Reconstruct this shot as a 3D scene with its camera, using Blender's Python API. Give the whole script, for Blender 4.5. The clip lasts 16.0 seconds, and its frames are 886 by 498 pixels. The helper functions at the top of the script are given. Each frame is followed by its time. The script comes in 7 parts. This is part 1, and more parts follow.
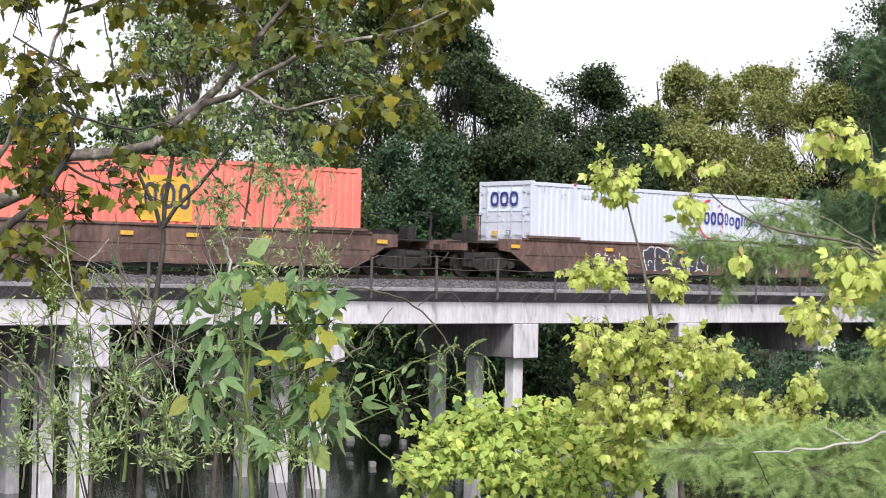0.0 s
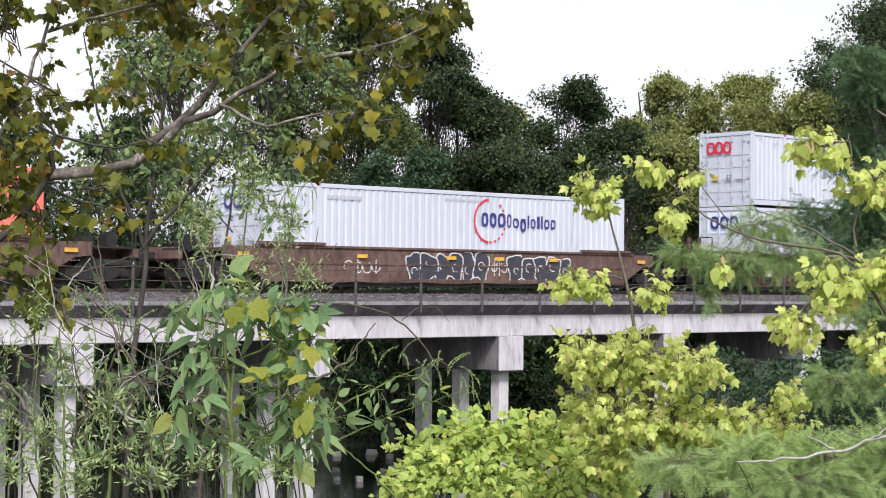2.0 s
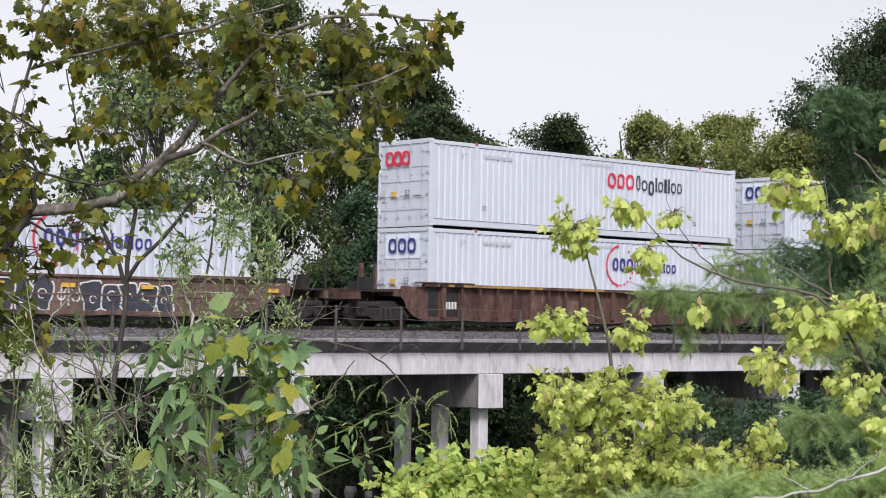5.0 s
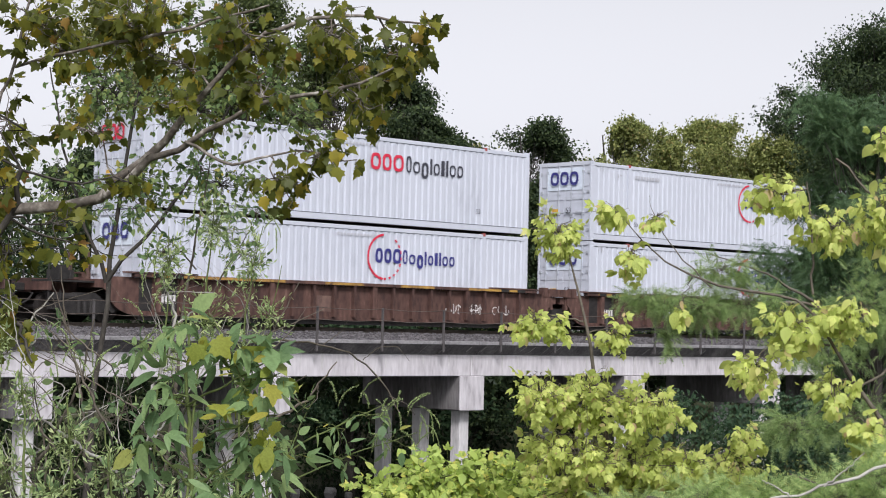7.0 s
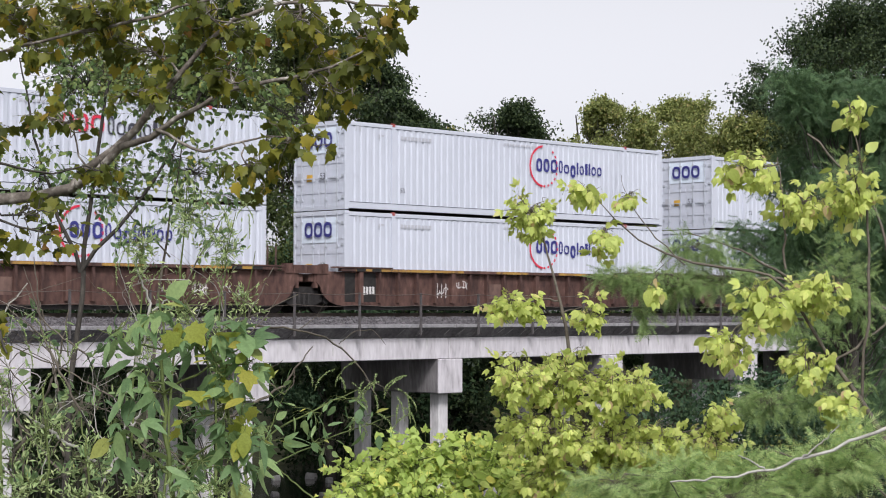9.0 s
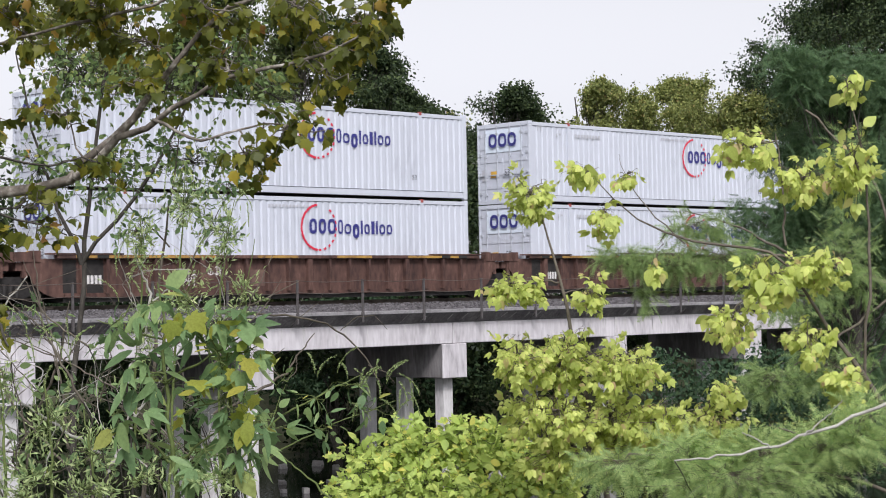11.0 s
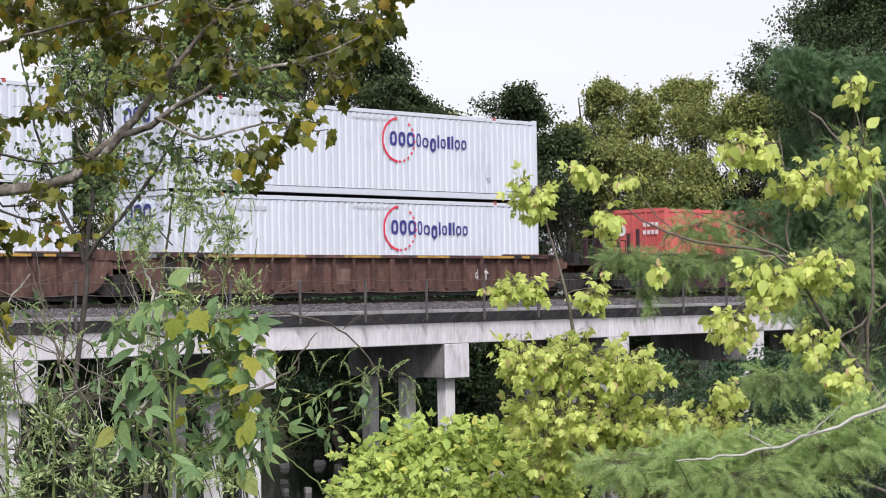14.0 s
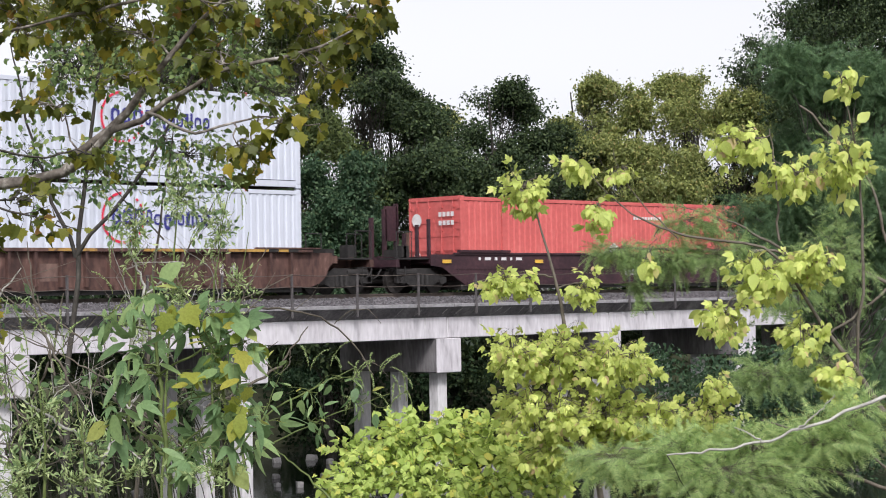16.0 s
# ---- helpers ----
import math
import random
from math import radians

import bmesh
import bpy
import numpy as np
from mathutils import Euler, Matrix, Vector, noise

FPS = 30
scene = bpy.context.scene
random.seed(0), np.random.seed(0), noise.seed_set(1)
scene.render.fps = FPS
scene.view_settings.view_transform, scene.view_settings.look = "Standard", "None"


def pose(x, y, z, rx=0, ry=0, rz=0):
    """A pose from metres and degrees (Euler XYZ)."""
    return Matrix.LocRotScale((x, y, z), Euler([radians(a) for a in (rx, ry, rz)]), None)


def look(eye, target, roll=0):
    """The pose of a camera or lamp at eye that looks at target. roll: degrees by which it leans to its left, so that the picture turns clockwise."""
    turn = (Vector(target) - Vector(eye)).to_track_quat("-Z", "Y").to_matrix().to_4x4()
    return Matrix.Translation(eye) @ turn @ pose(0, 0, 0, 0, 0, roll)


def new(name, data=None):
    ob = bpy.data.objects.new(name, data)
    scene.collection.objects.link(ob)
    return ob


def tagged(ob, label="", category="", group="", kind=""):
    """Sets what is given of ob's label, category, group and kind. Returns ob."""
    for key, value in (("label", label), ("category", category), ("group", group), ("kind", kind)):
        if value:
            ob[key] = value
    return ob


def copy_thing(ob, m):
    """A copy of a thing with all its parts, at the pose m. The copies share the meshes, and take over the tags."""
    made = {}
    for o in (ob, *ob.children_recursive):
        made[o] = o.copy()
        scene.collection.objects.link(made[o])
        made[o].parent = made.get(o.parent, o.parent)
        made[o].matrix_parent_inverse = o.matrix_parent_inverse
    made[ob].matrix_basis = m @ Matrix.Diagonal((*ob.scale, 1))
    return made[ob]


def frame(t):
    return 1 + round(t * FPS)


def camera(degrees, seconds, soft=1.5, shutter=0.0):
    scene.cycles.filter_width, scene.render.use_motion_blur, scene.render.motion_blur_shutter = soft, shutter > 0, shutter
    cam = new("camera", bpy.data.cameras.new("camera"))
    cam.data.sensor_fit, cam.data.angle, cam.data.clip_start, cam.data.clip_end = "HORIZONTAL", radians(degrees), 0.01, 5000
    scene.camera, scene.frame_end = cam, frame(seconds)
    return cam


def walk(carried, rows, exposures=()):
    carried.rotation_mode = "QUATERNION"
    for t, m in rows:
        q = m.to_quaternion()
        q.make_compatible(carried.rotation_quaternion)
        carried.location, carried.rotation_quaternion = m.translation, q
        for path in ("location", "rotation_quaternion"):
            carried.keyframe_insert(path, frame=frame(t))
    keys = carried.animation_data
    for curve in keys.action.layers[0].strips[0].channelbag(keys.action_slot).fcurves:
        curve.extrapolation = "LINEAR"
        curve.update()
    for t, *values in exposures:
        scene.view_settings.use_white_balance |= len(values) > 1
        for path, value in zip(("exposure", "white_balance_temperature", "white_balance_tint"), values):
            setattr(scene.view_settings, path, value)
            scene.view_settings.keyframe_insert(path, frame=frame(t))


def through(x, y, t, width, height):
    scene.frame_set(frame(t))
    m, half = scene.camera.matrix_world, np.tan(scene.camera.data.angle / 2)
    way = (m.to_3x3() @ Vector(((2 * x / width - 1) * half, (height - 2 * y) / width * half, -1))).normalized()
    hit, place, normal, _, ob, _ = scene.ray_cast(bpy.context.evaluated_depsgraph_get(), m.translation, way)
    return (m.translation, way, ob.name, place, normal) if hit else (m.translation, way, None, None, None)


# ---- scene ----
cam = camera(27.2, 16.0, soft=1.0, shutter=0.25)
PATH = [
    (0, (-42.879, -44.316, 1.589), (-41.544, -42.826, 1.616), 1.2),
    (0.5, (-42.874, -44.323, 1.595), (-41.537, -42.836, 1.623), 1.0),
    (1, (-42.874, -44.32, 1.595), (-41.534, -42.835, 1.626), 0.8),
    (1.5, (-42.871, -44.314, 1.589), (-41.528, -42.833, 1.624), 0.5),
    (2, (-42.875, -44.327, 1.592), (-41.528, -42.849, 1.634), 0.4),
    (2.5, (-42.881, -44.34, 1.595), (-41.531, -42.866, 1.648), 0.2),
    (3, (-42.903, -44.364, 1.602), (-41.551, -42.892, 1.665), 0.2),
    (3.5, (-42.909, -44.381, 1.608), (-41.554, -42.912, 1.678), 0.3),
    (4, (-42.907, -44.378, 1.605), (-41.55, -42.91, 1.681), 0.5),
    (6.5, (-42.927, -44.389, 1.598), (-41.556, -42.935, 1.684), 1.2),
    (7, (-42.926, -44.384, 1.6), (-41.551, -42.935, 1.685), 1.3),
    (7.5, (-42.926, -44.375, 1.601), (-41.546, -42.93, 1.684), 1.2),
    (8, (-42.93, -44.381, 1.595), (-41.545, -42.941, 1.677), 1.1),
    (8.5, (-42.929, -44.401, 1.592), (-41.538, -42.966, 1.668), 0.6),
    (9, (-42.924, -44.403, 1.595), (-41.529, -42.971, 1.662), 0.1),
    (9.5, (-42.906, -44.396, 1.588), (-41.511, -42.964, 1.644), -0.5),
    (12, (-42.906, -44.408, 1.589), (-41.513, -42.974, 1.641), -1.2),
    (12.5, (-42.903, -44.397, 1.587), (-41.511, -42.962, 1.639), -1.1),
    (13, (-42.902, -44.397, 1.586), (-41.509, -42.962, 1.637), -1.1),
    (13.5, (-42.906, -44.401, 1.586), (-41.515, -42.966, 1.636), -1.0),
    (14, (-42.907, -44.406, 1.585), (-41.516, -42.97, 1.636), -0.9),
    (14.5, (-42.899, -44.401, 1.587), (-41.508, -42.965, 1.638), -0.9),
    (15, (-42.897, -44.397, 1.587), (-41.505, -42.962, 1.637), -0.8),
    (15.5, (-42.898, -44.402, 1.586), (-41.504, -42.969, 1.634), -0.8),
    (16, (-42.907, -44.413, 1.583), (-41.51, -42.983, 1.628), -0.9),
]
walk(cam, [(t, look(eye, target, roll)) for t, eye, target, roll in PATH],
     exposures=[(0, 0.79, 6150, 14), (1.5, 0.72, 6150, 14), (2.5, 0.55, 6150, 14), (4, 0.45, 6150, 14), (6.5, 0.37, 6150, 14), (9.5, 0.37, 6150, 14), (12, 0.47, 6150, 14), (16, 0.55, 6150, 14)])

# ---- world and light ----
world = bpy.data.worlds.new("sky")
scene.world = world
world.use_nodes = True
wn = world.node_tree
sky = wn.nodes.new("ShaderNodeTexSky")
sky.sky_type = "NISHITA"
sky.sun_disc = False
sky.sun_elevation = radians(46)
sky.sun_rotation = radians(217)
sky.air_density, sky.dust_density, sky.ozone_density = 1.0, 1.6, 1.0
pale = wn.nodes.new("ShaderNodeHueSaturation")
pale.inputs["Saturation"].default_value = 0.0
pale.inputs["Hue"].default_value = 0.60
wn.links.new(sky.outputs[0], pale.inputs["Color"])
wn.links.new(pale.outputs[0], wn.nodes["Background"].inputs[0])
wn.nodes["Background"].inputs[1].default_value = 0.107
sun = new("sun", bpy.data.lights.new("sun", "SUN"))
sun.data.energy, sun.data.angle, sun.data.color = 2.6, radians(16), (1.0, 0.97, 0.92)
sun.matrix_world = look((-27, -36, 45), (0, 0, 0))


# ---- materials ----
def material(name, stops, rough=0.7, metal=0.0, scale=3.0, fine=40.0, bump=0.15, dist=0.01, stretch=(1, 1, 1), spec=0.4):
    """A surface with two scales of variation: stops are colours from worn dark to clean light."""
    m = bpy.data.materials.new(name)
    m.use_nodes = True
    n, l = m.node_tree.nodes, m.node_tree.links
    b = n["Principled BSDF"]
    tc, mp = n.new("ShaderNodeTexCoord"), n.new("ShaderNodeMapping")
    mp.inputs["Scale"].default_value = stretch
    l.new(tc.outputs["Object"], mp.inputs[0])
    a, c = n.new("ShaderNodeTexNoise"), n.new("ShaderNodeTexNoise")
    a.inputs["Scale"].default_value, a.inputs["Detail"].default_value = scale, 6
    c.inputs["Scale"].default_value, c.inputs["Detail"].default_value = fine, 4
    l.new(mp.outputs[0], a.inputs[0]), l.new(mp.outputs[0], c.inputs[0])
    mix = n.new("ShaderNodeMath")
    mix.operation = "MULTIPLY_ADD"
    l.new(c.outputs[0], mix.inputs[0])
    mix.inputs[1].default_value = 0.45
    half = n.new("ShaderNodeMath")
    half.operation = "MULTIPLY"
    half.inputs[1].default_value = 0.55
    l.new(a.outputs[0], half.inputs[0]), l.new(half.outputs[0], mix.inputs[2])
    ramp = n.new("ShaderNodeValToRGB")
    e = ramp.color_ramp.elements
    while len(e) < len(stops):
        e.new(0.5)
    for k, (at, col) in enumerate(stops):
        e[k].position, e[k].color = at, (*col, 1)
    l.new(mix.outputs[0], ramp.inputs[0]), l.new(ramp.outputs[0], b.inputs["Base Color"])
    b.inputs["Roughness"].default_value, b.inputs["Metallic"].default_value = rough, metal
    b.inputs["Specular IOR Level"].default_value = spec
    bp = n.new("ShaderNodeBump")
    bp.inputs["Strength"].default_value, bp.inputs["Distance"].default_value = bump, dist
    l.new(mix.outputs[0], bp.inputs["Height"]), l.new(bp.outputs[0], b.inputs["Normal"])
    return m


def leaf_material(name, colours, through=0.45, rough=0.5, spots=8.0, spec=0.3):
    """Leaves: each one draws its colour, light comes through the blade."""
    m = bpy.data.materials.new(name)
    m.use_nodes = True
    n, l = m.node_tree.nodes, m.node_tree.links
    b = n["Principled BSDF"]
    info, geo = n.new("ShaderNodeObjectInfo"), n.new("ShaderNodeNewGeometry")
    s = n.new("ShaderNodeMath")
    l.new(info.outputs["Random"], s.inputs[0]), l.new(geo.outputs["Random Per Island"], s.inputs[1])
    fr = n.new("ShaderNodeMath")
    fr.operation = "FRACT"
    l.new(s.outputs[0], fr.inputs[0])
    ramp = n.new("ShaderNodeValToRGB")
    e = ramp.color_ramp.elements
    while len(e) < len(colours):
        e.new(0.5)
    for k, (at, col) in enumerate(colours):
        e[k].position, e[k].color = at, (*col, 1)
    l.new(fr.outputs[0], ramp.inputs[0])
    tc, nz = n.new("ShaderNodeTexCoord"), n.new("ShaderNodeTexNoise")
    nz.inputs["Scale"].default_value, nz.inputs["Detail"].default_value = spots, 3
    l.new(tc.outputs["Object"], nz.inputs[0])
    mr = n.new("ShaderNodeMapRange")
    mr.inputs[1].default_value, mr.inputs[2].default_value = 0.3, 0.7
    mr.inputs[3].default_value, mr.inputs[4].default_value = 0.86, 1.12
    l.new(nz.outputs[0], mr.inputs[0])
    mul = n.new("ShaderNodeVectorMath")
    mul.operation = "SCALE"
    l.new(ramp.outputs[0], mul.inputs[0]), l.new(mr.outputs[0], mul.inputs["Scale"])
    l.new(mul.outputs[0], b.inputs["Base Color"])
    b.inputs["Roughness"].default_value = rough
    b.inputs["Specular IOR Level"].default_value = spec
    tr, ms = n.new("ShaderNodeBsdfTranslucent"), n.new("ShaderNodeMixShader")
    l.new(mul.outputs[0], tr.inputs[0])
    ms.inputs[0].default_value = through
    l.new(b.outputs[0], ms.inputs[1]), l.new(tr.outputs[0], ms.inputs[2])
    l.new(ms.outputs[0], n["Material Output"].inputs[0])
    return m


CONCRETE = material("pale_concrete", [(0.28, (0.27, 0.25, 0.26)), (0.42, (0.50, 0.47, 0.49)), (0.62, (0.66, 0.63, 0.65))], 0.85, scale=1.2, fine=9, bump=0.3, dist=0.02, stretch=(1, 1, 0.25))
CONCRETE_DIRTY_SHADED = material("weathered_shaded_concrete", [(0.3, (0.06, 0.055, 0.06)), (0.5, (0.15, 0.14, 0.145)), (0.68, (0.28, 0.265, 0.265))], 0.9, scale=1.6, fine=14, bump=0.35, dist=0.02, stretch=(1, 1, 0.3))
COLUMN = material("pile_concrete", [(0.3, (0.38, 0.36, 0.36)), (0.5, (0.56, 0.54, 0.54)), (0.65, (0.66, 0.64, 0.64))], 0.85, scale=1.5, fine=12, bump=0.3, dist=0.02, stretch=(1, 1, 0.3))
BALLAST = material("ballast_stone", [(0.3, (0.030, 0.027, 0.030)), (0.5, (0.095, 0.088, 0.092)), (0.7, (0.26, 0.24, 0.25))], 0.9, scale=8, fine=30, bump=0.3, dist=0.02)
RUST = material("rusty_steel", [(0.3, (0.05, 0.03, 0.025)), (0.55, (0.12, 0.07, 0.055)), (0.7, (0.20, 0.12, 0.09))], 0.8, scale=5, fine=40, bump=0.2)
CURB = material("curb_concrete", [(0.3, (0.12, 0.115, 0.12)), (0.5, (0.25, 0.24, 0.245)), (0.7, (0.36, 0.345, 0.35))], 0.9, scale=2, fine=14, bump=0.3, dist=0.02)
# cap sides: stains, with the shade under the deck in the colour too
CAP_SIDE = material("stained_shaded_cap_concrete", [(0.28, (0.07, 0.065, 0.065)), (0.48, (0.15, 0.14, 0.14)), (0.66, (0.27, 0.255, 0.255))], 0.9, scale=1.2, fine=9, bump=0.3, dist=0.02, stretch=(1, 1, 0.25))
TIMBER = material("dark_tie_timber", [(0.3, (0.015, 0.012, 0.010)), (0.7, (0.045, 0.035, 0.028))], 0.9, scale=3, fine=20)
POST = material("grey_post_steel", [(0.3, (0.05, 0.045, 0.045)), (0.6, (0.11, 0.10, 0.10)), (0.72, (0.15, 0.10, 0.08))], 0.7, scale=5, fine=30)
STEEL = material("rail_steel", [(0.3, (0.06, 0.045, 0.04)), (0.6, (0.16, 0.13, 0.11))], 0.55, 0.4, scale=3, fine=30)
BROWN = material("brown_car_paint", [(0.30, (0.022, 0.013, 0.012)), (0.43, (0.060, 0.031, 0.026)), (0.58, (0.120, 0.063, 0.050)), (0.70, (0.23, 0.145, 0.115))], 0.75, scale=1.3, fine=9, bump=0.12, stretch=(1, 1, 0.35))
TAN = material("tan_car_paint", [(0.30, (0.040, 0.024, 0.022)), (0.47, (0.105, 0.062, 0.052)), (0.66, (0.20, 0.125, 0.10))], 0.7, scale=0.9, fine=8, bump=0.12, stretch=(1, 1, 0.4))
MAROON = material("maroon_car_paint", [(0.3, (0.018, 0.009, 0.012)), (0.5, (0.042, 0.018, 0.024)), (0.7, (0.075, 0.034, 0.04))], 0.6, scale=1, fine=9, bump=0.1)
BLACK = material("greasy_black_steel", [(0.3, (0.012, 0.012, 0.012)), (0.65, (0.045, 0.04, 0.038))], 0.6, 0.2, scale=6, fine=40)
WHEEL = material("wheel_steel", [(0.3, (0.015, 0.013, 0.012)), (0.65, (0.055, 0.048, 0.045))], 0.5, 0.4, scale=6, fine=40)
YELLOW = material("yellow_paint", [(0.3, (0.45, 0.25, 0.05)), (0.6, (0.75, 0.45, 0.06))], 0.6, scale=3, fine=20)
OCHRE = material("faded_ochre_paint", [(0.34, (0.10, 0.055, 0.035)), (0.44, (0.30, 0.17, 0.05)), (0.62, (0.46, 0.27, 0.06))], 0.7, scale=1.6, fine=9)
CASTING = material("dull_red_casting", [(0.3, (0.22, 0.05, 0.045)), (0.7, (0.40, 0.09, 0.08))], 0.7)
WHITE = material("white_container_paint", [(0.25, (0.41, 0.425, 0.485)), (0.42, (0.535, 0.555, 0.62)), (0.7, (0.59, 0.61, 0.68))], 0.5, scale=0.8, fine=6, bump=0.05, stretch=(1, 1, 0.3))
PATCH = material("pale_blue_patch", [(0.3, (0.64, 0.71, 0.80)), (0.65, (0.74, 0.80, 0.88))], 0.5, scale=2, fine=10)
ORANGE = material("orange_container_paint", [(0.25, (0.66, 0.145, 0.11)), (0.5, (0.82, 0.195, 0.15)), (0.7, (0.86, 0.25, 0.19))], 0.5, scale=0.8, fine=6, bump=0.05)
RED = material("red_container_paint", [(0.25, (0.40, 0.085, 0.08)), (0.5, (0.55, 0.115, 0.105)), (0.7, (0.62, 0.165, 0.15))], 0.5, scale=0.8, fine=6, bump=0.05)
BLUE_INK = material("dark_blue_vinyl", [(0.3, (0.03, 0.03, 0.16)), (0.7, (0.05, 0.05, 0.24))], 0.5)
RED_INK = material("red_vinyl", [(0.3, (0.55, 0.02, 0.05)), (0.7, (0.68, 0.04, 0.08))], 0.5)
GREY_INK = material("charcoal_vinyl", [(0.3, (0.03, 0.03, 0.045)), (0.7, (0.07, 0.07, 0.09))], 0.5)
PALE_INK = material("pale_grey_stencil", [(0.3, (0.42, 0.43, 0.47)), (0.7, (0.5, 0.5, 0.54))], 0.6)
WHITE_INK = material("chalky_white_paint", [(0.3, (0.55, 0.53, 0.52)), (0.7, (0.78, 0.76, 0.75))], 0.7)
CHROME = material("painted_rod", [(0.3, (0.36, 0.38, 0.42)), (0.7, (0.52, 0.54, 0.59))], 0.5)
BARK = material("grey_brown_bark", [(0.3, (0.02, 0.018, 0.015)), (0.5, (0.05, 0.044, 0.037)), (0.7, (0.10, 0.09, 0.075))], 0.9, scale=6, fine=40, bump=0.5, dist=0.02, stretch=(1, 1, 0.4))
PALE_BARK = material("pale_peeling_bark", [(0.36, (0.075, 0.062, 0.05)), (0.52, (0.18, 0.155, 0.13)), (0.66, (0.46, 0.43, 0.38))], 0.85, scale=9, fine=30, bump=0.3, dist=0.01)
DRY_BRANCH = material("pale_dry_branch", [(0.3, (0.24, 0.23, 0.20)), (0.7, (0.52, 0.50, 0.46))], 0.85, scale=9, fine=40, bump=0.3, dist=0.004)
GREEN_STEM = material("green_stem", [(0.3, (0.07, 0.10, 0.025)), (0.7, (0.16, 0.20, 0.06))], 0.6, scale=6, fine=40)
BROWN_STEM = material("brown_twig", [(0.3, (0.065, 0.052, 0.038)), (0.7, (0.19, 0.165, 0.13))], 0.8, scale=8, fine=40)
EARTH = material("leafy_earth", [(0.3, (0.02, 0.022, 0.012)), (0.5, (0.05, 0.055, 0.025)), (0.7, (0.085, 0.09, 0.04))], 0.95, scale=0.6, fine=7, bump=0.6, dist=0.05)
STONE = material("pale_broken_concrete", [(0.3, (0.22, 0.21, 0.20)), (0.6, (0.45, 0.43, 0.42))], 0.9, scale=3, fine=16, bump=0.4, dist=0.02)
WATER = material("dark_creek_water", [(0.3, (0.008, 0.010, 0.008)), (0.7, (0.016, 0.018, 0.014))], 0.08, scale=1.5, fine=7, bump=0.12, dist=0.03, spec=0.5)

FAR_DARK = leaf_material("dark_wood_leaf", [(0.0, (0.024, 0.040, 0.020)), (0.5, (0.046, 0.072, 0.031)), (1.0, (0.095, 0.130, 0.050))], 0.3, spots=0.5, spec=0.2)
# undergrowth: the shade below the wood is put into the leaf colour
UNDER = leaf_material("shade_dark_undergrowth_leaf", [(0.0, (0.012, 0.024, 0.012)), (0.6, (0.022, 0.040, 0.018)), (1.0, (0.038, 0.060, 0.025))], 0.15, rough=0.8, spots=0.5, spec=0.08)
FAR_OLIVE = leaf_material("olive_wood_leaf", [(0.0, (0.12, 0.15, 0.045)), (0.5, (0.23, 0.265, 0.08)), (0.9, (0.37, 0.395, 0.13)), (1.0, (0.40, 0.32, 0.13))], 0.4, spots=0.5)
FAR_MID = leaf_material("middle_green_leaf", [(0.0, (0.05, 0.073, 0.028)), (0.5, (0.09, 0.122, 0.042)), (1.0, (0.165, 0.20, 0.065))], 0.4, spots=0.5, spec=0.2)
FAR_BLUE = leaf_material("bluish_green_leaf", [(0.0, (0.035, 0.072, 0.038)), (0.6, (0.065, 0.118, 0.060)), (1.0, (0.11, 0.165, 0.08))], 0.35, spots=0.7, spec=0.2)
SYCAMORE = leaf_material("sycamore_leaf", [(0.0, (0.075, 0.092, 0.018)), (0.5, (0.135, 0.155, 0.027)), (0.85, (0.24, 0.24, 0.034)), (0.97, (0.42, 0.33, 0.040)), (1.0, (0.26, 0.14, 0.045))], 0.5, spots=9)
YELLOWGREEN = leaf_material("yellow_green_leaf", [(0.0, (0.43, 0.51, 0.12)), (0.5, (0.60, 0.68, 0.18)), (0.92, (0.75, 0.79, 0.25)), (1.0, (0.58, 0.42, 0.24))], 0.45, spots=14)
GREEN = leaf_material("fresh_green_leaf", [(0.0, (0.10, 0.165, 0.055)), (0.6, (0.17, 0.245, 0.085)), (0.95, (0.27, 0.34, 0.11)), (1.0, (0.42, 0.38, 0.09))], 0.42, spots=8)
SAPLING = leaf_material("sapling_leaf", [(0.0, (0.12, 0.205, 0.09)), (0.6, (0.22, 0.34, 0.145)), (0.94, (0.35, 0.47, 0.19)), (1.0, (0.46, 0.44, 0.10))], 0.45, spots=10)
VINE = leaf_material("vine_leaf", [(0.0, (0.22, 0.29, 0.055)), (0.5, (0.36, 0.40, 0.07)), (1.0, (0.50, 0.46, 0.09))], 0.5, spots=10)
BRIGHT = leaf_material("bright_bush_leaf", [(0.0, (0.36, 0.48, 0.11)), (0.6, (0.50, 0.62, 0.16)), (0.90, (0.64, 0.72, 0.20)), (1.0, (0.74, 0.68, 0.15))], 0.42, spots=8)
WEED = leaf_material("weed_leaf", [(0.0, (0.26, 0.36, 0.15)), (0.6, (0.40, 0.50, 0.22)), (1.0, (0.56, 0.63, 0.31))], 0.42, spots=8)
FEATHER = leaf_material("cypress_needle", [(0.0, (0.22, 0.34, 0.12)), (0.6, (0.37, 0.50, 0.18)), (1.0, (0.56, 0.65, 0.27))], 0.45, spots=3)
NEEDLE = leaf_material("dark_cypress_needle", [(0.0, (0.16, 0.25, 0.09)), (0.6, (0.26, 0.37, 0.13)), (1.0, (0.40, 0.50, 0.19))], 0.45, spots=3)
BLUE_NEEDLE = leaf_material("bluish_cypress_needle", [(0.0, (0.055, 0.11, 0.05)), (0.6, (0.10, 0.175, 0.075)), (1.0, (0.16, 0.24, 0.10))], 0.35, spots=0.7)


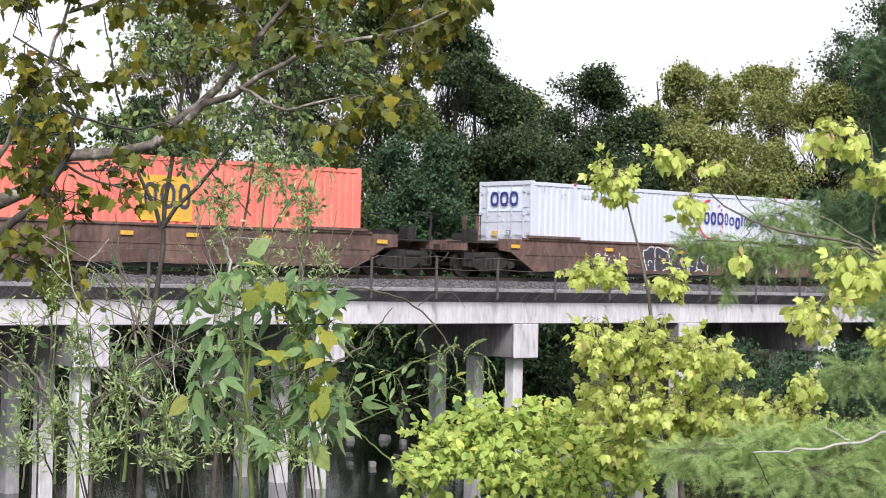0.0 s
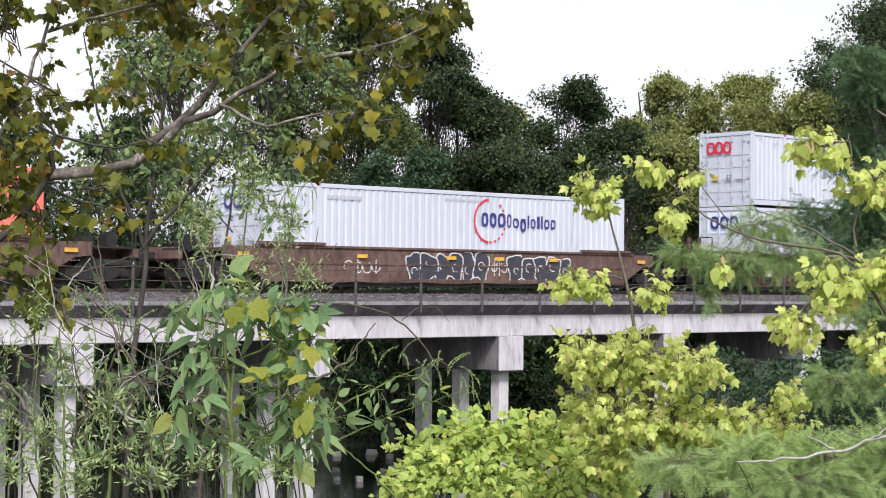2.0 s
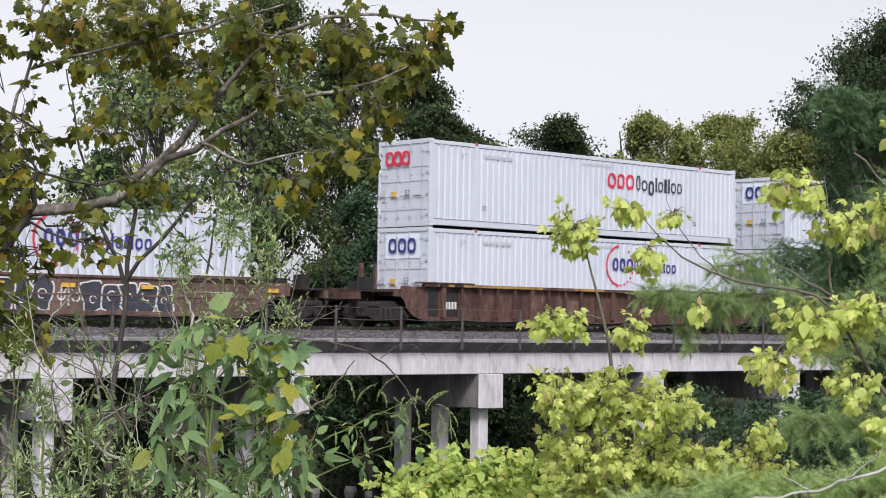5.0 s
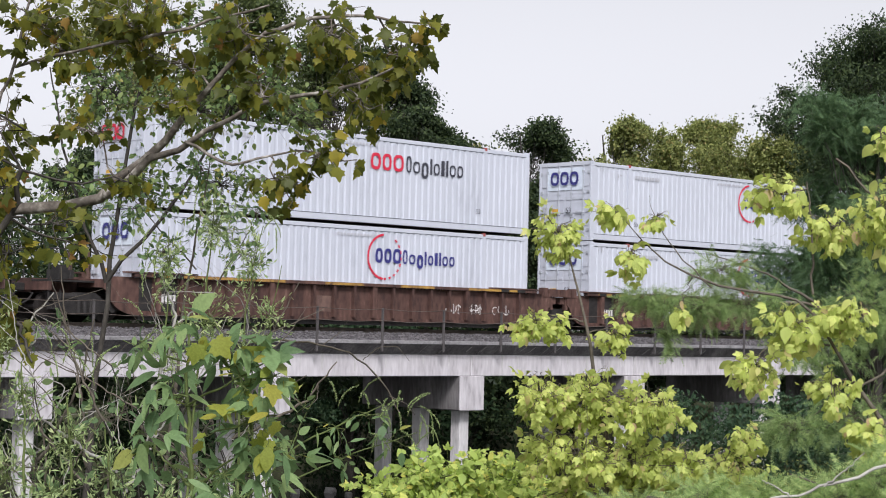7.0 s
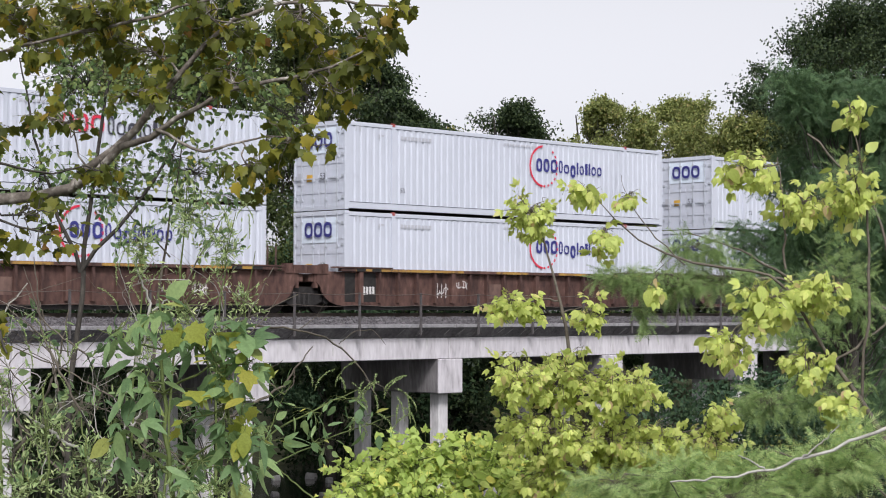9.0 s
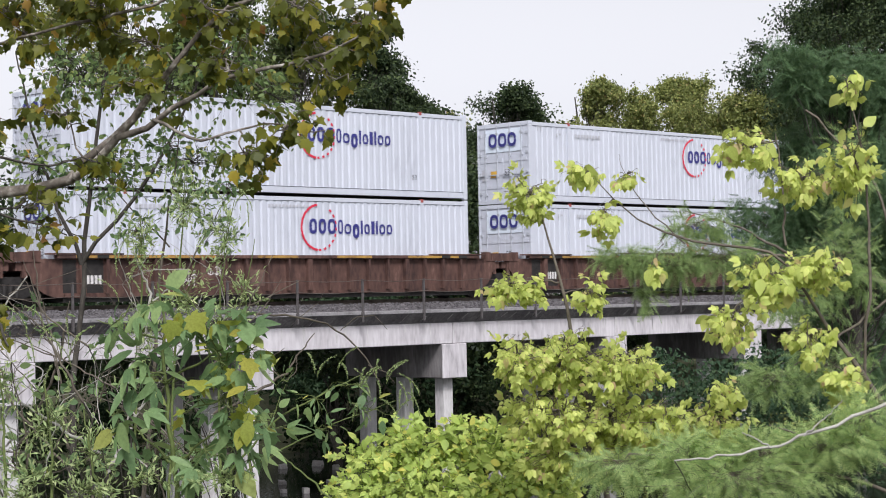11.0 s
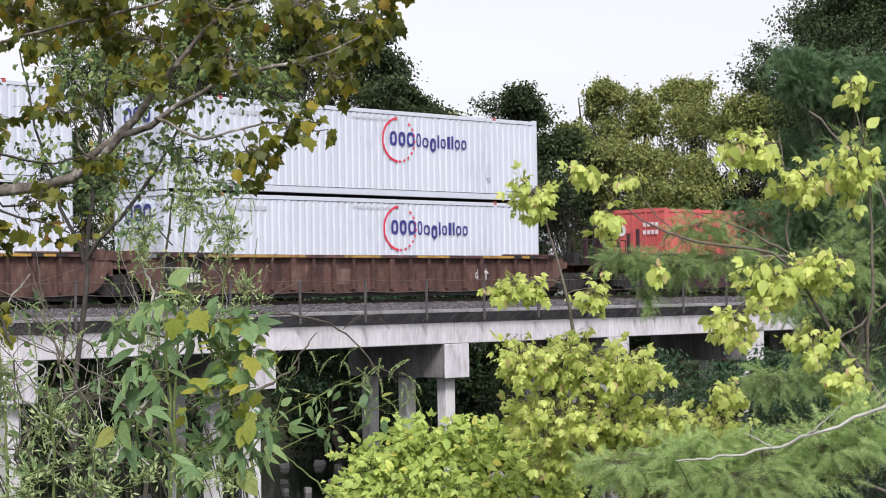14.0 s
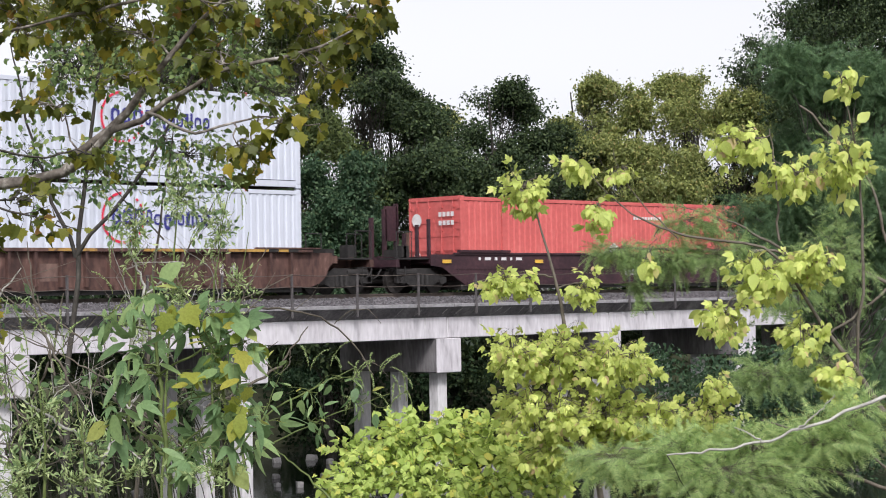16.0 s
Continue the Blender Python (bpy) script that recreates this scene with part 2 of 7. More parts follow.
# ---- mesh helpers ----
def part(name, bm, mat, parent, label=""):
    """One mesh object under a thing or a part."""
    me = bpy.data.meshes.new(name)
    bm.to_mesh(me)
    bm.free()
    me.materials.append(mat)
    ob = new(name, me)
    ob.parent = parent
    return tagged(ob, label)


def again(name, ob, m, parent, label=""):
    """Another object on the same mesh."""
    o = new(name, ob.data)
    o.parent, o.matrix_basis = parent, m
    return tagged(o, label)


def empty(name, at=(0, 0, 0)):
    o = new(name)
    o.location = at
    o.empty_display_size = 0.2
    return o


def box(bm, x0, x1, y0, y1, z0, z1, bevel=0.0):
    made = bmesh.ops.create_cube(bm, size=1, matrix=Matrix.Translation(((x0 + x1) / 2, (y0 + y1) / 2, (z0 + z1) / 2)) @ Matrix.Diagonal((x1 - x0, y1 - y0, z1 - z0, 1)))
    if bevel:
        edges = list({e for v in made["verts"] for e in v.link_edges})
        bmesh.ops.bevel(bm, geom=edges, offset=bevel, segments=1, affect="EDGES")
    return bm


def boxes(*rows, bevel=0.0):
    bm = bmesh.new()
    for r in rows:
        box(bm, *r, bevel=bevel)
    return bm


def rod(bm, a, b, r, sides=6, r2=None):
    a, b = Vector(a), Vector(b)
    d = b - a
    m = Matrix.Translation((a + b) / 2) @ d.to_track_quat("Z", "Y").to_matrix().to_4x4()
    bmesh.ops.create_cone(bm, cap_ends=True, segments=sides, radius1=r, radius2=r if r2 is None else r2, depth=d.length, matrix=m)
    return bm


def prism(outline, y0, y1, bm=None):
    """A plate from an outline in x and z, between two y."""
    bm = bm or bmesh.new()
    a = [bm.verts.new((x, y0, z)) for x, z in outline]
    b = [bm.verts.new((x, y1, z)) for x, z in outline]
    bm.faces.new(a), bm.faces.new(b[::-1])
    for k in range(len(a)):
        j = (k + 1) % len(a)
        bm.faces.new((a[k], b[k], b[j], a[j]))
    bmesh.ops.recalc_face_normals(bm, faces=bm.faces)
    return bm


def mesh_arrays(name, verts, tris, mat, smooth=False):
    """A mesh from arrays of corners and triangles."""
    me = bpy.data.meshes.new(name)
    verts, tris = np.ascontiguousarray(verts, np.float32), np.ascontiguousarray(tris, np.int32)
    me.vertices.add(len(verts))
    me.vertices.foreach_set("co", verts.ravel())
    me.loops.add(len(tris) * 3)
    me.loops.foreach_set("vertex_index", tris.ravel())
    me.polygons.add(len(tris))
    me.polygons.foreach_set("loop_start", np.arange(len(tris), dtype=np.int32) * 3)
    if smooth:
        me.polygons.foreach_set("use_smooth", np.ones(len(tris), bool))
    me.update(calc_edges=True)
    me.materials.append(mat)
    return me


def unit(v):
    return v / np.maximum(np.linalg.norm(v, axis=-1, keepdims=True), 1e-9)


def spread(shape, at, along, face, size):
    """Copies of a leaf shape (corners, triangles) at points, each with its axis, the way it faces and its size."""
    sv, st = shape
    y = unit(along)
    x = unit(np.cross(y, face))
    z = np.cross(x, y)
    v = at[:, None, :] + size[:, None, None] * (sv[None, :, 0:1] * x[:, None] + sv[None, :, 1:2] * y[:, None] + sv[None, :, 2:3] * z[:, None])
    t = st[None] + (np.arange(len(at)) * len(sv))[:, None, None]
    return v.reshape(-1, 3), t.reshape(-1, 3)


def fan(outline, fold=0.12, droop=0.15):
    """A leaf blade from its right half's outline (x, y), folded along the rib and bent down at its tip."""
    right = [(x, y, fold * x - droop * y * y) for x, y in outline]
    left = [(-x, y, fold * x - droop * y * y) for x, y in outline]
    rib = [(0, 0, 0), (0, 0.5, -droop * 0.25), (0, 1, -droop)]
    v, t = list(rib), []
    for side in (right, left):
        k = len(v)
        v += side
        n = len(side)
        mids = [0 if side[j][1] < 0.3 else 1 for j in range(n)]
        for j in range(n):
            if j:
                t.append((k + j - 1, k + j, mids[j - 1]))
                if mids[j] != mids[j - 1]:
                    t.append((mids[j - 1], k + j, mids[j]))
        t.append((k + n - 1, 2, mids[-1]))
        t.append((0, k, mids[0]))
        if side is right:
            t = [(a, c, b) for a, b, c in t]
    return np.array(v, float), np.array([q for q in t if len(set(q)) == 3])


DIAMOND = (np.array([(0, 0, 0), (0.3, 0.45, 0.06), (0, 1, -0.05), (-0.3, 0.45, 0.06)], float), np.array([(0, 1, 2), (0, 2, 3)]))
OVAL = fan([(0.16, 0.10), (0.29, 0.33), (0.26, 0.62), (0.12, 0.85)], 0.03, 0.2)
OVAL_DROOP = fan([(0.18, 0.10), (0.33, 0.32), (0.29, 0.60), (0.12, 0.86)], 0.05, 0.35)
MAPLE = fan([(0.10, -0.06), (0.34, -0.02), (0.30, 0.14), (0.58, 0.30), (0.44, 0.40), (0.50, 0.58), (0.24, 0.62), (0.12, 0.86)], 0.04, 0.22)
MAPLE_CURL = fan([(0.10, -0.06), (0.32, 0.0), (0.28, 0.14), (0.52, 0.34), (0.40, 0.42), (0.44, 0.62), (0.22, 0.64), (0.10, 0.86)], 0.30, 0.5)
NARROW = (np.array([(0, 0, 0), (0.14, 0.45, 0.03), (0, 1, -0.08), (-0.14, 0.45, 0.03)], float), np.array([(0, 1, 2), (0, 2, 3)]))
ELDER = fan([(0.14, 0.08), (0.36, 0.27), (0.22, 0.40), (0.31, 0.56), (0.13, 0.70), (0.09, 0.86)], 0.04, 0.30)
LANCE = fan([(0.09, 0.15), (0.13, 0.4), (0.08, 0.75)], 0.08, 0.25)


def compound(blade, leaflets):
    """A leaf of several leaflets: (x, y, turn in degrees, size) on one stalk."""
    vs, ts, base = [np.array([(-0.012, 0, 0), (0.012, 0, 0), (0, 0.5, 0.0)])], [np.array([(0, 1, 2)])], 3
    for x, y, turn, size in leaflets:
        v = blade[0] * size
        c, q = math.cos(radians(turn)), math.sin(radians(turn))
        vs.append(np.stack([x + c * v[:, 0] + q * v[:, 1], y - q * v[:, 0] + c * v[:, 1], v[:, 2] - 0.12 * abs(turn) / 60 * v[:, 1]], 1))
        ts.append(blade[1] + base)
        base += len(v)
    return np.concatenate(vs), np.concatenate(ts)


def feather(n=11):
    """A cypress spray: fine needles in two rows on a drooping stalk."""
    v, t = [(-0.008, 0, 0), (0.008, 0, 0), (0, 1, -0.3)], [(0, 1, 2)]
    for k in range(n):
        y = 0.08 + 0.86 * k / (n - 1)
        long = 0.34 * (1 - 0.65 * y) * (0.8 + 0.4 * ((k * 7) % 3) / 2)
        for side in (-1, 1):
            b, z = len(v), -0.3 * y * y
            v += [(0, y - 0.023, z), (0, y + 0.023, z), (side * long * 0.85, y + long * 0.5, z - 0.10 * long)]
            t.append((b, b + 1, b + 2))
    return np.array(v, float), np.array(t)


HANGING = compound(OVAL_DROOP, ((0, 0.40, 3, 0.64), (0.03, 0.36, 42, 0.56), (-0.03, 0.34, -38, 0.58)))
POINTED = compound(fan([(0.13, 0.08), (0.20, 0.26), (0.17, 0.40), (0.13, 0.66), (0.05, 0.88)], 0.06, 0.35), ((0, 0.16, 0, 0.84), (0.02, 0.12, 48, 0.62), (-0.02, 0.14, -44, 0.58)))
TRIPLE = compound(ELDER, ((0, 0.42, 0, 0.66), (0.02, 0.38, 62, 0.52), (-0.02, 0.36, -58, 0.54)))
FIVEFOLD = compound(OVAL_DROOP, ((0, 0.55, 0, 0.52), (0.02, 0.50, 55, 0.46), (-0.02, 0.48, -55, 0.46), (0.02, 0.26, 80, 0.40), (-0.02, 0.24, -78, 0.42)))
FROND = feather()


def rand_dirs(n, rng, up=0.0):
    d = rng.normal(size=(n, 3))
    d[:, 2] += up
    return unit(d)


def tubes(paths, sides=5):
    """Tapered round branches: paths are lists of (point, radius)."""
    vs, ts, base = [], [], 0
    for path in paths:
        p = np.array([q[0] for q in path], float)
        r = np.array([q[1] for q in path], float)
        d = unit(np.gradient(p, axis=0))
        ref = np.where(np.abs(d[:, 2:3]) > 0.9, np.array([[1.0, 0, 0]]), np.array([[0, 0, 1.0]]))
        x = unit(np.cross(d, ref))
        y = np.cross(d, x)
        a = np.arange(sides) * 2 * math.pi / sides
        ring = p[:, None] + r[:, None, None] * (np.cos(a)[None, :, None] * x[:, None] + np.sin(a)[None, :, None] * y[:, None])
        vs.append(ring.reshape(-1, 3))
        for k in range(len(p) - 1):
            for j in range(sides):
                q, w = base + k * sides + j, base + k * sides + (j + 1) % sides
                ts += [(q, w, w + sides), (q, w + sides, q + sides)]
        base += len(p) * sides
    return np.concatenate(vs), np.array(ts)


def bend(a, b, rng, n=6, wob=0.06, sag=0.0):
    """A wavering line from a to b."""
    a, b = np.array(a, float), np.array(b, float)
    u = np.linspace(0, 1, n)[:, None]
    off = rng.normal(size=(n, 3)) * wob * np.linalg.norm(b - a)
    off[0] = off[-1] = 0
    line = a + (b - a) * u + off * np.sin(u * math.pi)
    line[:, 2] += sag * np.sin(u[:, 0] * math.pi)
    return line


def joined(name, parts, mat, parent, label="", kind="", smooth=False):
    """Many pieces (corners, triangles) as one mesh."""
    vs, ts, base = [], [], 0
    for v, t in parts:
        vs.append(v), ts.append(np.asarray(t) + base)
        base += len(v)
    ob = new(name, mesh_arrays(name, np.concatenate(vs), np.concatenate(ts), mat, smooth))
    ob.parent = parent
    return tagged(ob, label, kind=kind)


# ---- ground and creek ----
def height(x, y):
    """The ground: a creek bed under the bridge between the path's bank and the wood."""
    out = (x + 42.93) * math.sin(radians(43.5)) + (y + 44.38) * math.cos(radians(43.5))
    near = 1.0 - np.clip((out - 3) / 24, 0, 1)
    right = np.clip((x - 16 - 0.1 * y) / 26, 0, 1) ** 0.9
    left = np.clip((-30 - x + 0.1 * y) / 26, 0, 1)
    behind = np.clip((y - 15) / 20, 0, 1)
    rise = np.maximum(np.maximum(near, right), np.maximum(left, behind))
    return -5.3 + 5.2 * rise + 0.3 * np.sin(x * 0.31 + y * 0.17) * np.sin(y * 0.23) * np.clip(rise * 4, 0, 1) * (1 - near)


def build_ground():
    near = np.linspace(-90, 110, 161)
    xs = np.concatenate([[-3000, -1200, -500, -220, -130], near, [160, 260, 600, 1300, 3000]])
    ys = np.concatenate([[-3000, -1200, -500, -220, -130], np.linspace(-80, 80, 129), [130, 220, 600, 1300, 3000]])
    gx, gy = np.meshgrid(xs, ys)
    gz = height(gx, gy)
    v = np.stack([gx, gy, gz], -1).reshape(-1, 3)
    w = len(xs)
    i = (np.arange(len(ys) - 1)[:, None] * w + np.arange(w - 1)[None]).ravel()
    t = np.concatenate([np.stack([i, i + 1, i + w + 1], 1), np.stack([i, i + w + 1, i + w], 1)])
    tagged(new("ground", mesh_arrays("ground", v, t, EARTH, True)), "dark leafy earth of the creek banks", "ground", kind="structure")
    bm = bmesh.new()
    bmesh.ops.create_grid(bm, x_segments=1, y_segments=1, size=1, matrix=Matrix.Translation((-6, -4, -4.95)) @ Matrix.Diagonal((27, 24, 1, 1)))
    tagged(part("water", bm, WATER, None), "still dark creek water under the bridge", "water", kind="structure")


build_ground()


# ---- bridge ----
SPAN, TRACK_Y, RAIL_Z = 8.2, 1.29, 1.50


def build_bridge():
    bridge = tagged(empty("railway_bridge"), "pale concrete railway bridge on piled piers over a creek", "bridge", kind="structure")
    for k in range(-6, 10):
        x = -0.55 + SPAN * k
        for y0, y1 in ((-1.2, 1.18), (1.2, 3.58)):
            beam = boxes((x + 0.012, x + SPAN - 0.012, y0, y1, 0.0, 0.70), bevel=0.02)
            part("girder", beam, CONCRETE, bridge)
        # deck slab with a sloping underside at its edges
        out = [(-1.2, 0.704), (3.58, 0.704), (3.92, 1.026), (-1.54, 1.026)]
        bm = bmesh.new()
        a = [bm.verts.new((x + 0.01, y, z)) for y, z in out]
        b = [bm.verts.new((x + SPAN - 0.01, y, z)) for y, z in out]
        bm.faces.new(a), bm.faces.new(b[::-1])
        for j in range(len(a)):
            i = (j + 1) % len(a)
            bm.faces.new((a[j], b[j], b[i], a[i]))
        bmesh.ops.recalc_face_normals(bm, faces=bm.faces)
        # stained slope; the shade of its downward face is in the colour too
        part("deck_slab", bm, CONCRETE_DIRTY_SHADED, bridge, "stained deck underside, dark grey for the shade on its slope")
        for y0 in (-1.56, 3.62):
            part("deck_curb", boxes((x + 0.008, x + SPAN - 0.008, y0, y0 + 0.32, 1.03, 1.145), bevel=0.012), CURB, bridge, "weathered grey curb")
        for j in range(8):
            rs = random.Random(100 + 10 * k + j)
            sx, w, z0 = x + (0.03 if j == 0 else rs.uniform(0.3, SPAN - 0.4)), rs.uniform(0.03, 0.13), rs.uniform(0.02, 0.4)
            bm = bmesh.new()
            bm.faces.new([bm.verts.new((sx + dx, -1.204, z)) for dx, z in ((w * 0.3, z0), (w * 0.7, z0), (w, 0.55), (w * 0.9, 0.68), (0, 0.68), (0, 0.5))])
            part("water_stain", bm, COLUMN, bridge, "grey water stain")
        # pale lime streaks run down the sloping edge
        rs = random.Random(k)
        for j in range(9):
            sx, w = x + rs.uniform(0.2, SPAN - 0.3), rs.uniform(0.02, 0.07)
            lean, a0, a1 = rs.uniform(0.05, 0.16), rs.uniform(0.75, 0.95), rs.uniform(0.05, 0.4)
            bm = bmesh.new()
            bm.faces.new([bm.verts.new((sx + dx, -1.2 - 0.34 * u - 0.004, 0.704 + 0.322 * u - 0.004)) for dx, u in ((0, a1), (w * 0.5, a1), (w + lean, a0), (lean, a0))])
            part("lime_streak", bm, STONE, bridge, "pale lime streak")
    for k in range(-6, 11):
        x = -0.55 + SPAN * k
        if x < -55:
            continue
        pier = tagged(empty("bridge_pier", (x, 0, 0)), "concrete pier cap on square piles under the bridge", "bridge pier", "piers of the bridge", "structure")
        part("pier_cap", boxes((-0.55, 0.55, -1.26, 3.60, -1.13, -0.004), bevel=0.03), CAP_SIDE, pier, "stained grey cap, also darkened in colour for the deck's shade")
        # lit end face as an added pale plate, lighter than the cap
        part("cap_end", boxes((-0.552, 0.552, -1.29, -1.21, -1.132, -0.003), bevel=0.02), CONCRETE, pier, "added pale plate for the lit end of the cap")
        for y in (-0.72, 1.18, 3.06):
            part("pile", boxes((-0.215, 0.215, y - 0.215, y + 0.215, min(-5.6, float(height(x, y)) - 0.4), -1.134), bevel=0.02), COLUMN, pier)
    # ballast bed
    xs = np.arange(-52, 82, 0.5)
    ys = np.array([-1.20, -0.95, -0.6, -0.2, 0.3, 1.29, 2.3, 2.8, 3.2, 3.58])
    zs = np.array([1.10, 1.20, 1.31, 1.36, 1.34, 1.34, 1.34, 1.36, 1.28, 1.10])
    gx, gy = np.meshgrid(xs, ys)
    v = np.stack([gx, gy, np.repeat(zs[:, None], len(xs), 1)], -1).reshape(-1, 3)
    w = len(xs)
    i = (np.arange(len(ys) - 1)[:, None] * w + np.arange(w - 1)[None]).ravel()
    t = np.concatenate([np.stack([i, i + 1, i + w + 1], 1), np.stack([i, i + w + 1, i + w], 1)])
    bed = tagged(new("ballast_bed", mesh_arrays("ballast_bed", v, t, BALLAST)), "grey crushed-stone track ballast along the deck", "ballast", kind="structure")
    rng = np.random.default_rng(5)
    n = 9000
    px, py = rng.uniform(-40, 50, n), rng.uniform(-1.2, -0.1, n)
    pz = np.interp(py, ys, zs) + 0.01
    cube = np.array([(1, 0, 0), (-1, 0, 0), (0, 1, 0), (0, -1, 0), (0, 0, 1), (0, 0, -1)], float)
    cube_t = np.array([(0, 2, 4), (2, 1, 4), (1, 3, 4), (3, 0, 4), (2, 0, 5), (1, 2, 5), (3, 1, 5), (0, 3, 5)])
    stones = spread((cube, cube_t), np.stack([px, py, pz], 1), rand_dirs(n, rng), rand_dirs(n, rng), rng.uniform(0.02, 0.05, n))
    joined("ballast_stones", [stones], BALLAST, bed, "crushed stone lumps", "stuff")
    for y in (TRACK_Y - 0.75, TRACK_Y + 0.75):
        tagged(part("rail", boxes((-52, 82, y - 0.035, y + 0.035, 1.46, 1.5), (-52, 82, y - 0.01, y + 0.01, 1.36, 1.46), (-52, 82, y - 0.07, y + 0.07, 1.342, 1.36)), STEEL, None), "worn steel rail on the ballast bed", "rail", "rails", "structure")
    tie = None
    for k in range(-84, 134):
        m = Matrix.Translation((k * 0.6, TRACK_Y, 0))
        if tie is None:
            tie = part("tie", boxes((-0.11, 0.11, -1.28, 1.28, 1.28, 1.352), bevel=0.01), TIMBER, bed)
            tie.matrix_basis = m
        else:
            again("tie", tie, m, bed)
    # edge rail: posts bolted to the deck edge and two slack wires
    rail = tagged(empty("edge_railing"), "rusty steel posts with two slack wires along the deck edge", "railing")
    post = None
    for k in range(-14, 20):
        x = -4.83 + 2.64 * k
        m = Matrix.Translation((x, -1.575, 0))
        if post is None:
            bm = boxes((-0.03, 0.03, -0.03, 0.03, 0.80, 2.15))
            rod(bm, (0, 0, 0.95), (0, 0.30, 0.74), 0.02)
            box(bm, -0.06, 0.06, -0.012, 0.036, 1.04, 1.13)
            post = part("post", bm, POST, rail)
            post.matrix_basis = m
        else:
            again("post", post, m, rail)
    for z in (1.76, 2.12):
        paths = []
        for k in range(-14, 19):
            x = -4.83 + 2.64 * k
            paths.append([((x + 2.64 * u, -1.61, z - 0.05 * math.sin(u * math.pi)), 0.011) for u in np.linspace(0, 1, 6)])
        for path in paths:
            joined("wire", [tubes([path], 4)], STEEL, rail)


build_bridge()

# ---- train ----
C_LEN, C_WID, C_HIGH = 16.15, 2.59, 2.895
SPEED = 5.3
MOVING, ROLLING = [], []


def corrugated(length, high, depth=0.035, pitch=0.28):
    """A wall of upright folds in x and z, the outside at y = 0."""
    bm = bmesh.new()
    pts, x = [], 0.0
    while x < length - 1e-6:
        for dx, dy in ((0, 0), (0.14, 0), (0.18, depth), (0.245, depth)):
            if x + dx < length:
                pts.append((x + dx, dy))
        x += pitch
    pts.append((length, 0))
    low = [bm.verts.new((a, b, 0)) for a, b in pts]
    top = [bm.verts.new((a, b, high)) for a, b in pts]
    for k in range(len(pts) - 1):
        bm.faces.new((low[k], low[k + 1], top[k + 1], top[k]))
    return bm


def arc(bm, cx, cz, r, w, a0, a1, y=-0.004, n=40):
    prev = None
    for k in range(n + 1):
        a = a0 + (a1 - a0) * k / n
        c, s = math.cos(a), math.sin(a)
        cur = [bm.verts.new((cx + (r + o) * c, y, cz + (r + o) * s)) for o in (0, w)]
        if prev:
            bm.faces.new((prev[0], prev[1], cur[1], cur[0]))
        prev = cur
    return bm


def oval_ring(cx, cz, rx, rz, w, y=-0.004, n=20):
    """A squarish ring lying on the side."""
    bm, prev = bmesh.new(), None
    for k in range(n + 1):
        a = 2 * math.pi * k / n
        c, q = math.cos(a), math.sin(a)
        c, q = math.copysign(abs(c) ** 0.75, c), math.copysign(abs(q) ** 0.75, q)
        cur = [bm.verts.new((cx + (rx - o) * c, y, cz + (rz - o) * q)) for o in (w, 0)]
        if prev:
            bm.faces.new((prev[0], prev[1], cur[1], cur[0]))
        prev = cur
    return bm


def plates(bm, rows, y=-0.004):
    """Flat lettering bars on the side: x0, x1, z0, z1."""
    for x0, x1, z0, z1 in rows:
        bm.faces.new([bm.verts.new((x, y, z)) for x, z in ((x0, z0), (x1, z0), (x1, z1), (x0, z1))])
    return bm


def word(x, z, widths, highs, gap, drop=()):
    """Bars for a word, one a letter."""
    rows = []
    for k, (w, h) in enumerate(zip(widths, highs)):
        rows.append((x, x + w, z - (drop[k] if drop else 0), z + h))
        x += w + gap
    return rows


def size_mark(text, x, z, high, parent, mat, turn=None):
    cu = bpy.data.curves.new("size_mark", "FONT")
    cu.body, cu.size = text, high * 1.4
    tmp = bpy.data.objects.new("size_mark", cu)
    me = bpy.data.meshes.new_from_object(tmp)
    bpy.data.objects.remove(tmp)
    me.materials.append(mat)
    o = new("size_mark", me)
    o.parent = parent
    o.matrix_basis = turn or pose(x, -0.004, z, 90, 0, 0)
    return o


